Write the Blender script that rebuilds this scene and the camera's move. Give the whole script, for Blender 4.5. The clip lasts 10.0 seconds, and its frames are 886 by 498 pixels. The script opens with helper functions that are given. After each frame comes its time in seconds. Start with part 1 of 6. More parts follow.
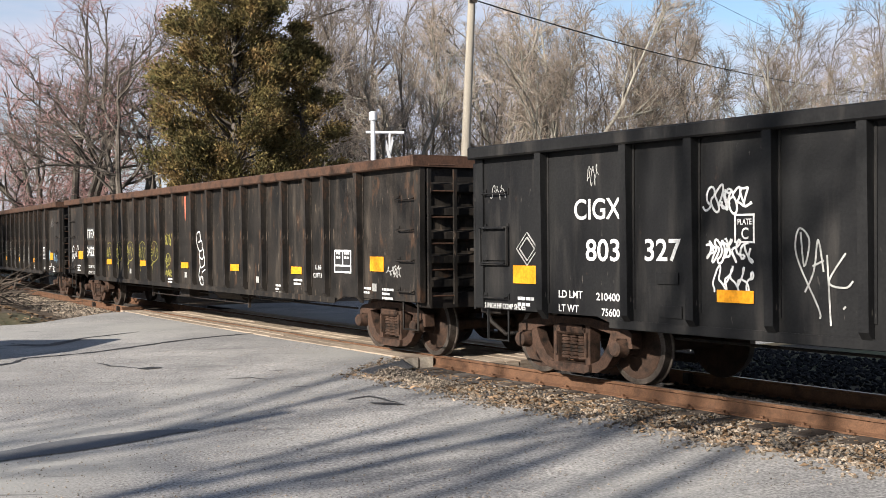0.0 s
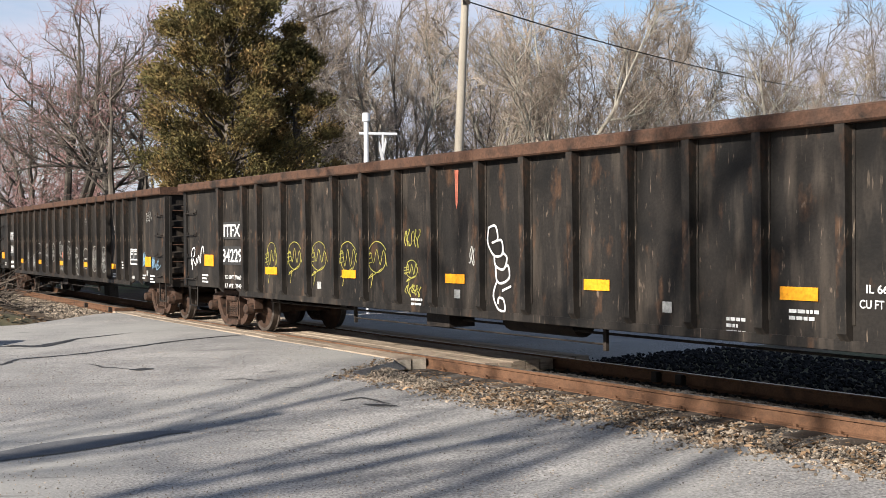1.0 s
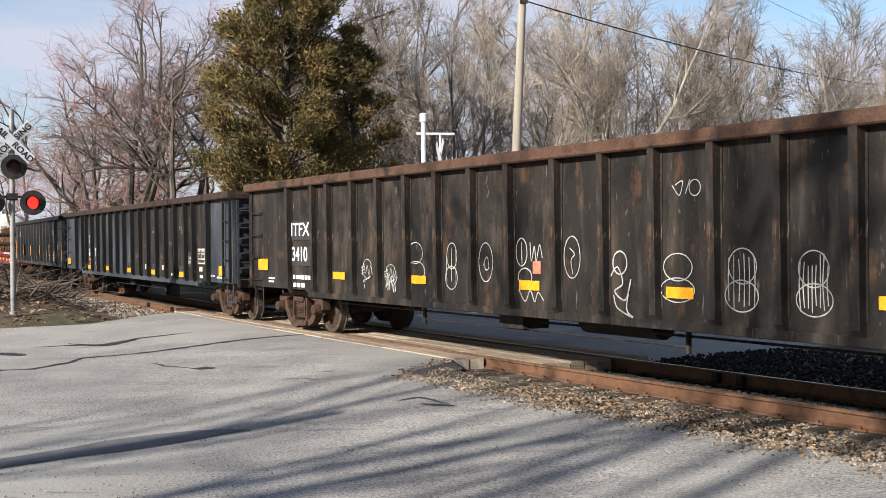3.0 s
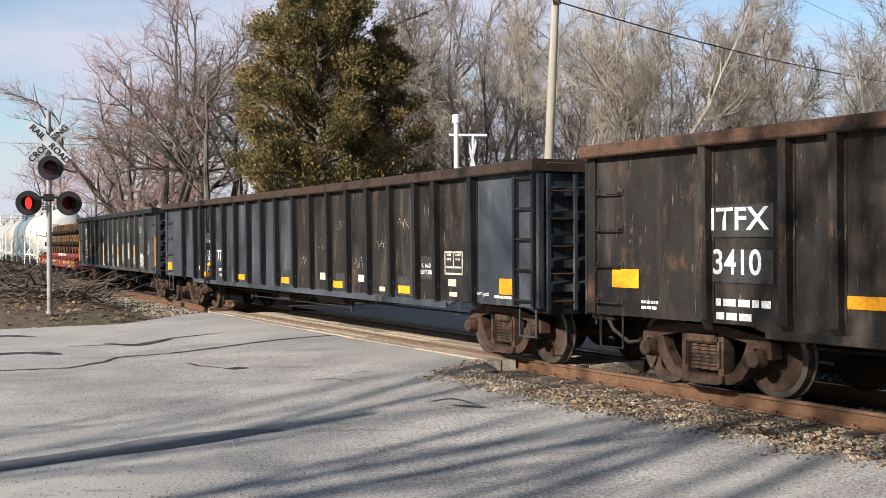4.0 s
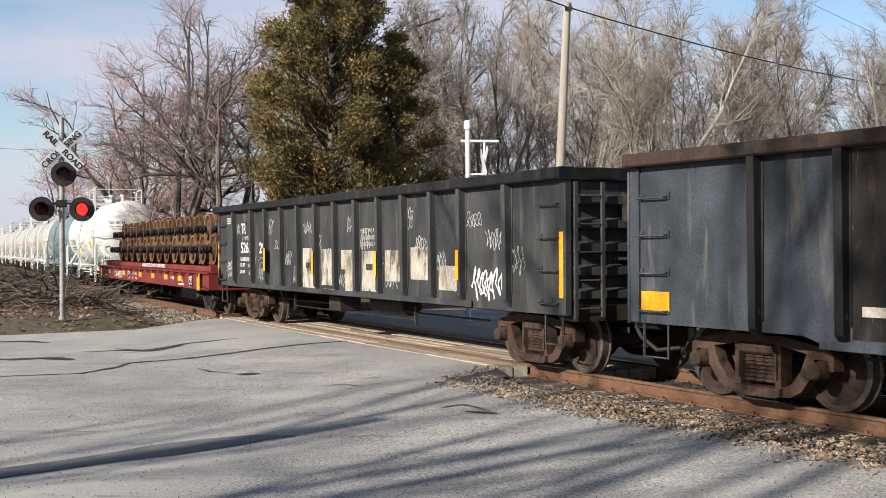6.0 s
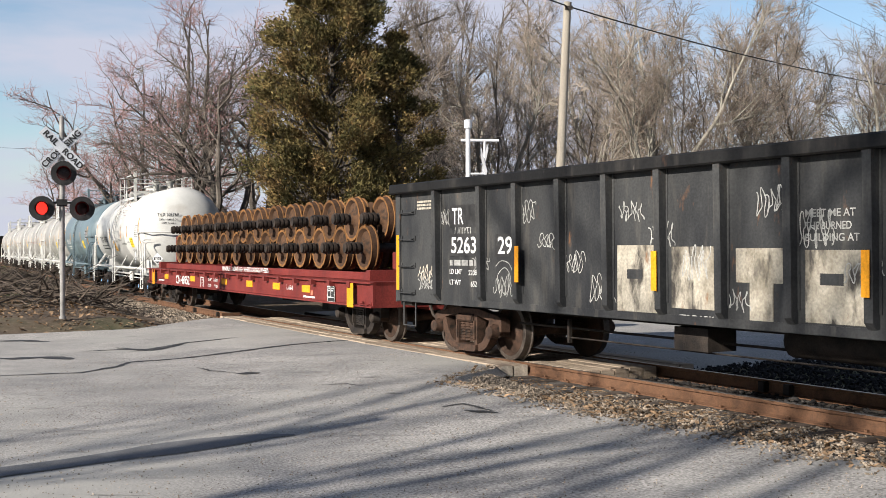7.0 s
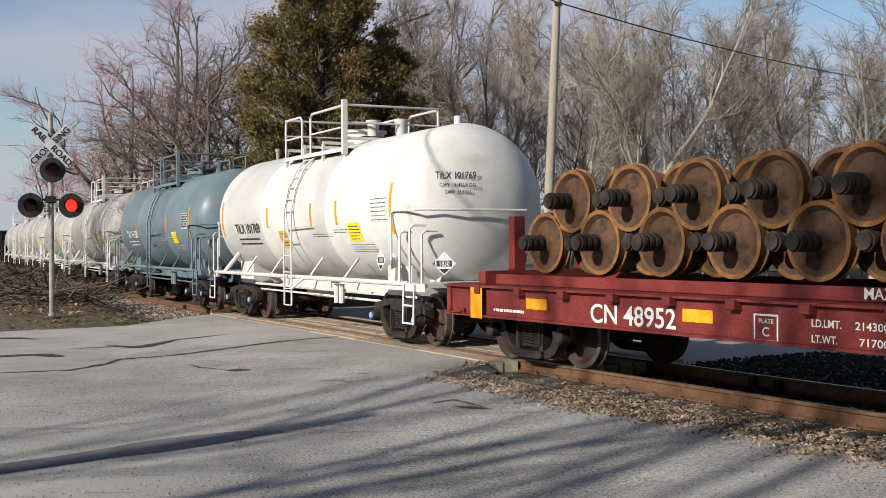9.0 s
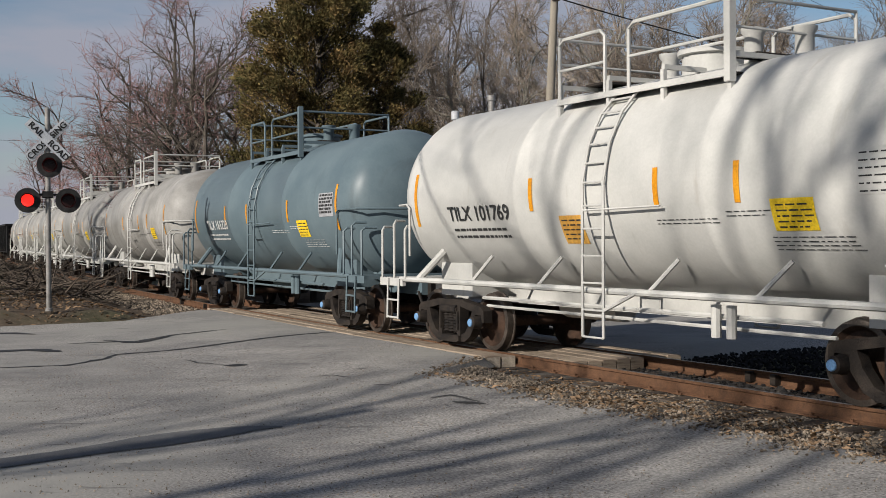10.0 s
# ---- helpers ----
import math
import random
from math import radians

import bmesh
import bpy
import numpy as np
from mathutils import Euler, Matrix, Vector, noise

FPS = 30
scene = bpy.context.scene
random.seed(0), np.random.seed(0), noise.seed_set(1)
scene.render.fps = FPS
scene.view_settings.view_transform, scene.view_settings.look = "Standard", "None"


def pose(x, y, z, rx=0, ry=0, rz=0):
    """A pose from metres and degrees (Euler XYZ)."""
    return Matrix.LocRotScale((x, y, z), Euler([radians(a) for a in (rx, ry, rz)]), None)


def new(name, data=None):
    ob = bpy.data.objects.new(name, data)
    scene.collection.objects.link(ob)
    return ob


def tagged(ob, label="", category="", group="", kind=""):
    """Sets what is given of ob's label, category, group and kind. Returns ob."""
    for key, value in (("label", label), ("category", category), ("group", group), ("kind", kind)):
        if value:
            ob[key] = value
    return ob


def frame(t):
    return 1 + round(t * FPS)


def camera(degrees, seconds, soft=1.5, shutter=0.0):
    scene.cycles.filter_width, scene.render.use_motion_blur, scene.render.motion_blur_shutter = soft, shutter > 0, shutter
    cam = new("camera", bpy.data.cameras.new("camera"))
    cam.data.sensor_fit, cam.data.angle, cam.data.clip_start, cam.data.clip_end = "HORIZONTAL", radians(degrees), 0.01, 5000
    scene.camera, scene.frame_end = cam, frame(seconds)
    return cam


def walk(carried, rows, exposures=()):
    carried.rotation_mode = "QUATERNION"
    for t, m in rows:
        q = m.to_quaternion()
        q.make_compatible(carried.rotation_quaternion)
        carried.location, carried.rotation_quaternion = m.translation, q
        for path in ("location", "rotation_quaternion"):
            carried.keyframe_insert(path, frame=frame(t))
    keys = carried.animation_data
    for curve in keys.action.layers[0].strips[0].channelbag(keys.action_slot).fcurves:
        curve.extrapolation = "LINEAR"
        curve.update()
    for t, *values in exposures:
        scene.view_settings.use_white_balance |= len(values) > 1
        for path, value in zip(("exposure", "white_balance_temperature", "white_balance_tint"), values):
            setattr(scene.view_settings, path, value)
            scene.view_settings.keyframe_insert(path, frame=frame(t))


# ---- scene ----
cam = camera(42.34, 10.0, soft=0.8)
EYE = 1.775
PATH = [(0.0, 0.003, -0.467, 0.363), (0.5, -0.276, -0.401, 0.264), (1.0, -0.349, -0.399, 0.266), (1.5, -0.356, -0.458, 0.338),
        (2.0, -0.193, -0.409, 0.435), (2.5, 0.872, -0.449, 0.45), (3.0, 2.532, -0.383, 0.382), (4.5, 4.39, -0.267, 0.233),
        (5.0, 4.585, -0.138, 0.266), (5.5, 4.71, -0.012, 0.235), (7.0, 4.738, -0.051, 0.224), (7.5, 4.633, -0.099, 0.234),
        (8.0, 4.501, -0.101, 0.216), (8.5, 4.358, -0.127, 0.252), (9.0, 4.247, -0.245, 0.363), (9.5, 4.239, -0.394, 0.422),
        (10.0, 4.115, -0.484, 0.333)]
walk(cam, [(t, pose(0, 0, EYE, 90 + p, r, y)) for t, y, p, r in PATH],
     exposures=[(0.0, 1.15), (5.5, 1.08), (7.0, 1.02), (8.0, 0.97), (8.5, 0.86), (9.0, 0.62), (9.5, 0.42), (10.0, 0.16)])

# ---- light ----
SUN_WAY = Vector((0.66, 0.75, 0.0)).normalized()
SUN_EL = radians(25)
sun_data = bpy.data.lights.new("sun", "SUN")
sun_data.energy, sun_data.angle, sun_data.color = 5.0, radians(0.55), (1.0, 0.93, 0.84)
sun = new("sun", sun_data)
sun.rotation_euler = (SUN_WAY * math.cos(SUN_EL) + Vector((0, 0, -math.sin(SUN_EL)))).to_track_quat("-Z", "Y").to_euler()
world = bpy.data.worlds.new("sky")
scene.world = world
world.use_nodes = True
wn, wl = world.node_tree.nodes, world.node_tree.links
wn.clear()
w_out, w_bg, w_sky = wn.new("ShaderNodeOutputWorld"), wn.new("ShaderNodeBackground"), wn.new("ShaderNodeTexSky")
w_sky.sky_type, w_sky.sun_disc = "NISHITA", False
w_sky.sun_elevation, w_sky.sun_rotation = SUN_EL, math.atan2(-SUN_WAY.x, -SUN_WAY.y)
w_sky.air_density, w_sky.dust_density, w_sky.ozone_density = 1.0, 0.3, 2.2
w_co, w_map, w_noise, w_ramp, w_mix = (wn.new("ShaderNodeTexCoord"), wn.new("ShaderNodeMapping"), wn.new("ShaderNodeTexNoise"),
                                       wn.new("ShaderNodeValToRGB"), wn.new("ShaderNodeMixRGB"))
w_map.inputs["Scale"].default_value = (2.2, 2.2, 9.0)
w_noise.inputs["Scale"].default_value, w_noise.inputs["Detail"].default_value = 1.6, 7
w_ramp.color_ramp.elements[0].position, w_ramp.color_ramp.elements[1].position = 0.33, 0.56
w_ramp.color_ramp.elements[1].color = (0.96, 0.96, 0.96, 1)
w_mix.inputs["Color2"].default_value = (4.5, 4.68, 5.6, 1)
# the clouds lie in a bank round the horizon and thin out overhead
w_sep, w_thin, w_fac = wn.new("ShaderNodeSeparateXYZ"), wn.new("ShaderNodeMapRange"), wn.new("ShaderNodeMath")
w_thin.inputs["From Min"].default_value, w_thin.inputs["From Max"].default_value = 0.25, 0.7
w_thin.inputs["To Min"].default_value, w_thin.inputs["To Max"].default_value = 1.0, 0.12
w_fac.operation = "MULTIPLY"
wl.new(w_co.outputs["Generated"], w_map.inputs["Vector"])
wl.new(w_map.outputs["Vector"], w_noise.inputs["Vector"])
wl.new(w_noise.outputs["Fac"], w_ramp.inputs["Fac"])
wl.new(w_co.outputs["Generated"], w_sep.inputs["Vector"])
wl.new(w_sep.outputs["Z"], w_thin.inputs["Value"])
wl.new(w_ramp.outputs["Color"], w_fac.inputs[0])
wl.new(w_thin.outputs["Result"], w_fac.inputs[1])
wl.new(w_fac.outputs["Value"], w_mix.inputs["Fac"])
wl.new(w_sky.outputs["Color"], w_mix.inputs["Color1"])
wl.new(w_mix.outputs["Color"], w_bg.inputs["Color"])
w_bg.inputs["Strength"].default_value = 0.068
wl.new(w_bg.outputs["Background"], w_out.inputs["Surface"])


# ---- materials ----
def surface(name, colors, scale=3.0, stretch=(1, 1, 1), rough=0.6, metal=0.0, bump=0.2, fine=40.0, spread=(0.35, 0.65), rough_var=0.15,
            extra=None, per_object=0.0, per_island=0.0, spec=0.17, grains=(0.78, 1.2)):
    """A procedural surface: two or three colours by noise at two scales, with bump. extra: (colour, scale, stretch, low, high) layers on top."""
    m = bpy.data.materials.new(name)
    m.use_nodes = True
    n, l = m.node_tree.nodes, m.node_tree.links
    bsdf = n["Principled BSDF"]
    co = n.new("ShaderNodeTexCoord")
    mp = n.new("ShaderNodeMapping")
    mp.inputs["Scale"].default_value = stretch
    l.new(co.outputs["Object"], mp.inputs["Vector"])
    big = n.new("ShaderNodeTexNoise")
    big.inputs["Scale"].default_value, big.inputs["Detail"].default_value, big.inputs["Roughness"].default_value = scale, 6, 0.62
    l.new(mp.outputs["Vector"], big.inputs["Vector"])
    ramp = n.new("ShaderNodeValToRGB")
    els = ramp.color_ramp.elements
    els[0].position, els[0].color = spread[0], (*colors[0], 1)
    els[1].position, els[1].color = spread[1], (*colors[-1], 1)
    for i, c in enumerate(colors[1:-1]):
        e = els.new(spread[0] + (spread[1] - spread[0]) * (i + 1) / (len(colors) - 1))
        e.color = (*c, 1)
    l.new(big.outputs["Fac"], ramp.inputs["Fac"])
    small = n.new("ShaderNodeTexNoise")
    small.inputs["Scale"].default_value, small.inputs["Detail"].default_value = fine, 4
    l.new(co.outputs["Object"], small.inputs["Vector"])
    grain = n.new("ShaderNodeMapRange")
    grain.inputs["From Min"].default_value, grain.inputs["From Max"].default_value = 0.3, 0.7
    grain.inputs["To Min"].default_value, grain.inputs["To Max"].default_value = grains
    l.new(small.outputs["Fac"], grain.inputs["Value"])
    mul = n.new("ShaderNodeVectorMath")
    mul.operation = "SCALE"
    l.new(ramp.outputs["Color"], mul.inputs[0])
    l.new(grain.outputs["Result"], mul.inputs["Scale"])
    out = mul.outputs["Vector"]
    for c, sc, st, lo, hi in extra or ():
        mp2, nz, rp, mx = n.new("ShaderNodeMapping"), n.new("ShaderNodeTexNoise"), n.new("ShaderNodeMapRange"), n.new("ShaderNodeMixRGB")
        mp2.inputs["Scale"].default_value, mp2.inputs["Location"].default_value = st, (sc, lo * 7, hi * 3)
        nz.inputs["Scale"].default_value, nz.inputs["Detail"].default_value, nz.inputs["Roughness"].default_value = sc, 5, 0.6
        rp.inputs["From Min"].default_value, rp.inputs["From Max"].default_value = lo, hi
        l.new(co.outputs["Object"], mp2.inputs["Vector"])
        l.new(mp2.outputs["Vector"], nz.inputs["Vector"])
        l.new(nz.outputs["Fac"], rp.inputs["Value"])
        l.new(rp.outputs["Result"], mx.inputs["Fac"])
        l.new(out, mx.inputs["Color1"])
        mx.inputs["Color2"].default_value = (*c, 1)
        out = mx.outputs["Color"]
    if per_object or per_island:
        src = n.new("ShaderNodeObjectInfo") if per_object else n.new("ShaderNodeNewGeometry")
        vr, hs = n.new("ShaderNodeMapRange"), n.new("ShaderNodeVectorMath")
        k = per_object or per_island
        vr.inputs["To Min"].default_value, vr.inputs["To Max"].default_value = 1 - k, 1 + k
        l.new(src.outputs["Random" if per_object else "Random Per Island"], vr.inputs["Value"])
        hs.operation = "SCALE"
        l.new(out, hs.inputs[0])
        l.new(vr.outputs["Result"], hs.inputs["Scale"])
        out = hs.outputs["Vector"]
    l.new(out, bsdf.inputs["Base Color"])
    rr = n.new("ShaderNodeMapRange")
    rr.inputs["To Min"].default_value, rr.inputs["To Max"].default_value = max(0.02, rough - rough_var), min(1, rough + rough_var)
    l.new(big.outputs["Fac"], rr.inputs["Value"])
    l.new(rr.outputs["Result"], bsdf.inputs["Roughness"])
    bsdf.inputs["Metallic"].default_value = metal
    bsdf.inputs["Specular IOR Level"].default_value = spec
    if bump:
        b = n.new("ShaderNodeBump")
        b.inputs["Strength"].default_value, b.inputs["Distance"].default_value = bump, 0.02
        l.new(small.outputs["Fac"], b.inputs["Height"])
        l.new(b.outputs["Normal"], bsdf.inputs["Normal"])
    return m


RUST, DUST = (0.16, 0.075, 0.035), (0.19, 0.165, 0.135)
black_steel = surface("black_steel", [(0.006, 0.006, 0.0065), (0.012, 0.012, 0.012)], 1.3, (1, 1, 0.5), 0.62, 0, 0.12, 30,
                      extra=[((0.05, 0.045, 0.04), 1.6, (2.5, 2.5, 0.35), 0.52, 1.0), ((0.08, 0.04, 0.022), 3.0, (1.5, 1.5, 0.6), 0.66, 0.9), ((0.10, 0.09, 0.08), 12, (1.0, 1.0, 0.3), 0.68, 0.8)])
worn_steel = surface("worn_black_steel", [(0.008, 0.0075, 0.007), (0.02, 0.017, 0.0145)], 1.1, (1, 1, 0.5), 0.68, 0, 0.15, 30,
                     extra=[((0.075, 0.06, 0.047), 1.7, (2.2, 2.2, 0.4), 0.5, 0.9), ((0.10, 0.05, 0.026), 2.6, (1.5, 1.5, 0.7), 0.58, 0.85), ((0.16, 0.12, 0.09), 11, (1.0, 1.0, 0.35), 0.66, 0.78), ((0.004, 0.004, 0.004), 0.9, (1.2, 1, 1.6), 0.52, 0.72), ((0.15, 0.115, 0.085), 7, (4.0, 1, 0.35), 0.64, 0.76), ((0.2, 0.17, 0.14), 30, (1.5, 1, 0.2), 0.71, 0.8)])
grey_steel = surface("patched_grey_steel", [(0.012, 0.014, 0.017), (0.05, 0.057, 0.068)], 0.7, (1, 1, 0.7), 0.5, 0, 0.1, 30,
                     extra=[(DUST, 1.6, (2.5, 2.5, 0.35), 0.56, 0.95), (RUST, 4.0, (1.5, 1.5, 0.6), 0.68, 0.82)])
old_grey_steel = surface("weathered_grey_steel", [(0.018, 0.019, 0.021), (0.042, 0.043, 0.043)], 1.2, (1, 1, 0.5), 0.6, 0, 0.12, 30,
                         extra=[((0.11, 0.1, 0.085), 1.9, (2.5, 2.5, 0.4), 0.55, 0.95), (RUST, 3.6, (1.5, 1.5, 0.6), 0.66, 0.8)])
rusty_top = surface("rusty_top_chord", [(0.02, 0.015, 0.012), (0.075, 0.04, 0.026), (0.038, 0.024, 0.018)], 2.2, (1, 1, 1), 0.8, 0, 0.3, 35)
dark_top = surface("dark_top_chord", [(0.012, 0.010, 0.009), (0.04, 0.024, 0.018), (0.02, 0.015, 0.013)], 2.2, (1, 1, 1), 0.75, 0, 0.3, 35)
rust = surface("rust", [(0.09, 0.045, 0.025), (0.20, 0.095, 0.045), (0.13, 0.07, 0.04)], 4, (1, 1, 1), 0.85, 0, 0.4, 60)
truck_steel = surface("truck_steel", [(0.014, 0.011, 0.009), (0.062, 0.036, 0.025), (0.028, 0.02, 0.016)], 3.5, (1, 1, 1), 0.8, 0, 0.4, 50)
dark_truck = surface("dark_truck_steel", [(0.01, 0.009, 0.009), (0.035, 0.028, 0.023)], 3.5, (1, 1, 1), 0.7, 0, 0.4, 50)
wheel_steel = surface("wheel_steel", [(0.02, 0.014, 0.011), (0.06, 0.035, 0.024)], 5, (1, 1, 1), 0.75, 0, 0.2, 50)
tread_steel = surface("tread_steel", [(0.06, 0.05, 0.043), (0.12, 0.1, 0.085)], 6, (1, 1, 1), 0.45, 0.5, 0.05, 50)
spare_wheel = surface("stacked_wheel_rust", [(0.026, 0.017, 0.012), (0.075, 0.04, 0.022), (0.042, 0.026, 0.018)], 3.2, (1, 1, 1), 0.85, 0, 0.25, 60, per_object=0.3)
spare_rim = surface("stacked_wheel_rim", [(0.09, 0.045, 0.018), (0.18, 0.085, 0.03)], 5, (1, 1, 1), 0.85, 0, 0.2, 60, per_object=0.35)
spare_axle = surface("stacked_axle", [(0.012, 0.011, 0.01), (0.04, 0.03, 0.024)], 5, (1, 1, 1), 0.6, 0, 0.2, 60)
flat_red = surface("oxide_red_paint", [(0.10, 0.017, 0.016), (0.16, 0.03, 0.025)], 1.4, (1, 1, 0.6), 0.55, 0, 0.12, 35,
                   extra=[((0.06, 0.02, 0.017), 2.4, (2.2, 2.2, 0.5), 0.55, 0.85)])
tank_white = surface("white_tank_paint", [(0.40, 0.40, 0.38), (0.51, 0.505, 0.48)], 0.9, (1, 1, 1), 0.38, 0, 0.0, 30, grains=(0.96, 1.04),
                     extra=[((0.26, 0.22, 0.17), 1.5, (3.0, 0.5, 0.5), 0.62, 1.0)])
tank_blue = surface("blue_grey_tank_paint", [(0.088, 0.123, 0.142), (0.12, 0.16, 0.178)], 0.9, (1, 1, 1), 0.38, 0, 0.0, 30, grains=(0.96, 1.04),
                    extra=[((0.06, 0.07, 0.075), 1.5, (3.0, 0.5, 0.5), 0.62, 1.0)])
tank_dirty = surface("stained_white_tank_paint", [(0.2, 0.195, 0.183), (0.35, 0.342, 0.325)], 0.8, (1, 1, 1), 0.45, 0, 0.0, 30, grains=(0.93, 1.06),
                     extra=[((0.16, 0.145, 0.125), 1.5, (3.0, 0.4, 0.4), 0.5, 0.9)])
white_paint = surface("white_stencil", [(0.45, 0.45, 0.44), (0.62, 0.62, 0.6)], 6, (1, 1, 1), 0.6, 0, 0.0, 30)
dull_white = surface("faded_stencil", [(0.2, 0.2, 0.19), (0.36, 0.36, 0.34)], 6, (1, 1, 1), 0.6, 0, 0.0, 30)
black_paint = surface("black_stencil", [(0.02, 0.02, 0.02), (0.04, 0.04, 0.04)], 6, (1, 1, 1), 0.6, 0, 0.0, 30)
yellow_tape = surface("yellow_reflective", [(0.52, 0.21, 0.01), (0.66, 0.29, 0.018)], 3, (1, 1, 1), 0.4, 0, 0.0, 30)
lemon_placard = surface("lemon_placard", [(0.66, 0.44, 0.015), (0.78, 0.54, 0.03)], 3, (1, 1, 1), 0.45, 0, 0.0, 30)
brown_placard = surface("brown_placard", [(0.5, 0.26, 0.05), (0.6, 0.33, 0.07)], 3, (1, 1, 1), 0.5, 0, 0.0, 30)
yellow_spray = surface("yellow_spray", [(0.2, 0.185, 0.045), (0.33, 0.3, 0.07)], 6, (1, 1, 1), 0.6, 0, 0.0, 30)
red_spray = surface("faded_red_spray", [(0.35, 0.09, 0.06), (0.45, 0.16, 0.1)], 6, (1, 1, 1), 0.7, 0, 0.0, 30)
blue_spray = surface("pale_blue_spray", [(0.11, 0.2, 0.29), (0.19, 0.3, 0.38)], 6, (1, 1, 1), 0.6, 0, 0.0, 30)
cream_paint = surface("cream_paint", [(0.28, 0.25, 0.2), (0.47, 0.43, 0.36)], 4, (1, 1, 1), 0.6, 0, 0.0, 30)
faded_cream = surface("faded_cream_paint", [(0.17, 0.15, 0.115), (0.36, 0.33, 0.27)], 3, (1, 1, 0.6), 0.65, 0, 0.0, 30, extra=[((0.05, 0.045, 0.04), 2.2, (2.0, 1, 0.7), 0.5, 0.62), (RUST, 5.0, (1, 1, 0.5), 0.62, 0.75)])
asphalt = surface("worn_asphalt", [(0.185, 0.178, 0.172), (0.235, 0.224, 0.212), (0.3, 0.284, 0.265)], 0.6, (1, 1, 1), 0.92, 0, 0.35, 38, grains=(0.42, 1.58), spec=0.2,
                  extra=[((0.10, 0.10, 0.10), 1.3, (0.45, 1.6, 1), 0.56, 0.8), ((0.40, 0.39, 0.36), 33, (1, 1, 1), 0.58, 0.72), ((0.08, 0.078, 0.075), 27, (1, 1, 1), 0.62, 0.7), ((0.30, 0.29, 0.265), 0.23, (1, 1, 1), 0.45, 0.7), ((0.11, 0.105, 0.1), 4.5, (0.25, 1.5, 1), 0.63, 0.75)])
lawn_mat = surface("rough_grass", [(0.045, 0.07, 0.02), (0.09, 0.13, 0.035), (0.12, 0.12, 0.05)], 0.5, (1, 1, 1), 0.95, 0, 0.8, 20)
tar = surface("tar_seal", [(0.02, 0.02, 0.022), (0.05, 0.05, 0.05)], 5, (1, 1, 1), 0.6, 0, 0.2, 60)
patch_grey = surface("dark_road_patch", [(0.085, 0.086, 0.09), (0.14, 0.14, 0.142)], 2, (1, 1, 1), 0.75, 0, 0.25, 60)
soil = surface("leaf_litter_soil", [(0.036, 0.027, 0.019), (0.1, 0.075, 0.053), (0.055, 0.042, 0.03)], 0.9, (1, 1, 1), 0.95, 0, 0.8, 25,
               extra=[((0.10, 0.13, 0.05), 0.05, (1, 1, 1), 0.5, 0.6), ((0.22, 0.17, 0.12), 9, (1, 1, 1), 0.58, 0.75)])
ballast_mat = surface("ballast", [(0.035, 0.033, 0.032), (0.11, 0.10, 0.09), (0.065, 0.058, 0.053)], 14, (1, 1, 1), 0.9, 0, 0.9, 40)
stone_mat = surface("crushed_stone", [(0.10, 0.085, 0.068), (0.26, 0.21, 0.16)], 3, (1, 1, 1), 0.9, 0, 0.2, 60, per_island=0.6)
# crushed stone with the shade under and behind the train in its colour
shaded_stone = surface("shaded_crushed_stone", [(0.008, 0.008, 0.009), (0.03, 0.028, 0.027)], 3, (1, 1, 1), 0.9, 0, 0.2, 60, per_island=0.5)
leaf_mat = surface("dead_leaves", [(0.1, 0.062, 0.034), (0.24, 0.162, 0.1)], 2, (1, 1, 1), 0.9, 0, 0.1, 60, per_island=0.5)
rail_mat = surface("rail_rust", [(0.062, 0.034, 0.021), (0.12, 0.063, 0.036), (0.085, 0.046, 0.028)], 3, (1, 1, 1), 0.85, 0, 0.25, 60)
rail_top = surface("rail_tread", [(0.22, 0.19, 0.17), (0.36, 0.33, 0.31)], 5, (1, 1, 1), 0.35, 0.8, 0.05, 60)
timber = surface("crossing_timber", [(0.17, 0.13, 0.095), (0.31, 0.25, 0.19), (0.24, 0.185, 0.14)], 3, (0.4, 0.4, 6), 0.85, 0, 0.4, 50, per_object=0.18)
sawn_end = surface("sawn_plank_end", [(0.36, 0.31, 0.25), (0.5, 0.44, 0.36)], 6, (1, 1, 1), 0.85, 0, 0.2, 60)
tie_mat = surface("tie_timber", [(0.045, 0.036, 0.03), (0.10, 0.08, 0.065)], 3, (1, 1, 1), 0.9, 0, 0.4, 50, per_object=0.2)
bark_grey = surface("grey_bark", [(0.05, 0.043, 0.036), (0.2, 0.172, 0.142)], 3, (1, 1, 0.3), 0.95, 0, 0.5, 30, per_object=0.55)
bark_pale = surface("pale_bark", [(0.16, 0.15, 0.125), (0.3, 0.28, 0.235)], 3, (1, 1, 0.3), 0.95, 0, 0.5, 30)
bark_dark = surface("dark_bark", [(0.05, 0.043, 0.036), (0.13, 0.112, 0.095)], 3, (1, 1, 0.3), 0.95, 0, 0.5, 30, per_object=0.2)
twig_tan = surface("tan_twigs", [(0.085, 0.069, 0.055), (0.27, 0.222, 0.18)], 0.6, (1, 1, 1), 0.95, 0, 0.0, 30, per_object=0.5)
twig_dark = surface("dark_twigs", [(0.075, 0.062, 0.053), (0.17, 0.142, 0.12)], 0.6, (1, 1, 1), 0.95, 0, 0.0, 30, per_object=0.2)
brush_wood = surface("cut_brush", [(0.03, 0.024, 0.019), (0.1, 0.08, 0.064)], 0.8, (1, 1, 1), 0.95, 0, 0.0, 30, per_island=0.5)
twig_red = surface("reddish_budding_twigs", [(0.2, 0.11, 0.105), (0.34, 0.21, 0.195)], 0.6, (1, 1, 1), 0.95, 0, 0.0, 30, per_object=0.2)
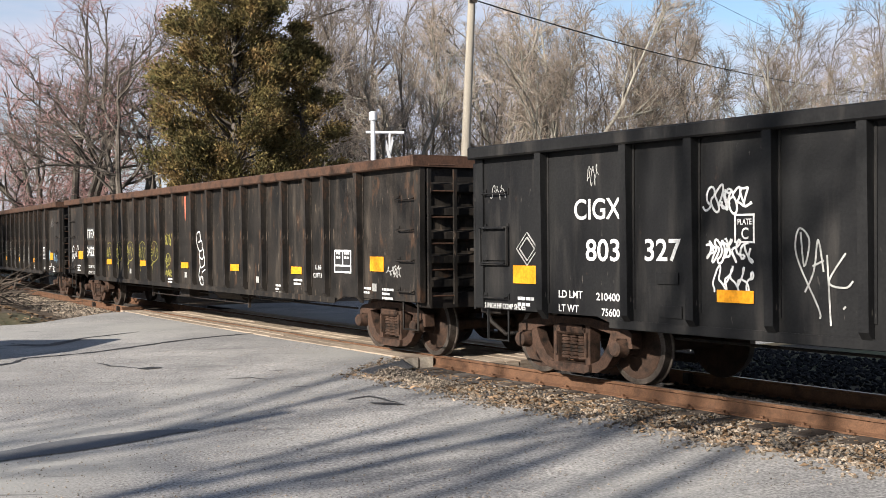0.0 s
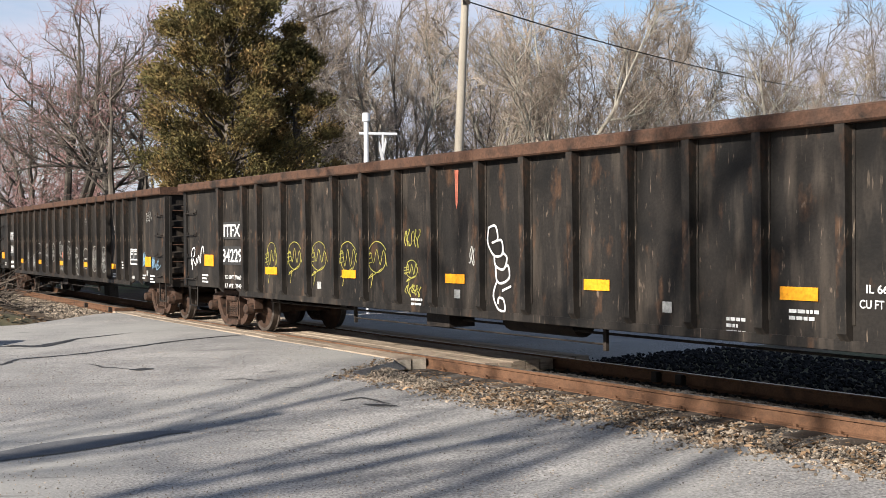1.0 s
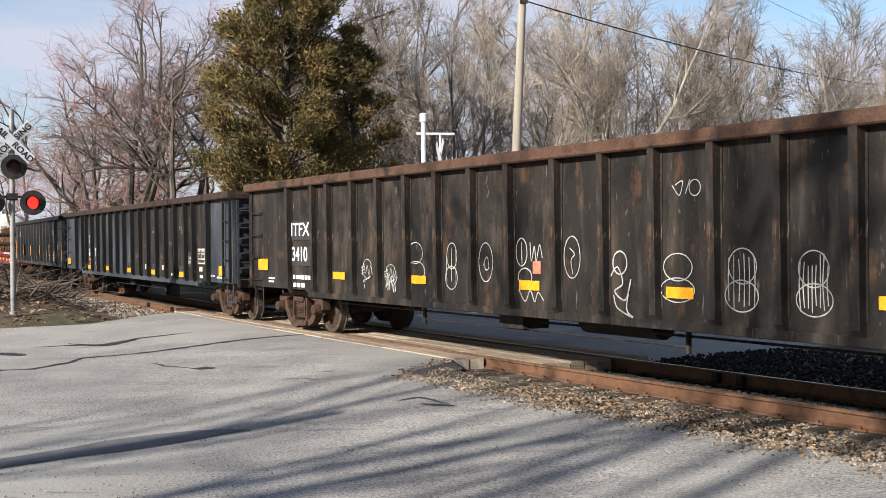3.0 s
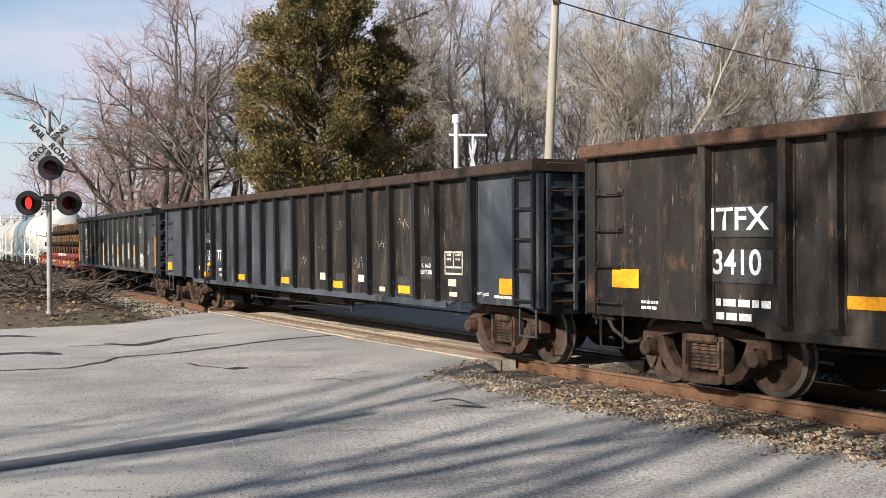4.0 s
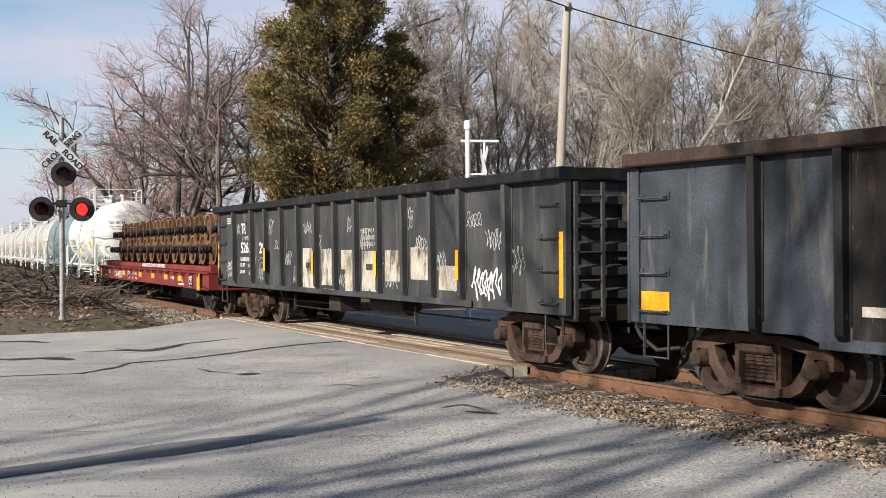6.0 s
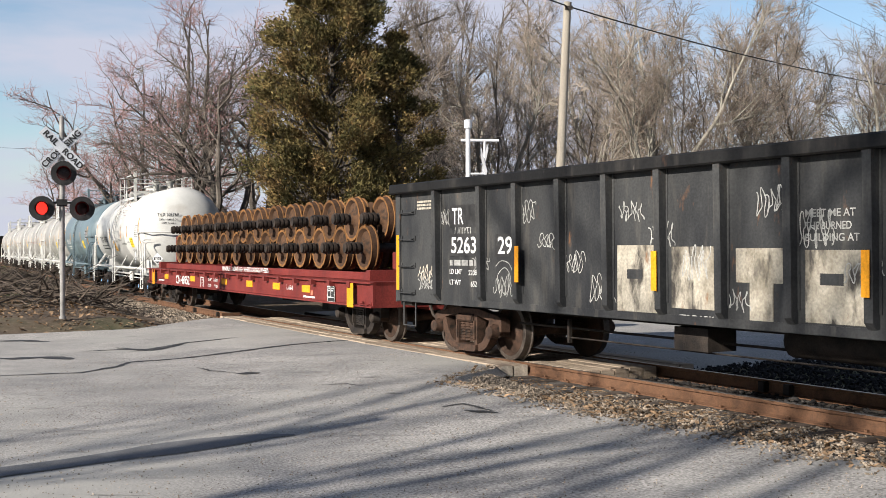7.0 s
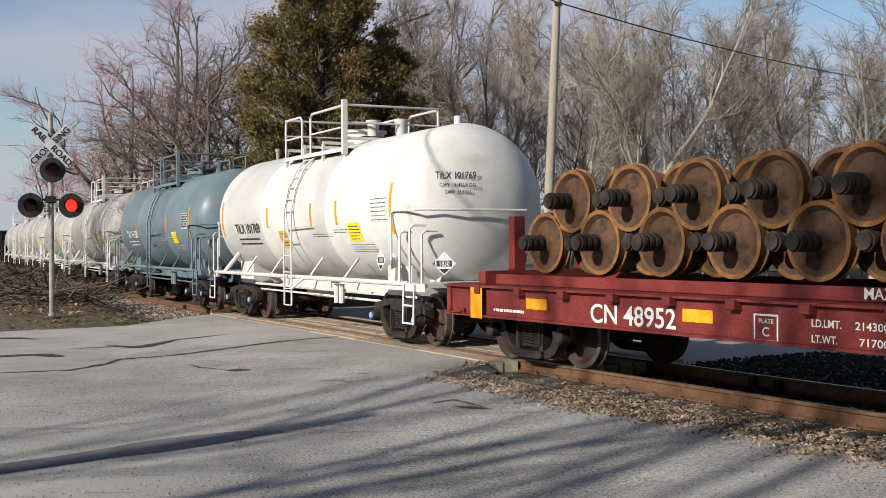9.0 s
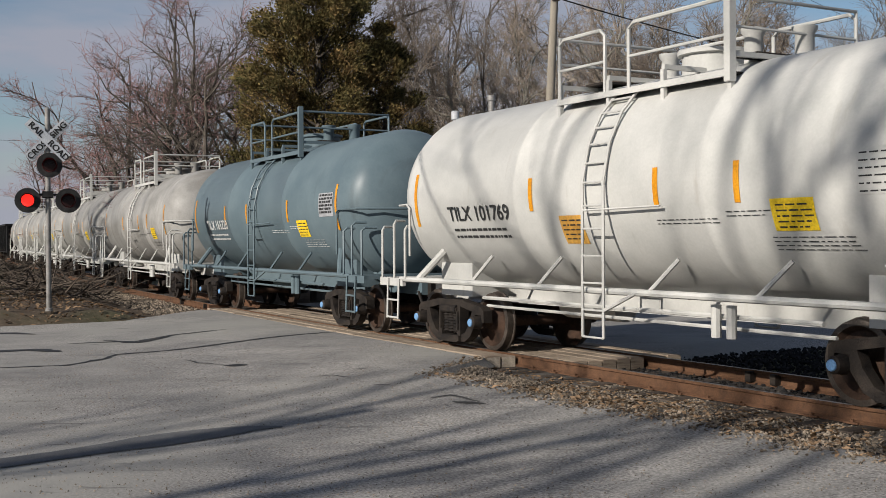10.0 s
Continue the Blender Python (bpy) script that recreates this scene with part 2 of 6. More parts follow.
needle = surface("cedar_foliage", [(0.053, 0.052, 0.02), (0.13, 0.103, 0.04), (0.205, 0.132, 0.058)], 0.9, (1, 1, 1), 0.9, 0, 0.0, 30, per_island=0.55)
pole_wood = surface("pale_pole_wood", [(0.2, 0.178, 0.145), (0.33, 0.3, 0.25)], 3, (1, 1, 0.1), 0.9, 0, 0.3, 50)
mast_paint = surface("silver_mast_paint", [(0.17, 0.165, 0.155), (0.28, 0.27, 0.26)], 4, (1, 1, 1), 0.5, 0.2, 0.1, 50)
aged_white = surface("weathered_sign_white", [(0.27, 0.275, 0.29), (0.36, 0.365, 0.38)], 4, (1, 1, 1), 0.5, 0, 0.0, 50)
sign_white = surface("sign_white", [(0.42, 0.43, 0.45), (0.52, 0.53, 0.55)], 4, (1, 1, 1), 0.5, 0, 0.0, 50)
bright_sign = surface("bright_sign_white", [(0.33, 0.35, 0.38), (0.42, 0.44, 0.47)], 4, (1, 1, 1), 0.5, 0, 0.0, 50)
signal_black = surface("signal_black", [(0.012, 0.012, 0.012), (0.03, 0.03, 0.03)], 4, (1, 1, 1), 0.5, 0, 0.1, 50)
dark_lens = surface("unlit_lens", [(0.012, 0.006, 0.006), (0.025, 0.012, 0.012)], 4, (1, 1, 1), 0.3, 0, 0.0, 50)
cable_mat = surface("black_cable", [(0.012, 0.012, 0.012), (0.025, 0.025, 0.025)], 4, (1, 1, 1), 0.6, 0, 0.0, 50)
bearing_blue = surface("blue_bearing_cap", [(0.10, 0.22, 0.42), (0.16, 0.3, 0.5)], 4, (1, 1, 1), 0.4, 0, 0.0, 50)
red_glow = bpy.data.materials.new("lit_red_lens")
red_glow.use_nodes = True
_b = red_glow.node_tree.nodes["Principled BSDF"]
_b.inputs["Base Color"].default_value = (0.6, 0.02, 0.02, 1)
_b.inputs["Emission Color"].default_value, _b.inputs["Emission Strength"].default_value = (1.0, 0.02, 0.012, 1), 1.3


# ---- mesh kit ----
class Kit:
    """Gathers simple solids into one mesh."""

    def __init__(self):
        self.v, self.f, self.s = [], [], []

    def add(self, vs, fs, smooth=False):
        k = len(self.v)
        self.v += [tuple(p) for p in vs]
        self.f += [tuple(k + i for i in f) for f in fs]
        self.s += [smooth] * len(fs)
        return self

    def box(self, x0, x1, y0, y1, z0, z1, b=0.0):
        """A box, its long edges chamfered by b."""
        if b <= 0:
            vs = [(x, y, z) for z in (z0, z1) for y in (y0, y1) for x in (x0, x1)]
            return self.add(vs, [(0, 2, 3, 1), (4, 5, 7, 6), (0, 1, 5, 4), (2, 6, 7, 3), (0, 4, 6, 2), (1, 3, 7, 5)])
        pr = [(y0 + b, z0), (y1 - b, z0), (y1, z0 + b), (y1, z1 - b), (y1 - b, z1), (y0 + b, z1), (y0, z1 - b), (y0, z0 + b)]
        return self.prism_x(pr, x0, x1)

    def prism_x(self, prof, x0, x1, smooth=False):
        """A (y, z) outline drawn along x."""
        n = len(prof)
        vs = [(x0, y, z) for y, z in prof] + [(x1, y, z) for y, z in prof]
        self.add(vs, [(i, (i + 1) % n, n + (i + 1) % n, n + i) for i in range(n)], smooth)
        k = len(self.v) - 2 * n
        self.f += [tuple(k + i for i in reversed(range(n))), tuple(k + n + i for i in range(n))]
        self.s += [False, False]
        return self

    def prism_y(self, prof, y0, y1):
        """An (x, z) outline drawn along y."""
        n = len(prof)
        vs = [(x, y0, z) for x, z in prof] + [(x, y1, z) for x, z in prof]
        self.add(vs, [(i, n + i, n + (i + 1) % n, (i + 1) % n) for i in range(n)] + [tuple(range(n)), tuple(n + i for i in reversed(range(n)))])
        return self

    def tube(self, pts, r, n=6, r2=None, cap=True):
        """A round bar along points, tapering from r to r2."""
        pts = [Vector(p) for p in pts]
        r2 = r if r2 is None else r2
        vs, fs, m = [], [], len(pts)
        up = None
        for i, p in enumerate(pts):
            d = (pts[min(i + 1, m - 1)] - pts[max(i - 1, 0)]).normalized()
            if up is None:
                up = d.orthogonal().normalized()
            up = (up - d * up.dot(d)).normalized()
            side = d.cross(up)
            rr = r + (r2 - r) * i / max(1, m - 1)
            vs += [p + (up * math.cos(2 * math.pi * j / n) + side * math.sin(2 * math.pi * j / n)) * rr for j in range(n)]
        for i in range(m - 1):
            fs += [(i * n + j, i * n + (j + 1) % n, (i + 1) * n + (j + 1) % n, (i + 1) * n + j) for j in range(n)]
        self.add(vs, fs, True)
        if cap and n > 2:
            k = len(self.v) - m * n
            self.f += [tuple(k + j for j in reversed(range(n))), tuple(k + (m - 1) * n + j for j in range(n))]
            self.s += [False, False]
        return self

    def lathe(self, prof, axis="y", n=28, at=(0, 0, 0), smooth=True):
        """Profile (along, radius) turned round the x, y or z axis."""
        vs, fs = [], []
        for a, r in prof:
            for j in range(n):
                c, s = math.cos(2 * math.pi * j / n) * r, math.sin(2 * math.pi * j / n) * r
                p = {"x": (a, c, s), "y": (c, a, s), "z": (c, s, a)}[axis]
                vs.append((p[0] + at[0], p[1] + at[1], p[2] + at[2]))
        for i in range(len(prof) - 1):
            for j in range(n):
                q = (i * n + j, i * n + (j + 1) % n, (i + 1) * n + (j + 1) % n, (i + 1) * n + j)
                fs.append(q if axis != "y" else q[::-1])
        return self.add(vs, fs, smooth)

    def mesh(self, name="mesh"):
        me = bpy.data.meshes.new(name)
        me.from_pydata(self.v, [], self.f)
        me.polygons.foreach_set("use_smooth", self.s)
        me.update()
        if any(self.s):
            me.set_sharp_from_angle(angle=radians(40))
        return me


def part(name, geo, material, parent=None, label="", at=None):
    """Links a kit or a mesh as one object under a thing, a part or nothing."""
    me = geo.mesh(name) if isinstance(geo, Kit) else geo
    if material is not None and not me.materials:
        me.materials.append(material)
    ob = new(name, me)
    if parent is not None:
        ob.parent = parent
    if at is not None:
        ob.matrix_basis = at
    if label:
        ob["label"] = label
    return ob


def thing(name, label, category, group="", kind="", at=None):
    ob = new(name)
    if at is not None:
        ob.matrix_basis = at
    return tagged(ob, label, category, group, kind)


def words(text, size, material, parent, m, name="lettering", squeeze=1.0, align="LEFT"):
    """Flat lettering in the built-in font, facing -y before m is applied; its foot at the origin."""
    cu = bpy.data.curves.new("lettering", "FONT")
    cu.body, cu.size, cu.align_x, cu.offset = text, size, align, size * 0.014
    ob = bpy.data.objects.new("lettering", cu)
    scene.collection.objects.link(ob)
    bpy.context.view_layer.update()
    me = bpy.data.meshes.new_from_object(ob.evaluated_get(bpy.context.evaluated_depsgraph_get()))
    bpy.data.objects.remove(ob)
    bpy.data.curves.remove(cu)
    me.transform(Matrix.Diagonal((squeeze, 1, 1, 1)))
    me.materials.clear()
    return part(name, me, material, parent, at=m @ pose(0, 0, 0, 90))


# ---- the track's line ----
AL = (Vector((-0.5, 0.8660254, 0)))          # away along the track
AC = (Vector((0.8660254, 0.5, 0)))           # across it, away from the camera's side


def near_rail_offset(u):
    if u > 110:
        return near_rail_offset(110) + (u - 110) * 0.0167
    if u < -5:
        return near_rail_offset(-5) + (u + 5) * -0.12
    k = u / 10
    return 9.9637 - 1.0441 * k + 0.1732 * k * k - 0.0071 * k ** 3


_us = [-60 + 0.5 * i for i in range(760)]
_line = []
for _u in _us:
    _sl = (near_rail_offset(_u + 0.05) - near_rail_offset(_u - 0.05)) / 0.1
    _line.append(AL * _u + AC * (near_rail_offset(_u) + 0.7525 * math.sqrt(1 + _sl * _sl)))
_arc = [0.0]
for _i in range(1, len(_line)):
    _arc.append(_arc[-1] + (_line[_i] - _line[_i - 1]).length)
_zero = float(np.interp(0, _us, _arc))
_arc = np.array(_arc) - _zero
_lx, _ly = np.array([p.x for p in _line]), np.array([p.y for p in _line])


def on_track(s):
    """The place on the track's centre line, s metres along it."""
    return Vector((float(np.interp(s, _arc, _lx)), float(np.interp(s, _arc, _ly)), 0))


def beside(s, lat, z=0.0):
    """A place lat metres across from the centre line (negative: the camera's side)."""
    d = (on_track(s + 0.6) - on_track(s - 0.6)).normalized()
    p = on_track(s) + Vector((d.y, -d.x, 0)) * lat
    return Vector((p.x, p.y, z))


def heading(s):
    """The turn about z that points +x towards the train's front."""
    d = on_track(s - 0.6) - on_track(s + 0.6)
    return math.degrees(math.atan2(d.y, d.x))


SPEED = 10.97
TRAIN = []      # (thing, place in the train, half the truck spacing)
WHEELS = []     # (wheelset, place in its truck, radius)


# ---- ground, road and track ----
def smooth(a, b, x):
    """Eases from 0 at a to 1 at b."""
    k = min(1, max(0, (x - a) / (b - a)))
    return k * k * (3 - 2 * k)


def coord(p):
    """Metres along the track and across it from its centre line, for a place in plan."""
    u = p[0] * AL.x + p[1] * AL.y
    return u, p[0] * AC.x + p[1] * AC.y - near_rail_offset(min(max(u, -60), 300)) - 0.7525


def ground_z(x, y):
    u, lat = coord((x, y))
    z = -0.26 + 0.05 * noise.noise((x * 0.15, y * 0.15, 0))
    z += 0.42 * smooth(26.8, 28.8, u) * smooth(-2.6, -4.5, lat) if -2.6 > lat > -40 else 0
    z += 0.5 * smooth(14, 40, lat)
    return z


xs = sorted({round(s * (1.09 ** i - 1) * 6.0, 3) for i in range(72) for s in (-1, 1)})
k = Kit()
n = len(xs)
k.add([(x - 2, y + 22, ground_z(x - 2, y + 22)) for y in xs for x in xs], [(j * n + i, j * n + i + 1, (j + 1) * n + i + 1, (j + 1) * n + i) for j in range(n - 1) for i in range(n - 1)], True)
tagged(part("ground", k, soil), "brown leaf-strewn soil with patches of dull grass", "ground", kind="structure")


def road_z(lat):
    return -0.16 + 0.135 * smooth(-6.5, -1.6, lat) if lat < 0 else -0.025 - 0.1 * smooth(2, 9, lat)


def road_edge(u):
    """How near the centre line the paving reaches."""
    if u > 15.5:
        return -1.36
    w = -2.75 + 0.22 * noise.noise((u * 0.5, 3, 0)) + 0.08 * noise.noise((u * 2.2, 5, 0))
    return w + (-1.36 - w) * smooth(14.3, 15.5, u)


k = Kit()
us = [-40 + 2 * i for i in range(21)] + [0.25 * i for i in range(1, 107)] + [27 + 0.25 * i for i in range(11)]
rows = [0.0075 * i for i in range(50)] + [0.45, 0.65, 1.0]
cols = []
for u in us:
    hi = road_edge(u)
    lo = -45.0 if u <= 26.7 else max(-45.0, -1.75 - (29.5 - u) * 1.15 - 0.15 * noise.noise((u, 9, 0)))
    cols.append([(u, hi + (lo - hi) * r) for r in rows])
vs = []
for c in cols:
    for u, lat in c:
        p = beside(u, lat)
        vs.append((p.x, p.y, road_z(lat) + 0.012 * noise.noise((p.x * 0.4, p.y * 0.4, 1))))
m = len(rows)
k.add(vs, [(i * m + j, i * m + j + 1, (i + 1) * m + j + 1, (i + 1) * m + j) for i in range(len(us) - 1) for j in range(m - 1)], True)
for i in range(len(us) - 1):      # the paving's thickness along its broken edge
    a, b = vs[i * m], vs[(i + 1) * m]
    if abs(cols[i][0][1] - cols[i + 1][0][1]) > 0.5:
        continue
    k.add([a, b, (b[0] + AC.x * 0.2, b[1] + AC.y * 0.2, b[2] - 0.12), (a[0] + AC.x * 0.2, a[1] + AC.y * 0.2, a[2] - 0.12)], [(0, 1, 2, 3)])
tagged(part("road", k, asphalt), "pale worn asphalt road with tar seams", "road", kind="structure")
k = Kit()
us2 = [14.6 + 0.5 * i for i in range(35)]
rows2 = [1.38, 2, 3, 5, 8, 12, 20, 40]
vs = []
for u in us2:
    for lat in rows2:
        p = beside(u + (lat - 1.38) * 0.12, lat)
        vs.append((p.x, p.y, road_z(lat) - (0.35 if u in (us2[0], us2[-1]) else 0)))
m = len(rows2)
k.add(vs, [(i * m + j, (i + 1) * m + j, (i + 1) * m + j + 1, i * m + j + 1) for i in range(len(us2) - 1) for j in range(m - 1)], True)
tagged(part("road_beyond", k, asphalt), "asphalt road beyond the crossing", "road", kind="structure")


def road_point(x, y):
    u, lat = coord((x, y))
    return road_z(lat) + 0.012 * noise.noise((x * 0.4, y * 0.4, 1))


def seam(pts, w, name="tar_seam", seed=1):
    """A dark tar line along places in plan."""
    rnd, k = random.Random(seed), Kit()
    fine = []
    for (xa, ya), (xb, yb) in zip(pts, pts[1:]):
        c = max(2, int(math.hypot(xb - xa, yb - ya) / 0.15))
        fine += [(xa + (xb - xa) * i / c + rnd.uniform(-0.02, 0.02), ya + (yb - ya) * i / c + rnd.uniform(-0.02, 0.02)) for i in range(c)]
    fine.append(pts[-1])
    vs = []
    for i, (x, y) in enumerate(fine):
        a, b = fine[max(0, i - 1)], fine[min(len(fine) - 1, i + 1)]
        d = math.hypot(b[0] - a[0], b[1] - a[1]) or 1
        ww = w * rnd.uniform(0.5, 1.2) * min(1, 0.3 + 3 * min(i, len(fine) - 1 - i) / len(fine))
        nx, ny = -(b[1] - a[1]) / d * ww / 2, (b[0] - a[0]) / d * ww / 2
        vs += [(x - nx, y - ny, road_point(x - nx, y - ny) + 0.008), (x + nx, y + ny, road_point(x + nx, y + ny) + 0.008)]
    k.add(vs, [(2 * i, 2 * i + 2, 2 * i + 3, 2 * i + 1) for i in range(len(fine) - 1)])
    tagged(part(name, k, tar), "dark tar-sealed crack in the asphalt", "road crack", "road cracks", "structure")


SEAMS = [([(-8.9, 16.6), (-8.04, 16.98), (-7.14, 17.39), (-6.89, 18.29), (-6.92, 18.89), (-6.15, 19.4), (-5.23, 20.44), (-4.39, 21.44), (-3.66, 22.27), (-2.78, 22.41)], 0.12),
         ([(-8.62, 21.01), (-7.99, 21.23), (-7.37, 21.17), (-6.95, 22.27), (-6.15, 23.14)], 0.12), ([(-8.18, 21.58), (-7.24, 20.94), (-6.96, 21.96)], 0.2),
         ([(-9.69, 19.61), (-9.28, 19.61), (-8.8, 19.93), (-8.17, 19.52)], 0.4), ([(-11.42, 23.35), (-10.87, 23.5), (-10.22, 23.21)], 0.3),
         ([(-5.45, 17.92), (-5.1, 17.49), (-4.61, 17.18)], 0.06), ([(-4.6, 17.09), (-4.22, 17.1)], 0.3), ([(-2.97, 15.55), (-2.64, 15.58), (-2.35, 15.3)], 0.06),
         ([(-1.96, 14.56), (-1.73, 14.51)], 0.06), ([(-1.13, 13.33), (-0.88, 13.54), (-0.52, 12.98)], 0.08), ([(-0.84, 13.04), (-0.45, 12.82)], 0.14), ([(-2.49, 16.12), (-2.26, 16.18)], 0.05)]
for i, (pts, w) in enumerate(SEAMS):
    seam(pts, w, seed=i)

# smooth darker patch laid over the road
k = Kit()
far_side = [(-5.07, 9.33), (-4.71, 9.83), (-4.35, 10.2), (-4.0, 10.69), (-3.87, 10.95), (-3.67, 11.19), (-3.49, 11.37), (-3.05, 11.67), (-2.76, 11.72), (-2.52, 11.7)]
near_side = [(-4.85, 8.93), (-4.52, 9.43), (-4.18, 9.8), (-3.82, 10.2), (-3.66, 10.35), (-3.45, 10.51), (-3.24, 10.73), (-2.91, 11.16), (-2.71, 11.51), (-2.51, 11.63)]
vs = []
for (xa, ya), (xb, yb) in zip(far_side, near_side):
    for i in range(5):
        x, y = xa + (xb - xa) * i / 4, ya + (yb - ya) * i / 4
        vs.append((x, y, road_point(x, y) + 0.009))
k.add(vs, [(i * 5 + j, i * 5 + j + 1, i * 5 + j + 6, i * 5 + j + 5) for i in range(len(far_side) - 1) for j in range(4)], True)
tagged(part("tar_patch", k, patch_grey), "smooth darker patch in the asphalt", "road patch", "road cracks", "structure")

# ballast bed, ties, rails
k = Kit()
prof = [(-2.9, -0.29), (-1.7, -0.22), (-1.3, -0.2), (0, -0.19), (1.4, -0.2), (2.2, -0.25), (3.4, -0.3)]
us = [-40 + 1.0 * i for i in range(260)]
k.add([tuple(beside(u, a, z + 0.03 * noise.noise((u, a, 2)))) for u in us for a, z in prof],
      [(i * 7 + j, i * 7 + j + 1, (i + 1) * 7 + j + 1, (i + 1) * 7 + j) for i in range(len(us) - 1) for j in range(6)], True)
tagged(part("ballast_bed", k, ballast_mat), "crushed stone ballast under the track", "ballast", kind="structure")
track = thing("track", "rusty rails on timber ties", "railway track", kind="structure")
tie = Kit().box(-0.115, 0.115, -1.3, 1.3, -0.36, -0.187, 0.015).mesh("tie")
for i in range(170):
    s = -8 + 0.54 * i
    p = on_track(s)
    part("tie", tie, tie_mat, track, at=pose(p.x, p.y, random.uniform(-0.008, 0.008), 0, 0, heading(s) + random.uniform(-1, 1)))
RAILP = [(-0.07, -0.186), (0.07, -0.186), (0.07, -0.175), (0.012, -0.15), (0.012, -0.045), (0.036, -0.035), (0.037, -0.008), (0.03, 0.0), (-0.03, 0.0), (-0.037, -0.008),
         (-0.036, -0.035), (-0.012, -0.045), (-0.012, -0.15), (-0.07, -0.175)]
us = [-40 + 1.0 * i for i in range(260)]
for lat in (-0.7525, 0.7525):
    k, m = Kit(), len(RAILP)
    k.add([tuple(beside(u, lat + a, z)) for u in us for a, z in RAILP], [(i * m + j, i * m + (j + 1) % m, (i + 1) * m + (j + 1) % m, (i + 1) * m + j) for i in range(len(us) - 1) for j in range(m)])
    me = k.mesh("rail")
    me.materials.append(rail_mat)
    me.materials.append(rail_top)
    for p in me.polygons:
        if p.center.z > -0.003:
            p.material_index = 1
    part("rail", me, None, track, "rusty steel rail with a worn top")
spike = Kit().box(-0.09, 0.09, -0.10, -0.05, -0.187, -0.165).box(-0.02, 0.02, -0.085, -0.06, -0.165, -0.14).mesh("spike")
for i in range(60):
    s = 2 + 0.54 * i
    if 15 < s < 30.4:
        continue
    p = beside(s, -0.7525)
    part("spike", spike, rail_mat, track, at=pose(p.x, p.y, 0, 0, 0, heading(s)))
for s, lat in ((12.0, 0.7), (11.55, 0.7), (32.3, -0.8), (30.6, -0.8), (35.0, -0.8)):
    p = beside(s, lat)
    part("rail_anchor", Kit().box(-0.05, 0.05, -0.06, 0.06, -0.16, -0.02, 0.01), dark_truck, track, at=pose(p.x, p.y, 0, 0, 0, heading(s)))

# timber crossing deck
deck = thing("crossing_deck", "worn timber planks between and beside the rails", "level crossing", kind="structure")
plank_me = {}


def plank(s0, s1, lat, w, z1=-0.014, thick=0.2):
    s = (s0 + s1) / 2
    key = (round(s1 - s0, 2), round(w, 2))
    if key not in plank_me:
        h = (s1 - s0) / 2 - 0.008
        plank_me[key] = Kit().box(-h, h, -w / 2 + 0.006, w / 2 - 0.006, -thick, 0, 0.012).mesh("plank")
    p = beside(s, lat)
    part("plank", plank_me[key], timber, deck, at=pose(p.x, p.y, z1 + random.uniform(-0.012, 0.004), 0, 0, heading(s)))


for i in range(6):
    s0 = 15.45 + i * 2.45
    for lat, w in ((-0.94, 0.26), (-1.21, 0.26)):
        plank(s0, s0 + 2.45, lat, w)
    for lat, w in ((-0.52, 0.25), (-0.26, 0.25), (0.0, 0.25), (0.26, 0.25), (0.52, 0.25), (0.95, 0.27), (1.23, 0.27)):
        plank(s0 - 1.3, s0 + 1.15, lat, w)
for lat in (-0.94, -1.21):
    p = beside(15.452, lat)
    part("end_grain", Kit().box(0.0, 0.004, -0.118, 0.118, -0.19, -0.03), sawn_end, deck, "pale sawn plank end", at=pose(p.x, p.y, 0, 0, 0, heading(15.452)))
# metal end plate by the far verge of the crossing
p = beside(30.35, -1.0)
part("end_plate", Kit().box(-0.09, 0.09, -0.25, 0.3, -0.2, 0.05, 0.01), rail_mat, deck, at=pose(p.x, p.y, 0, 0, 0, heading(30.3)))


def scatter(name, label, cat, mat, count, seed, u0, u1, l0, l1, size, flat=1.0, zed=None, lean=1.0):
    """Stones or leaves strewn beside the track, joined into one mesh."""
    rnd = random.Random(seed)
    vs, fs = [], []
    for _ in range(count):
        u, lat = rnd.uniform(u0, u1), l0 + (l1 - l0) * rnd.random() ** lean
        p = beside(u, lat)
        over = road_edge(u) - lat if lat < 0 and u < 26 else -1
        if over > 0.15 and rnd.random() < (over * 1.9) ** 0.5:
            continue
        z = road_z(lat) + 0.002 if over > 0.0 else (zed(u, lat) if zed else -0.2)
        r = size * rnd.uniform(0.5, 1.5)
        a, b = rnd.uniform(0, 6.28), rnd.uniform(-0.6, 0.6)
        m = Euler((b, rnd.uniform(-0.6, 0.6), a)).to_matrix()
        k = len(vs)
        if flat < 0.2:
            q = [Vector((r, 0, 0)), Vector((0, r * 0.55, r * 0.15)), Vector((-r, 0, 0)), Vector((0, -r * 0.55, r * 0.15))]
            vs += [tuple(m @ w + Vector((p.x, p.y, z + r * 0.2))) for w in q]
            fs.append((k, k + 1, k + 2, k + 3))
        else:
            q = [Vector((r * rnd.uniform(0.7, 1.2), 0, 0)), Vector((-r * rnd.uniform(0.7, 1.2), 0, 0)), Vector((0, r * rnd.uniform(0.6, 1.0), 0)),
                 Vector((0, -r * rnd.uniform(0.6, 1.0), 0)), Vector((0, 0, r * 0.7)), Vector((0, 0, -r * 0.7))]
            vs += [tuple(m @ w + Vector((p.x, p.y, z + r * 0.2))) for w in q]
            fs += [(k + a, k + b, k + c) for a, b, c in ((0, 2, 4), (2, 1, 4), (1, 3, 4), (3, 0, 4), (2, 0, 5), (1, 2, 5), (3, 1, 5), (0, 3, 5))]
    k = Kit()
    k.add(vs, fs)
    tagged(part(name, k, mat), label, cat, kind="stuff")


